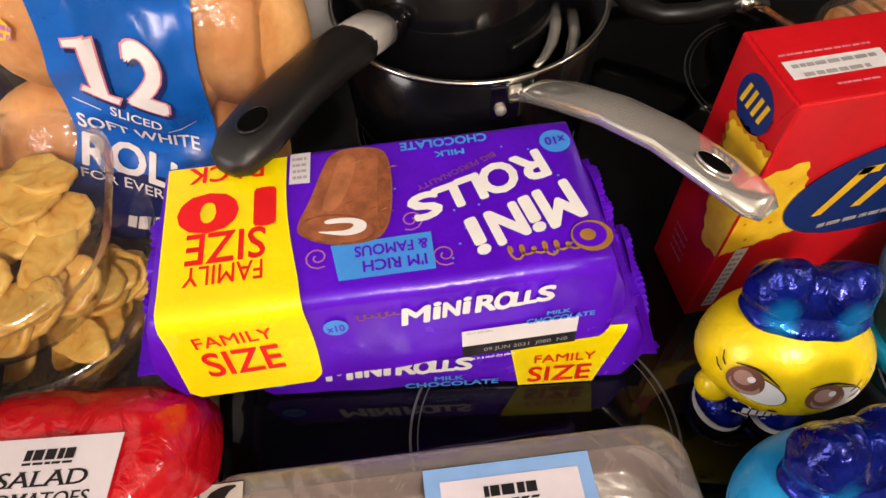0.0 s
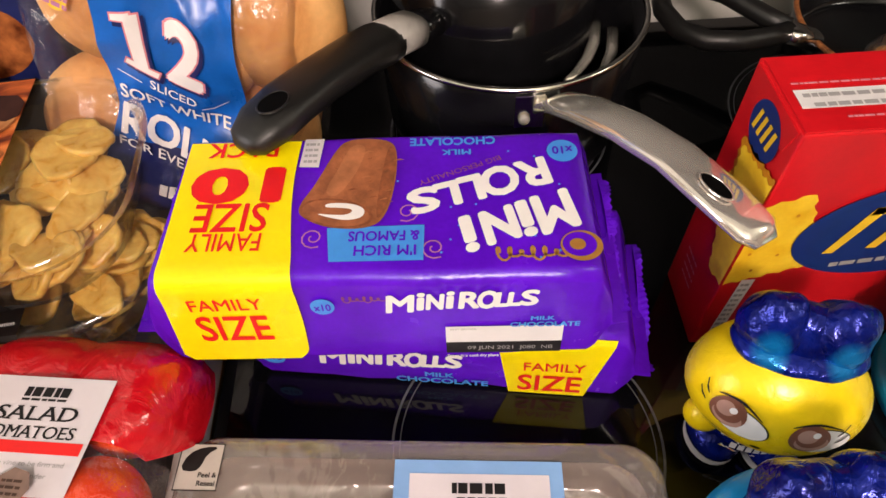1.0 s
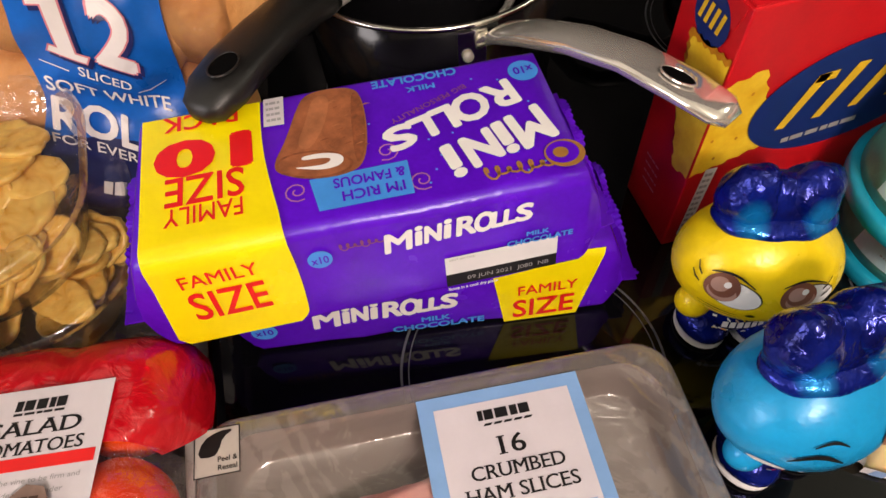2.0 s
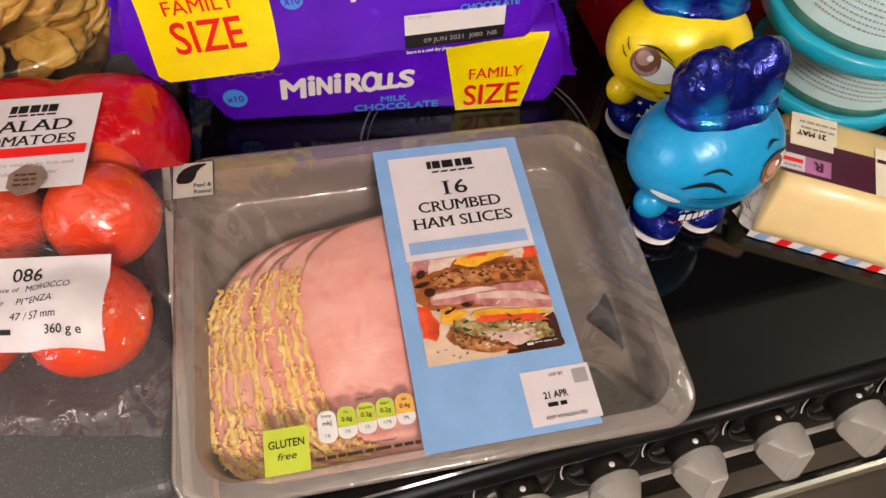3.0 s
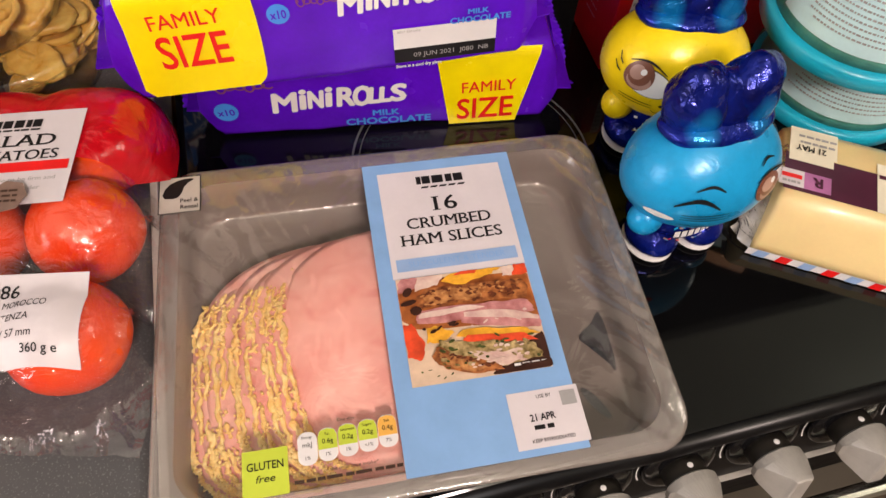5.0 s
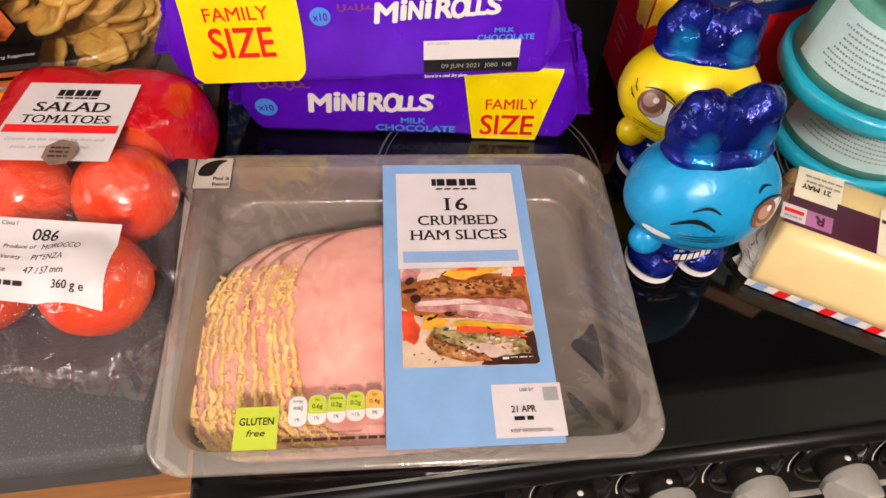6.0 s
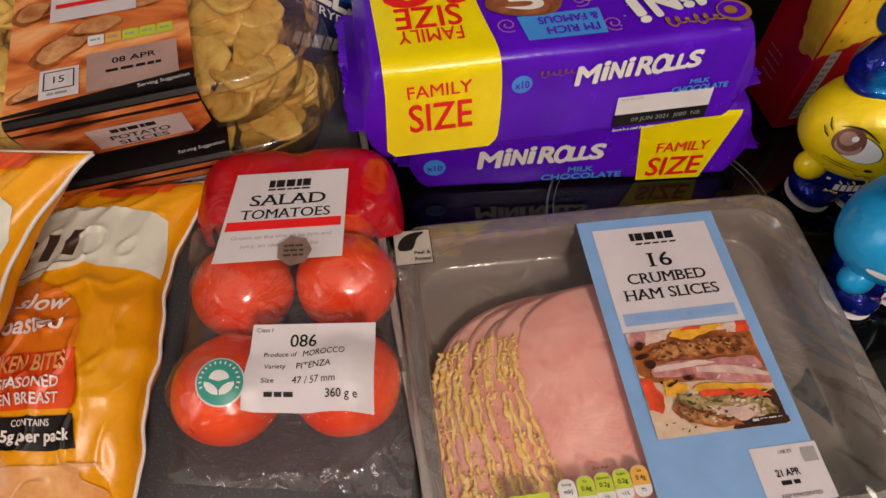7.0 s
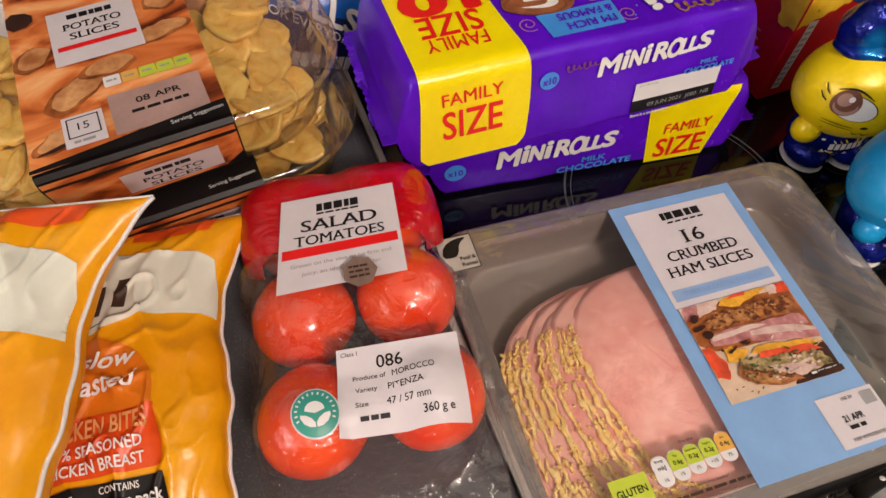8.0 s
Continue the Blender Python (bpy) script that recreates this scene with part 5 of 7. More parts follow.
lettering("MOROCCO", 0.075, 0.60, 0.64, M["black"], TB, l2, 0.0010, 0.34)
lettering("Variety", 0.055, 0.22, 0.48, M["black"], TB, l2, 0.0010, 0.17)
lettering("PITENZA", 0.075, 0.53, 0.49, M["black"], TB, l2, 0.0010, 0.28)
lettering("Size", 0.055, 0.18, 0.32, M["black"], TB, l2, 0.0010, 0.10)
lettering("47 / 57 mm", 0.08, 0.54, 0.32, M["black"], TB, l2, 0.0010, 0.34)
bars(0.28, 0.17, 0.24, 0.05, M["black"], TB, l2, 3, 0.0010)
lettering("360 g e", 0.085, 0.76, 0.15, M["black"], TB, l2, 0.0010, 0.24, 0.01)


def disc_on(name, cx, cy, r, material, mp, h, n=24, k0=0.0):
    bm = bmesh.new()
    c = bm.verts.new(mp(cx, cy, h))
    prev = [c] * n
    for s in range(1, 5):
        cur = [bm.verts.new(mp(cx + r * s / 4 * math.cos(2 * math.pi * k / n), cy + r * s / 4 * math.sin(2 * math.pi * k / n), h)) for k in range(n)]
        for k in range(n):
            if s == 1:
                bm.faces.new((c, cur[k], cur[(k + 1) % n]))
            else:
                bm.faces.new((prev[k], cur[k], cur[(k + 1) % n], prev[(k + 1) % n]))
        prev = cur
    return part(name, bm, material, TB, "", True)


disc_on("green_sticker", -0.0205, -0.0615, 0.0115, M["pinkwhite"], mbag, 0.0008)
disc_on("sticker_print", -0.0205, -0.0615, 0.0108, M["green"], mbag, 0.0011)
for sgn in (-1, 1):
    leaf = [(-0.0205 + sgn * x, -0.0615 + y) for x, y in ((0.0003, -0.0066), (0.0030, -0.0062), (0.0055, -0.0045), (0.0070, -0.0018), (0.0068, -0.0004), (0.0042, -0.0010), (0.0018, -0.0026), (0.0003, -0.0046))]
    print_poly("sticker_leaf", leaf, M["white"], TB, mbag, 0.0016)
print_poly("sticker_sun", [(-0.0205 + 0.0046 * math.cos(math.pi * k / 10), -0.0605 + 0.0040 * math.sin(math.pi * k / 10)) for k in range(11)] + [(-0.0226, -0.0614), (-0.0205, -0.0620), (-0.0184, -0.0614)], M["white"], TB, mbag, 0.0016)
for k in range(15):
    ang = radians(-20 + 220 * k / 14)
    cx, cy, ca, sa = -0.0205 + 0.0088 * math.cos(ang), -0.0615 + 0.0088 * math.sin(ang), math.cos(ang), math.sin(ang)
    print_poly("sticker_letter_bar", [(cx + ca * r1 - sa * r2, cy + sa * r1 + ca * r2) for r1, r2 in ((-0.0007, -0.0004), (0.0007, -0.0004), (0.0007, 0.0004), (-0.0007, 0.0004))], M["white"], TB, mbag, 0.0016)
disc_on("quality_seal", 0.0115, 0.0080, 0.0096, M["seal"], mbag, 0.0086, 7)
for k in range(3):
    bars(0.0115, 0.0050 + 0.003 * k, 0.011, 0.0013, M["brown"], TB, mbag, 3, 0.0090)

# ---- potato tubs ----


def oval_ring(a, b, r, z, n=10):
    return [Vector((x, y, z)) for x, y in rrect(a, b, r, n)]


def potato_mesh(seed):
    """One thick-cut slice: a lumpy oval, rounded edges, slightly cupped."""
    rng = random.Random(seed)
    n = 26
    sq, ph, size = rng.uniform(0.62, 0.90), rng.uniform(0, 6), rng.uniform(0.0165, 0.0225)
    b, tw = rng.uniform(-6, 9), rng.uniform(-6, 6)
    base = [(size * (1 + 0.10 * math.sin(2 * t + ph) + 0.06 * math.sin(3 * t + ph * 2) + 0.035 * math.sin(6 * t + ph * 3) + 0.02 * math.sin(11 * t + ph)), t) for t in (2 * math.pi * k / n for k in range(n))]

    def ring(k, z):
        out = []
        for r, t in base:
            x, y = r * k * math.cos(t), r * k * sq * math.sin(t)
            out.append(Vector((x, y, z + b * x * x + tw * x * y + 0.0011 * noise.noise(Vector((x * 90, y * 90, seed * 3.1))))))
        return out
    bm = loft([ring(0.5, -0.0026), ring(0.88, -0.0026), ring(0.97, -0.0019), ring(1.0, -0.0004), ring(0.99, 0.0012), ring(0.95, 0.0021), ring(0.86, 0.0025), ring(0.5, 0.0022), ring(0.15, 0.0020)])
    me = bpy.data.meshes.new("potato_slice")
    bm.to_mesh(me)
    bm.free()
    me.materials.append(M["potato"])
    me.polygons.foreach_set("use_smooth", [True] * len(me.polygons))
    return me


POTATO = [potato_mesh(k) for k in range(8)]
TA, TBY, TR = 0.128, 0.083, 0.060


def potato_tub(m, label, hgt, seed, sleeve):
    t = thing("potato_tub", m, label, "potato tub", "stacked potato tubs")
    tub = loft([oval_ring(TA * 0.80, TBY * 0.78, TR * 0.72, 0.0), oval_ring(TA * 0.86, TBY * 0.85, TR * 0.80, 0.003), oval_ring(TA * 0.93, TBY * 0.92, TR * 0.9, hgt * 0.62), oval_ring(TA * 0.95, TBY * 0.945, TR * 0.93, hgt * 0.80), oval_ring(TA * 0.99, TBY * 0.985, TR * 0.98, hgt * 0.84), oval_ring(TA, TBY, TR, hgt * 0.88), oval_ring(TA, TBY, TR, hgt * 0.97), oval_ring(TA * 0.985, TBY * 0.98, TR * 0.98, hgt)], True, False)
    part("tub", tub, M["tubfilm"], t, "clear ribbed plastic tub", True).visible_shadow = False
    part("lid", loft([oval_ring(TA * 0.985, TBY * 0.98, TR * 0.98, hgt + 0.0003), oval_ring(TA * 0.95, TBY * 0.94, TR * 0.92, hgt - 0.0022), oval_ring(TA * 0.7, TBY * 0.66, TR * 0.6, hgt - 0.0015)], False, True), M["lidfilm"], t, "clear film lid", True).visible_shadow = False
    rng = random.Random(seed)
    for layer in range(3):
        z = 0.010 + (hgt - 0.0245) * layer / 2
        for k in range(38):
            x, y = rng.uniform(-1, 1) * TA * 0.80, rng.uniform(-1, 1) * TBY * 0.74
            if (abs(x) / (TA * 0.80)) ** 3 + (abs(y) / (TBY * 0.76)) ** 3 > 1 or (layer < 2 and abs(x) < 0.03) or (layer == 2 and abs(x) < 0.060):
                continue
            ob = new("potato_slice", POTATO[rng.randrange(8)])
            ob.parent = t
            tip = 30 if layer < 2 else 20
            ob.matrix_local = pose(x, y, z + rng.uniform(-0.006, 0.003), rng.uniform(-tip, tip), rng.uniform(-tip, tip), rng.uniform(0, 360))
    # printed card sleeve round the middle
    sx = 0.0510
    path = [(-TBY * 0.86, 0.003), (-TBY * 0.95, hgt * 0.6), (-TBY * 1.012, hgt * 0.86), (-TBY * 1.012, hgt * 0.985), (-TBY * 0.985, hgt + 0.0016), (TBY * 0.985, hgt + 0.0016), (TBY * 1.012, hgt * 0.98), (TBY * 0.95, 0.004)]
    bm = bmesh.new()
    rows = [(bm.verts.new((-sx, y, z)), bm.verts.new((sx, y, z))) for y, z in path]
    for p, q in zip(rows, rows[1:]):
        bm.faces.new((p[0], p[1], q[1], q[0]))
    part("sleeve", bm, M["sleeve"], t, "printed card sleeve")

    def mtop(u, v, h=0.0):
        return Vector((u, v, hgt + 0.0016 + h))

    def mfront(u, v, h=0.0):
        z0, z1 = 0.004, hgt * 0.985
        k = min(max(v, 0), 1)
        y = -TBY * (0.86 + 0.152 * min(1, k / 0.85)) - h - 0.0010
        return Vector((u, y, z0 + (z1 - z0) * k))
    if sleeve:
        print_poly("sleeve_picture", [(-sx, -0.080), (sx, -0.075), (sx, 0.080), (-sx, 0.080)], M["roastmix"], t, mtop, 0.0004)
        rng2 = random.Random(seed + 5)
        wedges = [(0.030, 0.006, 0.020, 0.008, 12), (-0.020, -0.026, 0.024, 0.0095, 40), (-0.036, -0.062, 0.014, 0.007, 20), (0.038, 0.036, 0.013, 0.009, 25), (-0.041, 0.010, 0.012, 0.010, 50), (-0.002, -0.014, 0.016, 0.007, 5), (0.020, -0.070, 0.020, 0.006, 10)]
        for k, (cx, cy, rx, ry, tilt) in enumerate(wedges):
            for lay, (mn, kk) in enumerate((("roast", 1.0), ("roastlt", 0.84))):
                pts = []
                for x, y in oval(cx + 0.001 * lay, cy + 0.0013 * lay, rx * kk, ry * kk, 26, tilt):
                    j = noise.noise_vector(Vector((x * 120, y * 120, k * 1.7))) * 0.0028
                    pts.append((min(max(x + j.x, -sx), sx), min(max(y + j.y, -0.0785), 0.0785)))
                print_poly("sleeve_picture", pts, M[mn], t, mtop, 0.0006 + 0.00010 * k + 0.00004 * lay)
        for pts in ([(-sx, 0.040), (-0.036, 0.044), (-0.036, 0.056), (-sx, 0.060)], [(0.022, 0.044), (sx, 0.036), (sx, 0.062), (0.026, 0.066)], [(-sx, -0.070), (-0.030, -0.064), (-0.012, -0.0605), (-0.034, -0.0690)]):
            print_poly("sleeve_shadow", smooth(pts, 1), M["photodark"], t, mtop, 0.0013)
        print_poly("title_panel", rect(-0.0285, -0.0040, 0.0215, 0.0475), M["pinkwhite"], t, mtop, 0.0019)
        bars(-0.0035, 0.0400, 0.027, 0.0046, M["black"], t, mtop, 5, 0.0023)
        lettering("POTATO", 0.0062, -0.0035, 0.0300, M["black"], t, mtop, 0.0023, 0.033, serif=True, bold=0.014)
        lettering("SLICES", 0.0062, -0.0035, 0.0205, M["black"], t, mtop, 0.0023, 0.028, serif=True, bold=0.014)
        print_poly("title_band", rect(-0.0255, 0.0085, 0.0190, 0.0125), M["red"], t, mtop, 0.0023)
        for k, c in enumerate(("white", "amber", "lime", "lime", "lime")):
            print_poly("nutrition_cell", [(-0.0020 + 0.0098 * k + x, -0.0280 + y) for x, y in rrect(0.0046, 0.0046, 0.0012, 3)], M[c], t, mtop, 0.0020)
            bars(-0.0020 + 0.0098 * k, -0.0280, 0.006, 0.0016, M["grey"], t, mtop, 2, 0.0024)
        print_poly("date_panel", rect(-0.0070, -0.0720, 0.0430, -0.0400), M["mauve"], t, mtop, 0.0020)
        lettering("08 APR", 0.0046, 0.0190, -0.0500, M["black"], t, mtop, 0.0024, 0.0240, 0.01)
        bars(0.0190, -0.0580, 0.031, 0.0024, M["black"], t, mtop, 5, 0.0024)
        print_poly("claim_panel", rect(-0.0320, -0.0715, -0.0110, -0.0475), M["pinkwhite"], t, mtop, 0.0021)
        for q in (rect(-0.0298, -0.0505, -0.0132, -0.0498), rect(-0.0298, -0.0650, -0.0132, -0.0643), rect(-0.0298, -0.0650, -0.0291, -0.0498), rect(-0.0139, -0.0650, -0.0132, -0.0498)):
            print_poly("claim_line", q, M["black"], t, mtop, 0.0025)
        lettering("15", 0.0055, -0.0215, -0.0570, M["black"], t, mtop, 0.0025)
        bars(-0.0215, -0.0682, 0.012, 0.002, M["grey"], t, mtop, 2, 0.0025)
        print_poly("black_band", [(-sx, -0.0815), (sx, -0.0815), (sx, -0.0690), (0.0, -0.0740), (-sx, -0.0790)], M["sleeve"], t, mtop, 0.0026)
        lettering("Serving Suggestion", 0.0028, 0.0345, -0.0755, M["white"], t, mtop, 0.0030, 0.028, 0, 0, 3)
    else:
        lettering("Serving Suggestion", 0.0028, 0.0345, -0.0755, M["white"], t, mtop, 0.0012, 0.028, 0, 0, 3)
    # front side of the sleeve
    print_poly("sleeve_picture", [(-sx + 0.001, 0.08), (sx - 0.012, 0.10), (sx - 0.001, 0.34), (sx - 0.001, 1.0), (-sx + 0.001, 0.99)], M["roastmix"], t, mfront, 0.0004)
    print_poly("title_panel", rect(-0.0150, 0.22, 0.0380, 0.74), M["pinkwhite"], t, mfront, 0.0019)
    bars(0.0100, 0.63, 0.026, 0.09, M["black"], t, mfront, 5, 0.0023)
    lettering("POTATO", 0.105, 0.0110, 0.46, M["black"], t, mfront, 0.0023, 0.033, serif=True, bold=0.014)
    lettering("SLICES", 0.105, 0.0110, 0.31, M["black"], t, mfront, 0.0023, 0.028, serif=True, bold=0.014)
    return t


potato_tub(pose(-0.219, 0.3540, W + 0.0005, 0, 0, 4), "lower clear tub of potato slices on the worktop", 0.0470, 11, False)
potato_tub(pose(-0.224, 0.3560, W + 0.0496, -1.0, 0, 5), "clear tub of pale potato slices with a dark card sleeve", 0.0470, 12, True)

# ---- chicken bags ----


def snack_bag(m, label, ly, thick, seed, sag):
    t = thing("snack_bag", m, label, "snack bag", "yellow snack bags")

    def hw(v):
        """Half width: full at the flat seals, drawn in where the bag is filled."""
        k = min(1.0, max(0.0, (abs(v) - 0.45) / 0.55))
        return 0.047 + (0.028 if v > 0 else -0.007) * k ** 1.9 + (0.0016 * math.sin(v * 8 + seed) + 0.0006 * math.sin(v * 23 + seed * 2)) * (1 - k)

    def half(u, v):
        return thick / 2 * max(0.0, 1 - abs(u) ** 2.6) ** 0.48 * max(0.0, 1 - abs(v) ** 3.6) ** 0.75

    def surf(u, v, side, h=0.0):
        """u, v from -1 to 1; side 1 is the printed face."""
        x, y = u * hw(v), v * (ly / 2 if v > 0 else 0.087)
        # folds that run in from the seals, dents, and small crackle
        e = min(1.0, abs(v)) ** 3
        fold = 0.0034 * e * (1 - abs(v) ** 10) * math.sin(u * 7.5 + seed + 2.2 * noise.noise(Vector((u * 2, v * 3, seed))))
        r1 = noise.noise(Vector((x * 22 + y * 9, y * 15 - x * 8, seed)))
        r2 = noise.noise(Vector((x * 60 - y * 20, y * 38, seed + 4)))
        wr = 0.0036 * max(0, 1 - abs(r1) * 3.0) ** 2 - 0.0030 * r1 + 0.0026 * max(0, 1 - abs(r2) * 4.0) ** 2 - 0.0030
        flat = (1 - abs(u) ** 3) * (1 - abs(v) ** 14)
        curl = sag(u, v)
        return Vector((x, y, curl + side * (half(u, v) + h) + wr * flat * (1 if side > 0 else 0.3) + fold))

    nu, nv = 80, 110
    bm = bmesh.new()
    for side in (1, -1):
        g = [[bm.verts.new(surf(-1 + 2 * i / nu, -1 + 2 * j / nv, side, 0.0003)) for i in range(nu + 1)] for j in range(nv + 1)]
        for j in range(nv):
            for i in range(nu):
                q = (g[j][i], g[j][i + 1], g[j + 1][i + 1], g[j + 1][i])
                bm.faces.new(q if side > 0 else q[::-1])
    part("film", bm, M["bagyellow"], t, "glossy yellow printed film", True)
    # white cut edges of the film
    for u0 in (1, -1):
        ed = [surf(u0, -0.98 + 1.98 * k / 70, 1) for k in range(71)]
        part("cut_edge", tube([p + Vector((0.0004 * u0, 0, 0)) for p in ed], 0.0011, 6), M["white"], t, "white cut film edge", True)
    ed = [surf(-1 + 2 * k / 30, 1, 1) for k in range(31)]
    part("cut_edge", tube([p + Vector((0, 0.0005, 0)) for p in ed], 0.0007, 6, up=Vector((0, 0.2, 1))), M["white"], t, "white cut film edge", True)

    def mp(x, y, h=0.0):
        v = y / (ly / 2 if y > 0 else 0.087)
        return surf(min(max(x / hw(v), -0.985), 0.985), v, 1, h + 0.0006)

    def zone(name, mn, y0, y1, left, right, lift, label="", nx=40, ny=18):
        def wf(a, b, u, v):
            x0, x1 = left(b), right(b)
            x = x0 + (x1 - x0) * a
            ya, yb = y0(x), y1(x)
            return x, ya + (yb - ya) * b
        print_patch(name, 0, 0, 1, 1, M[mn], t, mp, lift + 0.0005, nx * 2, ny * 3, label, wf)
    c = lambda q: (lambda _: q)
    zone("top_red_print", "bagred", c(0.0890), c(0.0995), c(0.004), lambda b: 0.046 + 0.006 * b, 0.0004)
    zone("top_orange_print", "bagbrown", c(0.0800), c(0.0960), c(-0.066), lambda b: -0.006 + 0.012 * b, 0.0003)
    zone("cream_panel", "bagcream", lambda x: 0.0275 + 0.0115 * min(1.0, max(0.0, (x + 0.02) / 0.031)) ** 0.8 - 0.002 * max(0, (x - 0.011) / 0.034), lambda x: 0.0780 - 0.010 * max(0, x / 0.05) ** 4, c(-0.0480), lambda b: 0.0455 + 0.002 * b, 0.0003, "cream printed panel", 44, 26)
    zone("panel_line", "brown", lambda x: 0.0312 + 0.0115 * min(1.0, max(0.0, (x + 0.02) / 0.031)) ** 0.8, lambda x: 0.0318 + 0.0115 * min(1.0, max(0.0, (x + 0.02) / 0.031)) ** 0.8, c(-0.046), c(0.012), 0.0006, "", 30, 1)
    zone("orange_panel", "bagbrown", c(-0.0400), lambda x: 0.0245 + 0.0115 * min(1.0, max(0.0, (x + 0.02) / 0.031)) ** 0.8, c(-0.0480), lambda b: 0.018 - 0.030 * (2 * b - 1) ** 2 * (1 if b > 0.5 else 0.2), 0.0002)
    zone("red_panel", "bagred", c(-0.0400), c(-0.0115), c(-0.0400), lambda b: 0.0205 + 0.0015 * math.sin(b * 5), 0.0004)
    zone("black_panel", "black", c(-0.0580), c(-0.0430), c(-0.0380), lambda b: 0.0230 - 0.002 * b, 0.0004)
    zone("food_picture", "baglight", c(-0.0800), c(-0.0640), c(-0.0460), lambda b: 0.030 + 0.006 * math.sin(b * 7), 0.0003)
    # brand as plain heavy shapes
    for x, y, w in ((-0.036, 0.0430, 0.0080), (-0.024, 0.0455, 0.0080), (-0.012, 0.0490, 0.0080), (0.000, 0.0525, 0.0080)):
        zone("brand_shape", "brown", c(y - 0.0080), c(y + 0.0090), lambda b, x=x: x - 0.0030 + 0.003 * b, lambda b, x=x, w=w: x - 0.0030 + w * 0.75 + 0.003 * b, 0.0007, "", 3, 6)
    lettering("slow", 0.0085, -0.002, 0.0140, M["cream"], t, mp, 0.0034, 0.025, 0.02, 0.35, 2, fine=True)
    lettering("roasted", 0.0085, -0.0065, 0.0015, M["cream"], t, mp, 0.0034, 0.037, 0.02, 0.35, 2, fine=True)
    lettering("CHICKEN BITES", 0.0085, -0.0090, -0.0185, M["baglight"], t, mp, 0.0034, 0.050, 0.02, 0, 1, fine=True)
    lettering("100% SEASONED", 0.0050, -0.0080, -0.0285, M["cream"], t, mp, 0.0034, 0.043, 0.018, 0, 1, fine=True)
    lettering("CHICKEN BREAST", 0.0050, -0.0090, -0.0360, M["cream"], t, mp, 0.0034, 0.046, 0.018, 0, 1, fine=True)
    lettering("CONTAINS", 0.0030, 0.0020, -0.0465, M["cream"], t, mp, 0.0034, 0.017, 0.012)
    lettering("5g per pack", 0.0050, 0.0050, -0.0530, M["cream"], t, mp, 0.0034, 0.031, 0.03, fine=True)
    bars(-0.0220, -0.0500, 0.010, 0.0070, M["cream"], t, mp, 2, 0.0020)
    return t


snack_bag(pose(-0.2570, 0.1700, W + 0.0270, 0, 0, -8), "yellow snack bag of roasted chicken pieces on the worktop", 0.204, 0.054, 2.0,
          lambda u, v: 0.024 * max(0, v - 0.35) ** 1.5 * (0.6 + 0.4 * u) - 0.028 * max(0, -v - 0.3) ** 1.2)
# the second bag leans on the first: three of its edges fix the slant
bu = Vector((0.90, -0.38, 0.20)).normalized()
bv = Vector((0.38, 0.90, 0.13))
bv = (bv - bu * bv.dot(bu)).normalized()
MB2 = Matrix((bu, bv, bu.cross(bv))).transposed().to_4x4()
MB2.translation = Vector((-0.206, 0.222, 1.056)) - bu * 0.0745 - bv * 0.102
snack_bag(MB2, "yellow snack bag leaning on a second one", 0.204, 0.046, 7.0, lambda u, v: 0.024 * max(0, v - 0.4) ** 1.5)

# ---- bag of bread rolls ----
ex, ey = Vector((0.90, 0.0, -0.436)), Vector((0.425, 0.20, 0.88)).normalized()
ey = (ey - ex * ey.dot(ex)).normalized()
ez = ex.cross(ey)
MB = Matrix((ex, ey, ez)).transposed().to_4x4()
MB.translation = Vector((-0.090, 0.4200, 1.030))
bread_bag = thing("bread_bag", MB, "clear and blue bag of soft white bread rolls", "bread bag")
ROLLS = [(-0.036, -0.046), (0.012, -0.060), (0.056, -0.036), (-0.046, 0.054), (0.000, 0.036), (0.047, 0.060), (-0.070, 0.132), (-0.014, 0.122), (0.030, 0.132)]
for k, (u, v) in enumerate(ROLLS):
    for w in (-0.047, -0.105):
        if w < -0.1 and (k % 2 or u < -0.03):
            continue
        bm = ball(0.051, 0.051, 0.040, None, 36, 24, crinkle=0.06, cscale=30)
        part("bread_roll", bm, M["bread"], bread_bag, "soft golden bread roll", True).matrix_local = pose(u, v, w, (k * 13) % 20, (k * 7) % 20, k * 50)


def bread_w(u, v):
    w = -0.030
    for a, b in ROLLS:
        d2 = ((u - a) / 0.059) ** 2 + ((v - b) / 0.059) ** 2
        if d2 < 1:
            w = max(w, -0.045 + 0.0415 * math.sqrt(1 - d2))
    mid = -0.005 - 0.22 * v
    edge = max(0, abs(u - mid) - 0.072) / 0.03
    edge2 = max(0, abs(v - 0.035) - 0.125) / 0.03
    return max(w, -0.016) - 0.05 * min(1, edge) ** 2 - 0.04 * min(1, edge2) ** 2


nu, nv = 70, 80
U0, U1, V0, V1 = -0.150, 0.128, -0.118, 0.182
g = [[bread_w(U0 + (U1 - U0) * i / nu, V0 + (V1 - V0) * j / nv) for i in range(nu + 1)] for j in range(nv + 1)]
for it in range(4):
    g = [[g[j][i] if i in (0, nu) or j in (0, nv) else max(g[j][i] * 0.4 + 0.15 * (g[j - 1][i] + g[j + 1][i] + g[j][i - 1] + g[j][i + 1]), -0.09) for i in range(nu + 1)] for j in range(nv + 1)]


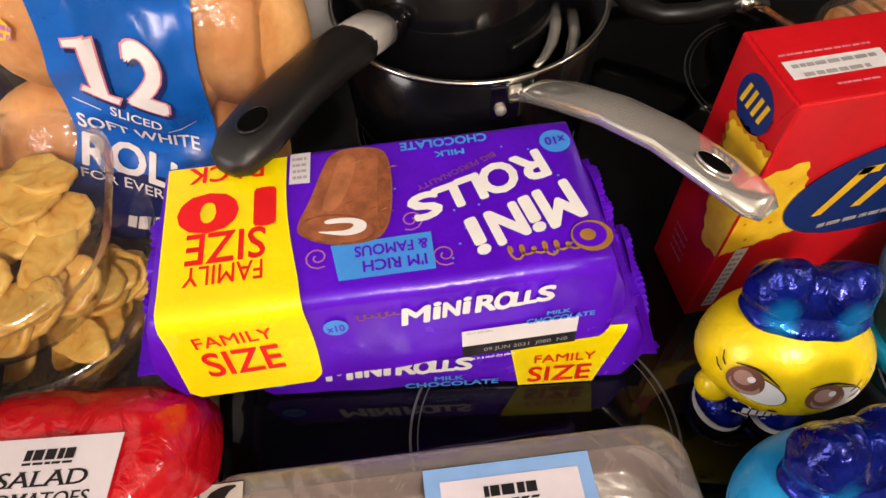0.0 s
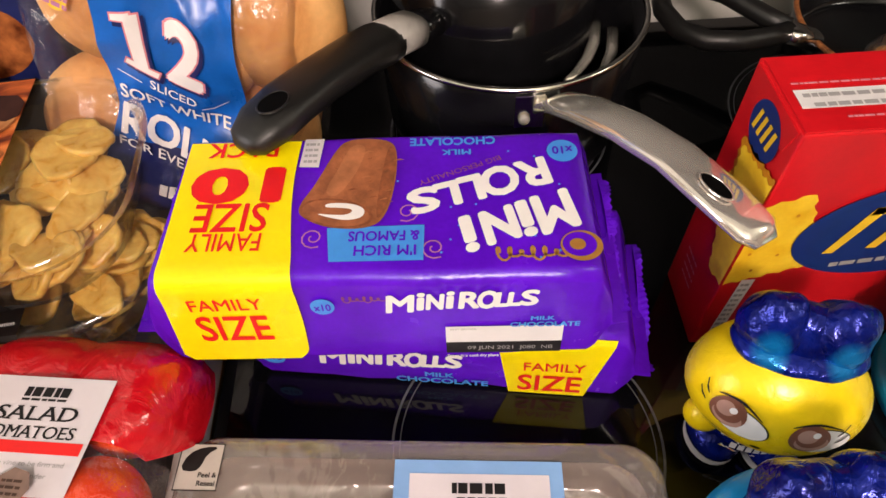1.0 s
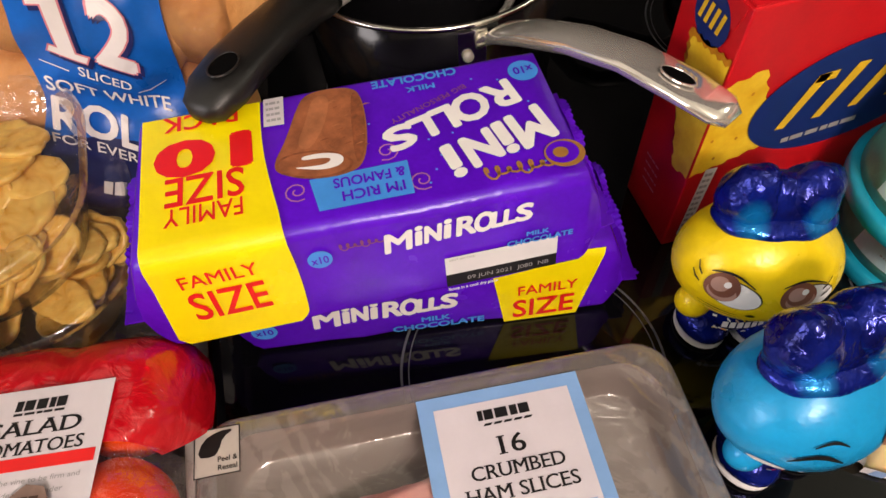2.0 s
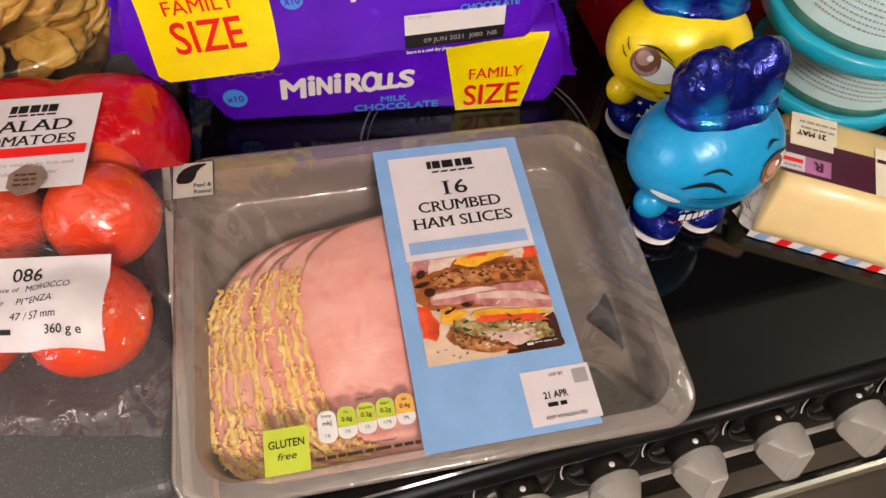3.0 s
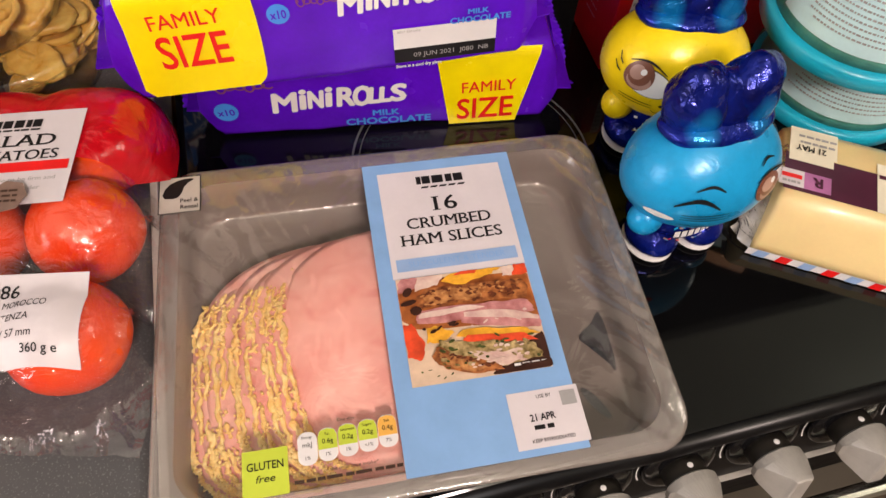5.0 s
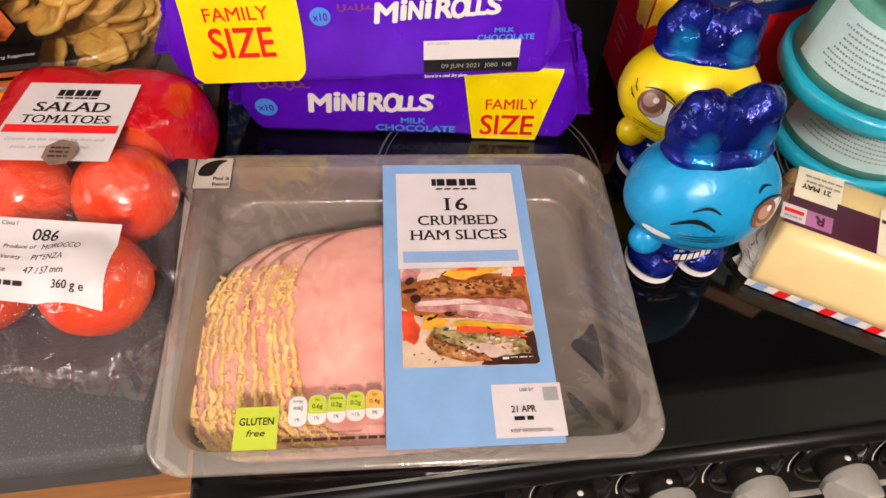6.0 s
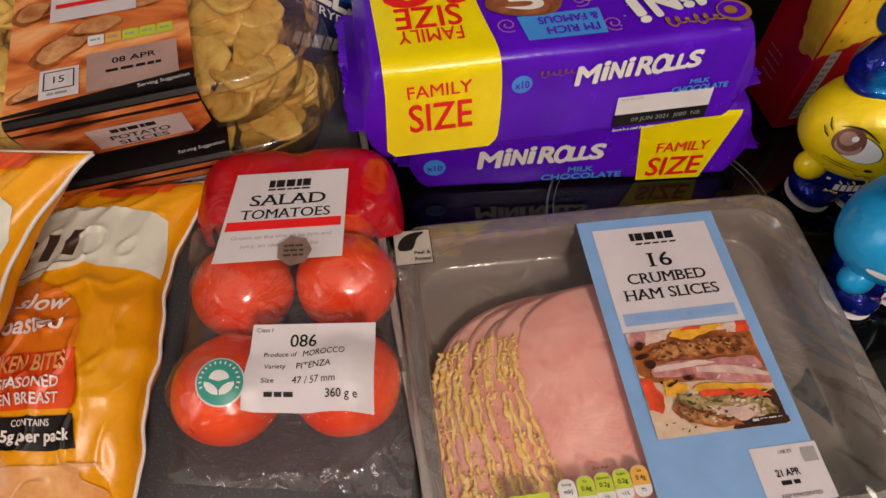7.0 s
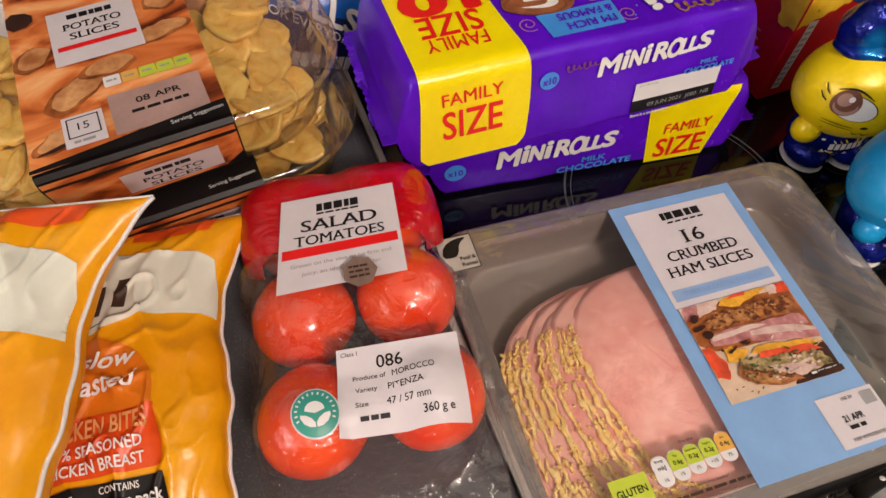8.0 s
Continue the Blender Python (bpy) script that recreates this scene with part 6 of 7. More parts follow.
def bread_map(u, v, h=0.0):
    fi, fj = (u - U0) / (U1 - U0) * nu, (v - V0) / (V1 - V0) * nv
    i, j = min(max(int(fi), 0), nu - 1), min(max(int(fj), 0), nv - 1)
    a, b = fi - i, fj - j
    w = (g[j][i] * (1 - a) + g[j][i + 1] * a) * (1 - b) + (g[j + 1][i] * (1 - a) + g[j + 1][i + 1] * a) * b
    return Vector((u, v, w + 0.0030 + 0.0016 * noise.noise(Vector((u * 22, v * 60, 3.0))) + 0.0024 * max(0, 1 - 4 * abs(noise.noise(Vector((u * 30 + v * 18, v * 14 - u * 12, 8.0))))) + h))




def bag_outline(a, b, u, v):
    """The bag's sides slant with the way it leans."""
    left, right = -0.088 - 0.24 * v - 0.003 * math.sin(v * 60), 0.102 - 0.22 * v + 0.003 * math.sin(v * 50 + 2)
    return left + (right - left) * a, v


print_patch("film", 0, V0, 1, V1, M["breadfilm"], bread_bag, bread_map, 0.0, 80, 90, "clear crinkled bread bag film", bag_outline)


def band(a, b, u, v):
    left = -0.0385 - 0.32 * max(v, -0.01) - 0.0015 * math.sin(v * 90)
    right = 0.0450 - 0.32 * max(v, -0.03) + 0.0015 * math.sin(v * 70 + 1)
    return left + (right - left) * a, v


print_patch("blue_print", 0, -0.032, 1, 0.180, M["blueprint"], bread_bag, bread_map, 0.0014, 26, 70, "bright blue printed film", band)
print_patch("navy_print", 0, -0.116, 1, -0.032, M["navy"], bread_bag, bread_map, 0.0014, 26, 14, "dark navy printed film", band)
bread_txt = lambda u, v, h=0.0: bread_map(u - 0.006, v - 0.020, h + 0.0034)
for h, cm, bo, dx in ((0.0022, "navy", 0.0016, 0.0022), (0.0026, "pinkink", 0.0013, 0.0), (0.0030, "cream", 0.0003, 0.0)):
    lettering("2", 0.0340, 0.0070 + dx, 0.0605 - dx, M[cm], bread_bag, bread_txt, h, 0.0325 + 1.2 * bo, 0.035 + bo * 18, -0.50, -13, fine=True)
    for (x0, y0), (x1, y1), w0, w1 in (((-0.0158, 0.0450), (-0.0262, 0.0775), 0.0036, 0.0035), ((-0.0252, 0.0470), (-0.0062, 0.0432), 0.0017, 0.0017), ((-0.0355, 0.0738), (-0.0262, 0.0765), 0.0014, 0.0023)):
        dv = Vector((x1 - x0, y1 - y0)).normalized()
        nx, ny = -dv.y, dv.x

        def stroke_map(a, b, u, v, x0=x0, y0=y0, x1=x1, y1=y1, w0=w0, w1=w1, dv=dv, nx=nx, ny=ny, bo=bo, dx=dx):
            k = -bo + (math.hypot(x1 - x0, y1 - y0) + 2 * bo) * b
            w = (w0 + (w1 - w0) * b + bo) * (2 * a - 1)
            return x0 + dv.x * k + nx * w + dx, y0 + dv.y * k + ny * w - dx
        print_patch("numeral", 0, 0, 1, 1, M[cm], bread_bag, bread_txt, h, 5, 16, "", stroke_map)
lettering("SLICED", 0.0054, 0.0035, 0.0322, M["cream"], bread_bag, bread_txt, 0.0024, 0.030, 0.010, -0.3, -13, fine=True)
print_poly("rule", [(-0.0308, 0.0355), (-0.0153, 0.0329), (-0.0153, 0.0337), (-0.0308, 0.0363)], M["cream"], bread_bag, bread_txt, 0.0024)
print_poly("rule", [(0.0221, 0.0249), (0.0290, 0.0270), (0.0373, 0.0348), (0.0373, 0.0356), (0.0288, 0.0279), (0.0221, 0.0257)], M["cream"], bread_bag, bread_txt, 0.0024)
lettering("SOFT WHITE", 0.0082, 0.0070, 0.0195, M["cream"], bread_bag, bread_txt, 0.0024, 0.0715, 0.014, -0.3, -3, fine=True)
lettering("ROLLS", 0.0180, 0.0125, -0.0040, M["cream"], bread_bag, bread_txt, 0.0024, 0.080, 0.030, -0.3, -13, fine=True)
lettering("FOR EVERYDAY", 0.0058, 0.0140, -0.0190, M["cream"], bread_bag, bread_txt, 0.0024, 0.080, 0.008, -0.3, -13, fine=True)
bars(0.030, -0.0450, 0.050, 0.0110, M["cream"], bread_bag, bread_txt, 7, 0.0024)
print_poly("sticker", oval(-0.0725, 0.050, 0.0068, 0.0068, 18), M["boxgold"], bread_bag, bread_map, 0.003)
bars(-0.074, 0.052, 0.018, 0.003, M["lilac"], bread_bag, bread_map, 4, 0.003)
bars(-0.074, 0.047, 0.018, 0.003, M["lilac"], bread_bag, bread_map, 4, 0.003)

# ---- saucepans ----


def vessel(name, m, r, hgt, label, inner, rim_mat, wall_mat):
    t = thing(name, m, label, "saucepan", "stacked saucepans")
    part("body", lathe([(r * 0.90, 0.0), (r * 0.95, 0.003), (r * 0.97, 0.010), (r, hgt - 0.002), (r - 0.0022, hgt - 0.001), (r * 0.96, 0.012), (r * 0.90, 0.006), (0.002, 0.0055)], 72), wall_mat, t, inner, True)
    ring = [Vector(((r + 0.0005) * math.cos(a), (r + 0.0005) * math.sin(a), hgt)) for a in (2 * math.pi * k / 72 for k in range(73))]
    part("rim", tube(ring, 0.0024, 8), rim_mat, t, "polished steel rim", True)
    return t


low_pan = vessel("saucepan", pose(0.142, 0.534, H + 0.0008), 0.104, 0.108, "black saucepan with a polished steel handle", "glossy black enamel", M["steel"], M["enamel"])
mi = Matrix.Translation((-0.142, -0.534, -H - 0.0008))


def strap(points, widths, thick, name, material, parent, mloc, label, hole=None, n=16):
    """A handle: a flattened tapered bar along points, with an optional hanging hole."""
    rings = []
    for i, p in enumerate(points):
        a, b = Vector(points[max(i - 1, 0)]), Vector(points[min(i + 1, len(points) - 1)])
        d = (b - a).normalized()
        s = d.cross(Vector((0, 0, 1))).normalized()
        w = s.cross(d)
        ring = []
        for k in range(n):
            t = 2 * math.pi * k / n
            c, q = math.cos(t), math.sin(t)
            ring.append(mloc @ (Vector(p) + s * widths[i] * (abs(c) ** 0.7) * (1 if c > 0 else -1) + w * thick[i] * (abs(q) ** 0.8) * (1 if q > 0 else -1)))
        rings.append(ring)
    ob = part(name, loft(rings), material, parent, label, True)
    if hole:
        c, d, lx, ly = hole
        d = Vector(d).normalized()
        s = d.cross(Vector((0, 0, 1))).normalized()
        w = s.cross(d)
        # the hole follows the rounded top of the bar
        wide, high = max(widths), max(thick)

        def top(a, k):
            off = ly * k * math.sin(a)
            q = math.sqrt(max(0.0, 1 - (abs(off) / wide) ** (2 / 0.7)))
            return mloc @ (Vector(c) + d * lx * k * math.cos(a) + s * off - w * high * (1 - q ** 0.8))
        angles = [2 * math.pi * k / 28 for k in range(28)]
        ringm = [top(a, 1.0) for a in angles]
        up = (mloc.to_3x3() @ w) * 0.0016
        bm = loft([[p + up * 0.2 for p in ringm]] + [[top(a, k) + up * 0.2 for a in angles] for k in (0.75, 0.5, 0.25, 0.05)], False, True)
        part("hanging_hole", bm, M["hole"], ob, "dark hanging hole")
        part("hole_edge", tube([p for p in ringm + ringm[:1]], 0.0007, 6), material, ob)
    return ob


strap([(0.154, 0.436, 0.998), (0.157, 0.430, 1.007), (0.163, 0.416, 1.020), (0.174, 0.391, 1.0345), (0.190, 0.358, 1.0485), (0.206, 0.325, 1.0570), (0.2205, 0.292, 1.0595), (0.2305, 0.2725, 1.0580), (0.2340, 0.2655, 1.0560)],
      [0.0075, 0.0100, 0.0130, 0.0142, 0.0138, 0.0136, 0.0136, 0.0122, 0.0066], [0.003, 0.004, 0.0055, 0.006, 0.0058, 0.0053, 0.005, 0.0045, 0.003], "steel_handle", M["handlesteel"], low_pan, mi, "long polished steel handle",
      ((0.2160, 0.2950, 1.0658), (0.44, -0.90, 0.02), 0.0105, 0.0044))
part("bracket", box(0.022, 0.004, 0.030, 0.004, -0.1025, 0.088, 0.0015), M["steel"], low_pan, "riveted steel bracket")
part("rivet", ball(0.0042, 0.003, 0.0042, pose(0.0, -0.106, 0.083)), M["satin"], low_pan)

top_pan = vessel("saucepan", pose(0.132, 0.560, H + 0.062), 0.085, 0.090, "black saucepan nested in a larger one", "glossy black non-stick", M["enamel"], M["enamel"])
ti = Matrix.Translation((-0.132, -0.560, -H - 0.062))
strap([(0.084, 0.500, 1.032), (0.076, 0.488, 1.037), (0.066, 0.474, 1.043)], [0.0120, 0.0130, 0.0140], [0.009, 0.0095, 0.010], "handle_neck", M["enamel"], top_pan, ti, "black handle neck")
strap([(0.067, 0.4755, 1.0425), (0.060, 0.466, 1.0460), (0.049, 0.451, 1.0510)], [0.0150, 0.0155, 0.0152], [0.0110, 0.0115, 0.0112], "ferrule", M["satin"], top_pan, ti, "grey metal ferrule")
strap([(0.0515, 0.4545, 1.0490), (0.046, 0.447, 1.0515), (0.034, 0.432, 1.0555), (0.012, 0.403, 1.0605), (-0.006, 0.381, 1.0615), (-0.0175, 0.3665, 1.0600), (-0.0260, 0.3560, 1.0570), (-0.0290, 0.3520, 1.0555)],
      [0.0155, 0.0165, 0.0165, 0.0168, 0.0180, 0.0178, 0.0132, 0.006], [0.0115, 0.0120, 0.011, 0.0105, 0.0100, 0.0095, 0.0075, 0.004], "black_handle", M["bakelite"], top_pan, ti, "thick black plastic handle",
      ((-0.0105, 0.3720, 1.0712), (-0.64, -0.77, 0.0), 0.0105, 0.0072))

# bright bands modelled in place of reflections on the pan's inner wall
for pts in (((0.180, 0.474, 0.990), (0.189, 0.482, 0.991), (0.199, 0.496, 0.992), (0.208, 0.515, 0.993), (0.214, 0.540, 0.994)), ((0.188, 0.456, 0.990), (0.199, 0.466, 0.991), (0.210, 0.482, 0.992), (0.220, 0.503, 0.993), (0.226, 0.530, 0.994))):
    part("reflection_strip", tube([mi @ Vector(p) for p in pts], [0.0030, 0.0036, 0.0042, 0.0046, 0.0046], 10, None, 0, 0.5), M["handlesteel"], low_pan, "bright strip standing in for a reflection inside the pan", True)

far_pan = vessel("frying_pan", pose(0.505, 0.560, H + 0.0008), 0.100, 0.050, "dark frying pan at the back of the hob", "dark copper-edged enamel", M["crust"], M["enamel"])
fi = Matrix.Translation((-0.505, -0.560, -H - 0.0008))
far_pan["category"] = "frying pan"
strap([(0.410, 0.548, 0.958), (0.392, 0.546, 0.966), (0.380, 0.545, 0.970)], [0.011, 0.012, 0.012], [0.008, 0.008, 0.008], "ferrule", M["steel"], far_pan, fi, "polished steel ferrule")
part("black_handle", tube([fi @ Vector(p) for p in ((0.382, 0.546, 0.970), (0.362, 0.534, 0.974), (0.335, 0.528, 0.976), (0.308, 0.532, 0.976), (0.290, 0.550, 0.975), (0.284, 0.580, 0.974), (0.288, 0.615, 0.974), (0.310, 0.625, 0.974), (0.345, 0.600, 0.974), (0.372, 0.565, 0.971), (0.385, 0.552, 0.969))], 0.0085, 12), M["bakelite"], far_pan, "looped black plastic handle", True)

# ---- cracker carton ----
carton = thing("cracker_box", pose(0.242, 0.289, H + 0.0005), "red cardboard carton of crackers", "cracker box")
CW, CD, CH = 0.134, 0.057, 0.190
part("carton", box(CW, CD, CH, CW / 2, CD / 2, CH / 2, 0.0012, 2), M["boxred"], carton, "red printed card")
part("top_flap", loft([[Vector((x, y, CH + z)) for x, y in ((0.001, 0.0012), (CW - 0.001, 0.0012), (CW - 0.001, CD - 0.004), (0.001, CD - 0.004))] for z in (0.0002, 0.0012)]), M["boxred"], carton)
part("side_flap", loft([[Vector((x, y, z)) for y, z in ((0.003, CH - 0.001), (CD - 0.003, CH - 0.001), (CD - 0.008, CH - 0.017), (0.008, CH - 0.017))] for x in (-0.0010, 0.0004)]), M["boxred"], carton)
cf = plane_map((0, 0, 0), (1, 0, 0), (0, 0, 1), (0, -1, 0))
cl = plane_map((0, 0, 0), (0, -1, 0), (0, 0, 1), (-1, 0, 0))
ct = plane_map((0, 0, CH + 0.0012), (1, 0, 0), (0, 1, 0), (0, 0, 1))


def cracker_shape(cx, cy, r, tilt, ny=1.0):
    pts = []
    for side in range(4):
        a0 = radians(tilt + 45 + 90 * side)
        a1 = radians(tilt + 135 + 90 * side)
        p0, p1 = (math.cos(a0) * r, math.sin(a0) * r * ny), (math.cos(a1) * r, math.sin(a1) * r * ny)
        nx, nyv = (p0[1] - p1[1]), (p1[0] - p0[0])
        ln = math.hypot(nx, nyv)
        for s in range(20):
            k = s / 20
            e = -0.0011 * math.cos(2 * math.pi * k * 6)
            pts.append((cx + p0[0] + (p1[0] - p0[0]) * k - nx / ln * e, cy + p0[1] + (p1[1] - p0[1]) * k - nyv / ln * e))
    return pts


def clip(pts, x0, x1, z0=0.0, z1=0.19):
    """Cut an outline to the card face that it is printed on."""
    for ax, lim, sg in ((0, x0, 1), (0, x1, -1), (1, z0, 1), (1, z1, -1)):
        res = []
        for p, q in zip(pts, pts[1:] + pts[:1]):
            dp, dq = (p[ax] - lim) * sg, (q[ax] - lim) * sg
            if dp >= 0:
                res.append(p)
            if dp * dq < 0:
                k = dp / (dp - dq)
                res.append((p[0] + (q[0] - p[0]) * k, p[1] + (q[1] - p[1]) * k))
        pts = res
    return pts


print_poly("cracker_picture", clip(cracker_shape(0.0030, 0.108, 0.047, 20), 0.0005, CW), M["cracker"], carton, cf, 0.0004)
print_poly("cracker_picture", clip(cracker_shape(0.0030, 0.108, 0.047, 20), -CD, -0.0005), M["cracker"], carton, plane_map((0, 0, 0), (0, -1, 0), (0, 0, 1), (-1, 0, 0)), 0.0008)
for k, (x, y) in enumerate(((0.012, 0.086), (0.022, 0.100), (0.014, 0.118), (0.028, 0.117), (0.020, 0.134), (0.006, 0.102))):
    print_poly("cracker_hole", oval(x, y, 0.0010, 0.0013, 10), M["crackdark"], carton, cf, 0.0008)
print_poly("cracker_edge", clip(cracker_shape(-0.016, 0.136, 0.030, 8), -CD, -0.0005), M["crackdark"], carton, cl, 0.0012)
print_poly("cracker_picture", clip(cracker_shape(-0.014, 0.134, 0.028, 8), -CD, -0.0005), M["cracker"], carton, cl, 0.0016)
print_poly("brand_oval", clip(oval(0.088, 0.118, 0.062, 0.040, 48, 8), 0, CW), M["boxblue"], carton, cf, 0.0012)
for k in range(4):
    bx = 0.046 + 0.0225 * k
    print_poly("brand_shape", [(bx, 0.100 + 0.003 * k), (bx + 0.0060, 0.100 + 0.003 * k), (bx + 0.020, 0.138 + 0.003 * k), (bx + 0.0125, 0.138 + 0.003 * k)], M["boxgold"], carton, cf, 0.0018)
    if k in (0, 2, 3):
        print_poly("brand_shape", [(bx + 0.0115, 0.132 + 0.003 * k), (bx + 0.024, 0.133 + 0.003 * k), (bx + 0.0245, 0.139 + 0.003 * k), (bx + 0.0125, 0.138 + 0.003 * k)], M["boxgold"], carton, cf, 0.0018)
bars(0.080, 0.0915, 0.050, 0.0040, M["grey"], carton, cf, 6, 0.0018, turn=7)
print_poly("barcode_strip", [(0.0085, 0.010), (0.0165, 0.010), (0.0185, 0.076), (0.0105, 0.076)], M["white"], carton, cf, 0.0005)
for k in range(11):
    bars(0.0120 + 0.0002 * k, 0.0150 + 0.0056 * k, 0.0056, 0.0026, M["grey"], carton, cf, 2, 0.0009)
print_poly("brand_oval", oval(-0.0260, 0.1690, 0.0160, 0.0155, 32), M["boxblue"], carton, cl, 0.0012)
for k in range(4):
    print_poly("brand_shape", [(-0.0375 + 0.0058 * k, 0.1635), (-0.0345 + 0.0058 * k, 0.1635), (-0.0315 + 0.0058 * k, 0.1765), (-0.0345 + 0.0058 * k, 0.1765)], M["boxgold"], carton, cl, 0.0016)
for k in range(4):
    bars(-0.036 + 0.001 * k, 0.050 - 0.007 * k, 0.018, 0.0016, M["pinkink"], carton, cl, 4, 0.0006)
print_poly("date_strip", rect(0.0050, 0.0160, 0.0560, 0.0290), M["white"], carton, ct, 0.0004)
bars(0.030, 0.0245, 0.044, 0.0026, M["grey"], carton, ct, 8, 0.0008)
bars(0.028, 0.0180, 0.034, 0.0026, M["grey"], carton, ct, 6, 0.0008)
bars(0.030, 0.0335, 0.048, 0.0013, M["pinkink"], carton, ct, 12, 0.0004)
bars(0.034, 0.0095, 0.022, 0.0013, M["pinkink"], carton, ct, 6, 0.0004)

# ---- foil-wrapped chocolate rabbits ----


def chocolate_rabbit(m, label, skin, wink):
    bm = bmesh.new()
    mats = [M[skin], M["foilb"], M["foilt"], M["eyewhite"], M["iris"], M["irislt"], M["black"], M["white"], M["red"]]
    hc, ha = Vector((0, 0, 0.067)), (0.0465, 0.0360, 0.0375)
    ball(*ha, Matrix.Translation(hc), 44, 28, bm, 0, 0.035, 28)
    # ears: a broad low cap of blue foil, two lobes grown together
    ez = 0.0 if wink else -0.0035
    ball(0.0300, 0.0150, 0.0200, pose(0, 0.010, 0.1075 + ez, -12, 0, 0), 56, 32, bm, 1, 0.12, 70)
    for sx in (-1, 1):
        ball(0.0170, 0.0155, 0.0240 + ez * 0.4, pose(0.0150 * sx, 0.010, 0.1110 + ez, -12, 7 * sx, 0), 48, 32, bm, 1, 0.13, 85)
    ball(0.0335, 0.0200, 0.0090, pose(0, 0.006, 0.0985, -8, 0, 0), 48, 20, bm, 1, 0.07, 70)
    # body, feet and paws
    ball(0.0300, 0.0230, 0.0230, Matrix.Translation((0, 0.002, 0.024)), 32, 20, bm, 1, 0.08, 60)
    for s in (-1, 1):
        ball(0.0160, 0.0185, 0.0125, pose(0.0165 * s, -0.008, 0.0120, 0, 0, -12 * s), 24, 16, bm, 1, 0.06, 70)
        ball(0.0158, 0.0182, 0.0022, pose(0.0165 * s, -0.008, 0.0030, 0, 0, -12 * s), 24, 10, bm, 7)
        ball(0.0110, 0.0100, 0.0115, pose(0.0300 * s, -0.0100, 0.0370, 0, 14 * s, 0), 22, 14, bm, 0, 0.04, 50)

    def onhead(a, e, lift):
        """Point on the head at bearing a and height e, in degrees."""
        a, e = radians(a), radians(e)
        n = Vector((math.sin(a) * math.cos(e), -math.cos(a) * math.cos(e), math.sin(e)))
        p = Vector((n.x * ha[0], n.y * ha[1], n.z * ha[2]))
        p *= 1 + 0.035 * noise.noise(p * 28)
        return hc + p * (1 + lift)

    def patch(ca, ce, ra, re, mi, lift, n=26, tilt=0.0, half=False):
        c = bm.verts.new(onhead(ca, ce, lift))
        prev = None
        co, si = math.cos(radians(tilt)), math.sin(radians(tilt))
        for s in (0.35, 0.7, 1.0):
            cur = []
            for k in range(n):
                t = 2 * math.pi * k / n
                x, y = ra * s * math.cos(t), re * s * math.sin(t)
                cur.append(bm.verts.new(onhead(ca + x * co - y * si, ce + x * si + y * co, lift)))
            for k in range(n):
                f = bm.faces.new((c, cur[k], cur[(k + 1) % n])) if prev is None else bm.faces.new((prev[k], cur[k], cur[(k + 1) % n], prev[(k + 1) % n]))
                f.material_index, f.smooth = mi, True
            prev = cur

    def stroke(pts, width, mi, lift=0.034):
        prev = None
        for i, (a, e) in enumerate(pts):
            w = width * (0.35 + 0.65 * math.sin(math.pi * (i + 0.5) / len(pts)))
            cur = (bm.verts.new(onhead(a, e - w, lift)), bm.verts.new(onhead(a, e + w, lift)))
            if prev:
                f = bm.faces.new((prev[0], cur[0], cur[1], prev[1]))
                f.material_index = mi
            prev = cur

    def open_eye(a, inner):
        e0 = 17
        # both eyes glance the same way: the brown sits at one end of the white
        patch(a + 9, e0 - 4, 21, 14, 6, 0.011, 34, -14)
        patch(a + 9, e0 - 4, 20, 13.2, 3, 0.015, 34, -14)
        patch(a, e0, 13, 14.5, 4, 0.022)
        patch(a + 1.5, e0 - 4, 10.5, 9, 5, 0.026)
        patch(a + 0.5, e0 + 1, 9.5, 10, 4, 0.030)
        patch(a - 2, e0 + 3.5, 6.5, 7, 5, 0.034)
        patch(a + 3.0, e0 + 5.5, 2.6, 2.9, 3, 0.038)
        stroke([(a - 13 + 34 * k / 8, e0 + 8 + 7.5 * math.sin(math.pi * (k + 1) / 9)) for k in range(9)], 1.0, 6)
        for k in range(2):
            b = a - inner * (15 + 1 * k)
            stroke([(b - inner * 1, e0 - 4 + 7 * k), (b - inner * 6, e0 - 2 + 8 * k), (b - inner * 11, e0 + 2 + 9 * k)], 1.0, 6)
    if wink:
        stroke([(-44 + 32 * k / 10, 11 + 9 * math.sin(math.pi * k / 10)) for k in range(11)], 2.2, 6)
        stroke([(-34 + 22 * k / 8, 28 + 5 * math.sin(math.pi * k / 8)) for k in range(9)], 1.4, 6)
        for q in range(3):
            stroke([(-36 + 34 * k / 8, 3 - 3.2 * q + 2 * k / 8) for k in range(9)], 0.55, 6)
        patch(-52, -8, 13, 4.5, 3, 0.015)
        patch(-16, -30, 6, 3.0, 8, 0.016)
        stroke([(-34 + 26 * k / 6, -12 - 2 * k / 6) for k in range(7)], 0.6, 6)
        open_eye(28, -1)
        stroke([(22 + 18 * k / 8, 41 + 4 * math.sin(math.pi * k / 8)) for k in range(9)], 1.3, 6)
    else:
        open_eye(-41, 1)
        open_eye(12, -1)
        patch(-14, -9, 3.2, 2.2, 6, 0.014, 14)
        stroke([(-22 + 8 * k / 6, -16 - 4 * math.sin(math.pi * k / 6)) for k in range(7)], 0.8, 6)
        stroke([(-14 + 8 * k / 6, -16 - 4 * math.sin(math.pi * k / 6)) for k in range(7)], 0.8, 6)
        for q in range(2):
            stroke([(-52 + 30 * k / 6, -8 - 4 * q - k / 6) for k in range(7)], 0.5, 6)
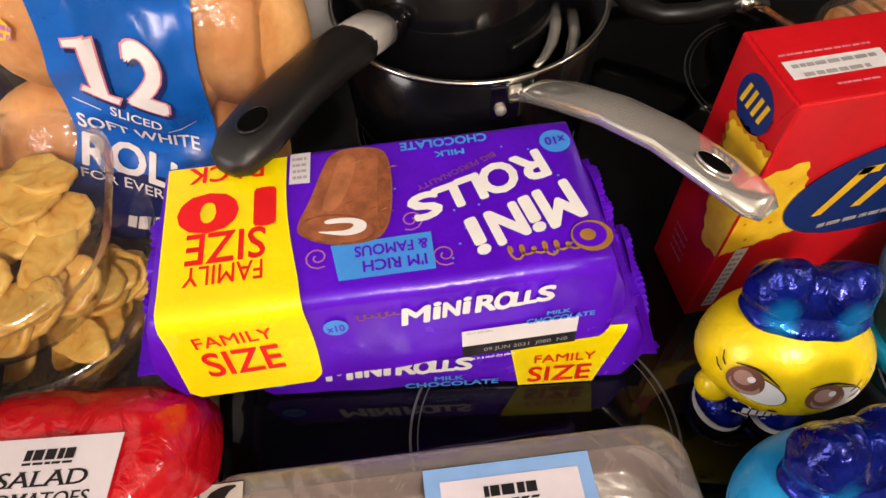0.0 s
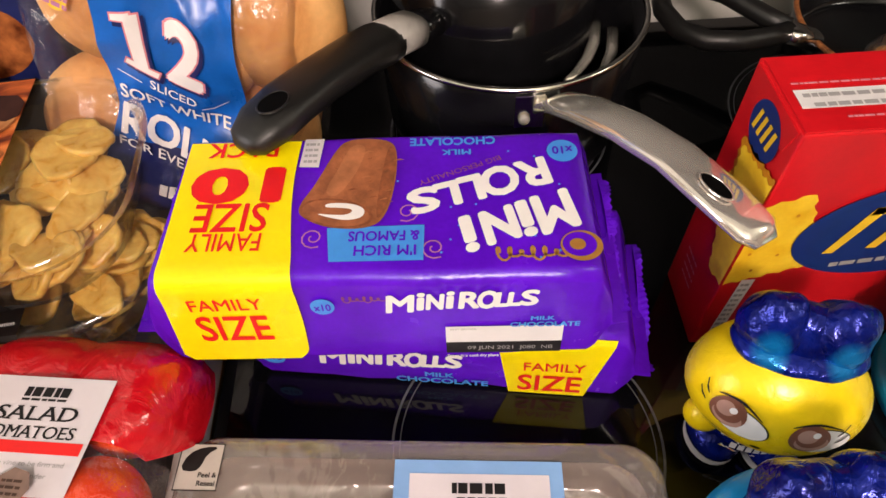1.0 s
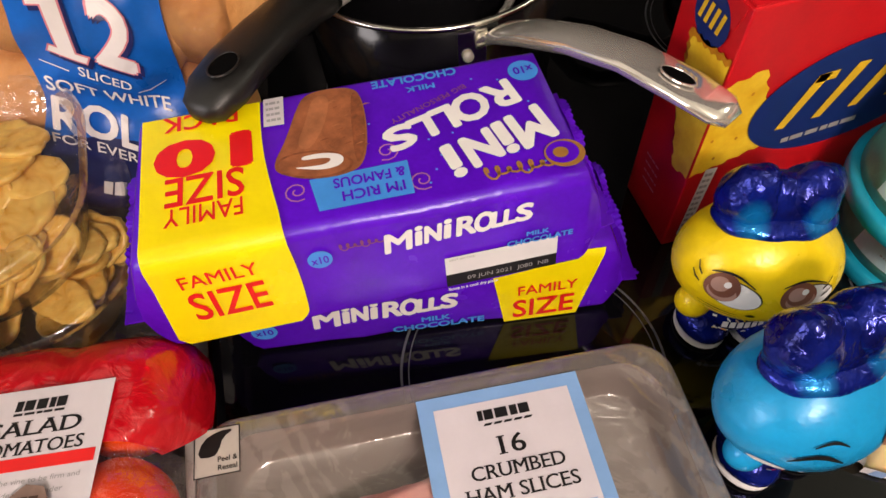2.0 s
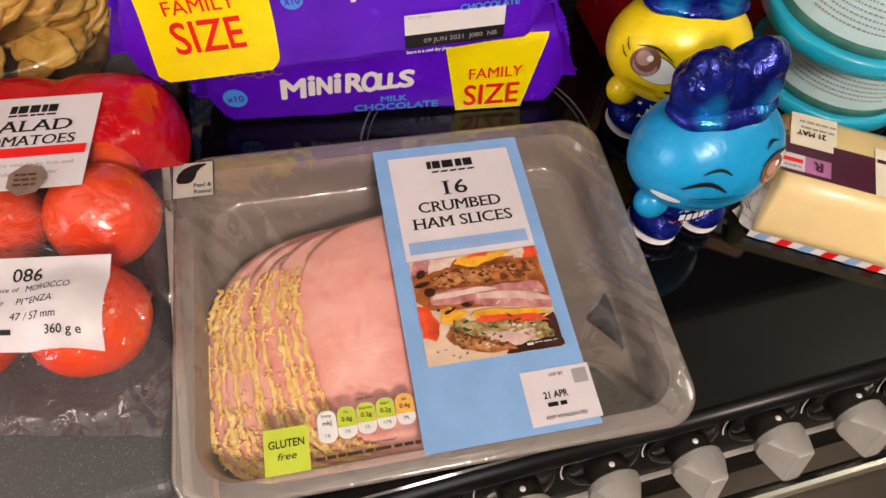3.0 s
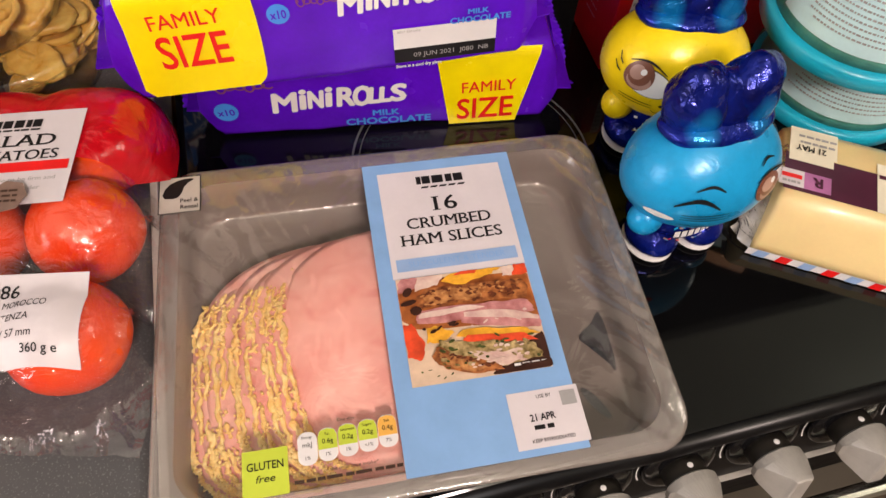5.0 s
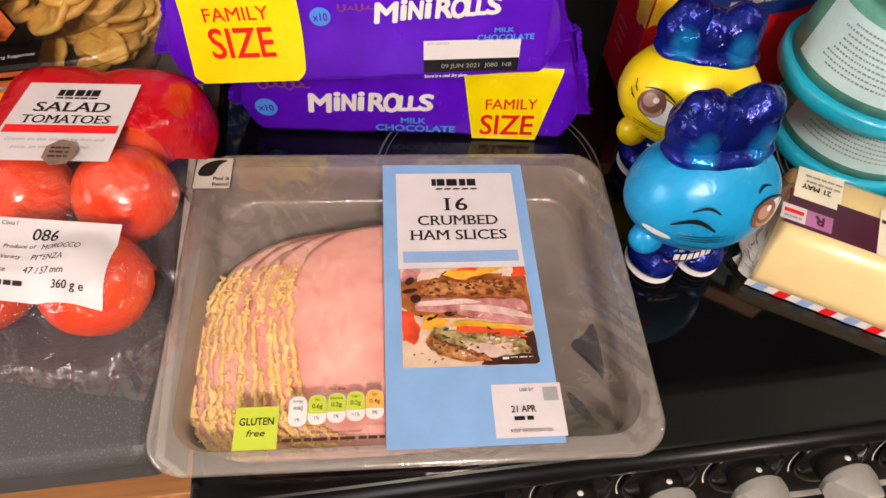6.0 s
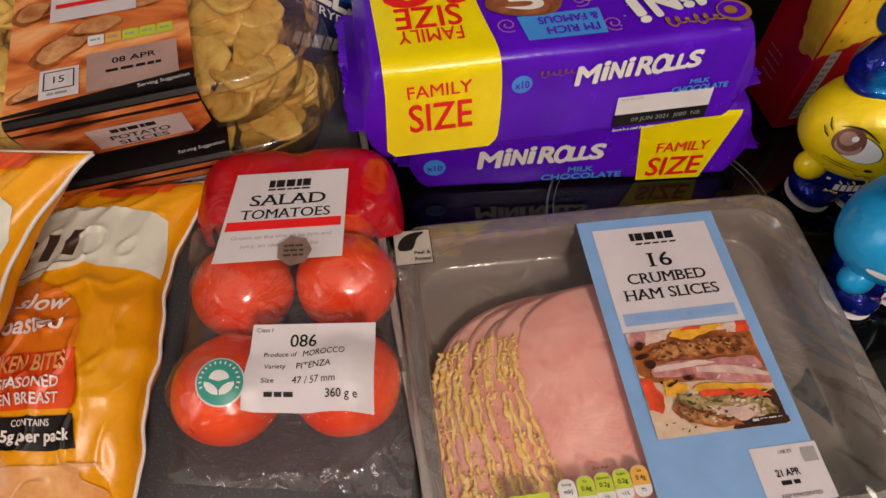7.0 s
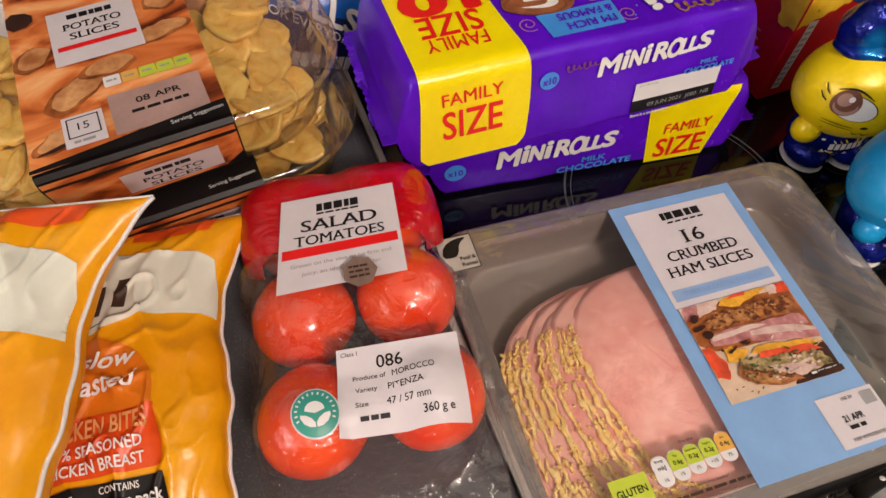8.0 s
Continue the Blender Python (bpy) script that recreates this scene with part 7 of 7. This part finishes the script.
    # scattered printed sweets and a pale word-shaped bar on the chest
    rng = random.Random(3 if wink else 8)

    def chest(x, z, w, h, mi, tilt=0.0):
        q = []
        for dx, dz in ((-w, -h), (w, -h), (w, h), (-w, h)):
            xx, zz = x + dx, z + dz + dx * tilt
            k = 1 - (xx / 0.0325) ** 2 - ((zz - 0.024) / 0.0250) ** 2
            q.append(bm.verts.new((xx, 0.002 - 0.0258 * math.sqrt(max(k, 0.02)), zz)))
        bm.faces.new(q).material_index = mi
    for k in range(6):
        chest(-0.011 + 0.0042 * k, 0.0275 + 0.0004 * k, 0.0016, 0.0026, 7, 0.2)
    for k in range(22):
        chest(rng.uniform(-0.018, 0.018), 0.0275 + rng.choice((-1, 1)) * rng.uniform(0.004, 0.0065), 0.0011, 0.0007, rng.choice((7, 7, 8, 0, 5)), rng.uniform(-1, 1))
    ob = part("chocolate_rabbit", bm, mats)
    ob.matrix_world = m
    return tagged(ob, label, "chocolate rabbit", "foil rabbits")


chocolate_rabbit(pose(0.2540, 0.2270, H, 0, 0, -15), "yellow foil chocolate rabbit with blue foil ears", "foily", False)
chocolate_rabbit(pose(0.2340, 0.1470, H, 0, 0, 3), "light blue foil chocolate rabbit with a winking face", "foilc", True)

# ---- cheese ----
cheese = thing("cheese_block", pose(0.273, 0.116, H + 0.0006, 0, 0, -32.5), "pale yellow cheese block in clear printed film", "cheese")
CL = 0.135


def cheese_ring(x, k=1.0):
    return [Vector((x, y, z)) for y, z in ((0.002, 0.001), (0.004, 0.012 * k), (0.014, 0.032 * k), (0.019, 0.0405 * k), (0.025, 0.0435 * k), (0.072, 0.0435 * k), (0.079, 0.040 * k), (0.086, 0.014 * k), (0.086, 0.001))]


part("block", loft([cheese_ring(0.006, 0.93), cheese_ring(0.010), cheese_ring(0.05), cheese_ring(0.09), cheese_ring(CL - 0.004), cheese_ring(CL, 0.93)]), M["cheese"], cheese, "pale yellow cheese", True)
bm = bmesh.new()
rows = []
for i in range(26):
    v = i / 25
    y, z = 0.003 + 0.080 * v, 0.0005 + 0.043 * math.sin(math.pi * min(1, v * 1.5) / 2) * (1 if v < 0.7 else 1 - (v - 0.7) * 1.4)
    row = []
    for k in range(8):
        q = k / 7
        nn = noise.noise_vector(Vector((q * 3, v * 9, 1.5))) * 0.0055 * q
        row.append(bm.verts.new(Vector((0.008 - 0.016 * q, y + (0.042 - y) * q * 0.25, max(0.0008, z * (1 - 0.45 * q) + 0.001))) + Vector((nn.x, nn.y, abs(nn.z)))))
    rows.append(row)
for a, b in zip(rows, rows[1:]):
    for k in range(7):
        bm.faces.new((a[k], a[k + 1], b[k + 1], b[k]))
part("film_fold", bm, film("fold_film", (0.9, 0.9, 0.9), 0.45, (0.75, 0.72, 0.66), 0.4, 0.15, 0.9, 90), cheese, "gathered clear film end", True)
mc = plane_map((-0.0085, 0, 0.0437), (1, 0, 0), (0, 1, 0), (0, 0, 1))
print_poly("plum_label", rect(0.0150, 0.0245, CL + 0.006, 0.0540), M["plum"], cheese, mc, 0.0003)
print_poly("date_label", rect(0.0170, 0.0545, 0.0460, 0.0760), M["paleyel"], cheese, mc, 0.0005)
print_poly("date_label", rect(0.0170, 0.0480, 0.0440, 0.0560), M["paleyel"], cheese, mc, 0.0007)
flip = lambda cx, cy: (lambda u, v, h=0.0: mc(cx - u, cy - v, h))
lettering("21 MAY", 0.0045, 0, 0, M["black"], cheese, flip(0.030, 0.0590), 0.0011, 0.018, 0.015)
bars(0.034, 0.0640, 0.022, 0.0018, M["grey"], cheese, mc, 5, 0.0011)
bars(0.034, 0.0690, 0.024, 0.0018, M["grey"], cheese, mc, 5, 0.0011)
print_poly("price_label", rect(0.0120, 0.0270, 0.0270, 0.0400), M["pinkwhite"], cheese, mc, 0.0007)
print_poly("price_band", rect(0.0135, 0.0330, 0.0255, 0.0362), M["red"], cheese, mc, 0.0011)
bars(0.0195, 0.0300, 0.011, 0.0018, M["grey"], cheese, mc, 4, 0.0011)
print_poly("letter_panel", rect(0.0270, 0.0270, 0.0430, 0.0400), M["lilac"], cheese, mc, 0.0007)
lettering("R", 0.0072, 0, 0, M["plum"], cheese, flip(0.0350, 0.0335), 0.0011, None, 0.03)
print_poly("front_label", rect(0.0700, 0.0240, 0.1200, 0.0620), M["paleyel"], cheese, mc, 0.0007)
print_poly("label_band", rect(0.0710, 0.0500, 0.1190, 0.0530), M["plum"], cheese, mc, 0.0011)
lettering("EXTRA", 0.0056, 0, 0, M["goldim"], cheese, flip(0.0930, 0.0435), 0.0011, 0.028)
lettering("MATURE", 0.0056, 0, 0, M["goldim"], cheese, flip(0.0930, 0.0360), 0.0011, 0.032)
bars(0.093, 0.0285, 0.024, 0.0050, M["black"], cheese, mc, 5, 0.0011)
cb = plane_map((0, 0.0012, 0.0006), (1, 0, 0), (0, 0.1, 1.0), (0, -1, 0.1))
print_poly("striped_edge", rect(0.004, 0.0, CL, 0.0062), M["white"], cheese, cb, 0.0003)
for k in range(9):
    x = 0.008 + 0.0145 * k
    print_poly("stripe", [(x, 0.0), (x + 0.0075, 0.0), (x + 0.0095, 0.0062), (x + 0.002, 0.0062)], M[("midblue", "red")[k % 2]], cheese, cb, 0.0007)

# ---- dip tubs ----


def dip_tub(m, label, seed):
    t = thing("dip_tub", m, label, "tub", "stacked tubs")
    part("lid", lathe([(0.0605, 0.0), (0.0625, 0.0015), (0.0625, 0.0100), (0.0612, 0.0118), (0.0590, 0.0125), (0.0578, 0.0128)], 64), M["teal"], t, "turquoise plastic lid", True)
    part("tub", lathe([(0.0572, 0.0125), (0.0566, 0.020), (0.0518, 0.066), (0.0500, 0.0690), (0.0455, 0.0700), (0.0440, 0.0685)], 64), M["tubgreen"], t, "green printed tub wall", True)

    def mp(a, z, h=0.0):
        a = radians(a)
        r = 0.0566 - (z - 0.020) * 0.1043 + h
        return Vector((r * math.sin(a), -r * math.cos(a), z))
    print_patch("label", -78, 0.0200, 120, 0.0630, M["tubwhite"], t, mp, 0.0006, 40, 6, "white printed label")
    rng = random.Random(seed)
    for row in range(9):
        bm = bmesh.new()
        a = -60.0 + rng.uniform(0, 8)
        while a < 14:
            w = rng.uniform(0.8, 2.6)
            z = 0.057 - 0.0036 * row
            bm.faces.new([bm.verts.new(mp(x, y, 0.0010)) for x, y in ((a, z), (a + w, z), (a + w, z + 0.0012), (a, z + 0.0012))])
            a += w + 0.8
        part("small_print", bm, M["grey"], t)
    mq = lambda u, v, h=0.0: mp(38 - u * 1000, 0.041 - v, h)
    lettering("V", 0.0085, 0, 0, M["green"], t, mq, 0.0010, 0.008, 0.03)
    print_patch("green_mark", 33, 0.0500, 44, 0.0545, M["green"], t, mp, 0.0010, 6, 2)
    for k in range(9):
        print_patch("bar", 62 + 1.6 * k, 0.030, 62.8 + 1.6 * k, 0.050, M["black"], t, mp, 0.0010, 1, 2)
    return t


dip_tub(pose(0.410, 0.236, H + 0.0005, 0, 0, -20), "upturned dip tub with a turquoise lid on the hob", 1)
dip_tub(pose(0.381, 0.226, H + 0.0715, 0, 0, -22), "upturned dip tub standing on another tub", 2)

# a soft pink and orange pack lying on the tubs
pack = thing("soft_pack", pose(0.392, 0.236, H + 0.1420, 0, 0, -30), "soft pink packet with an orange corner on the tubs", "food packet")
bm = ball(0.070, 0.048, 0.020, Matrix.Translation((0.012, 0, 0.0195)), 44, 24, None, 0, 0.16, 26)
part("film", bm, M["pinkpack"], pack, "pink and white crumpled film", True)
part("orange_corner", loft([[Vector((x, y, z)) for x, y in ((-0.032, -0.050), (0.030, -0.058), (0.050, -0.024), (0.0, -0.014))] for z in (0.022, 0.0245, 0.040)]), M["orange"], pack, "folded orange card corner")

# bag of sliced bread behind the carton
loaf = thing("loaf_bag", pose(0.452, 0.410, H + 0.0006, 0, 0, 12), "clear bag of sliced bread behind the carton", "bread bag")
for k in range(7):
    bm = box(0.012, 0.105, 0.115, 0, 0, 0.0575, 0.010, 3)
    part("bread_slice", bm, M["bread"], loaf, "", True).matrix_local = pose(-0.045 + 0.0145 * k, 0, 0.002, 0, 3 * (k - 3) * 0.4, 0)
rows = []
for i in range(13):
    z = 0.001 + 0.165 * i / 12
    kk = 1.0 if z < 0.115 else max(0.22, 1 - ((z - 0.115) / 0.055) * 0.8)
    rows.append([Vector((x * kk, y * kk, z)) + noise.noise_vector(Vector((x * 25, y * 25, z * 25))) * (0.004 if z > 0.02 else 0.0) for x, y in rrect(0.066, 0.061, 0.02, 7)])
part("film", loft(rows, True, True), M["breadfilm"], loaf, "clear gathered film", True)

# dark blue packet and white carton behind the potato tubs
blue_packet = thing("frozen_packet", pose(-0.300, 0.530, W + 0.0005, -8, 0, 10), "dark blue and brown food packet standing behind the tubs", "food packet")
part("packet", box(0.17, 0.04, 0.155, 0, 0, 0.0775, 0.012, 3), M["navy"], blue_packet, "", True)
mk = plane_map((0, -0.0200, 0.0775), (1, 0, 0), (0, 0, 1), (0, -1, 0))
print_poly("packet_picture", oval(0.035, -0.010, 0.036, 0.030, 28), M["roast"], blue_packet, mk, 0.0005)
print_poly("packet_stripe", rect(0.020, 0.028, 0.078, 0.050), M["blueprint"], blue_packet, mk, 0.0007)
white_carton = thing("white_packet", pose(-0.315, 0.4740, W + 0.0005, 0, 0, 2), "white packet with a blue brand shape behind the tubs", "food packet")
part("carton", box(0.130, 0.050, 0.084, 0, 0, 0.042, 0.006, 3), M["white"], white_carton, "", True)
mw = plane_map((0.020, 0, 0.084), (1, 0, 0), (0, 1, 0), (0, 0, 1))
print_poly("brand_shape", oval(0.010, -0.008, 0.030, 0.010, 30, 14), M["blueprint"], white_carton, mw, 0.0005)
print_poly("brand_shape", oval(0.010, -0.007, 0.024, 0.006, 30, 14), M["white"], white_carton, mw, 0.0009)
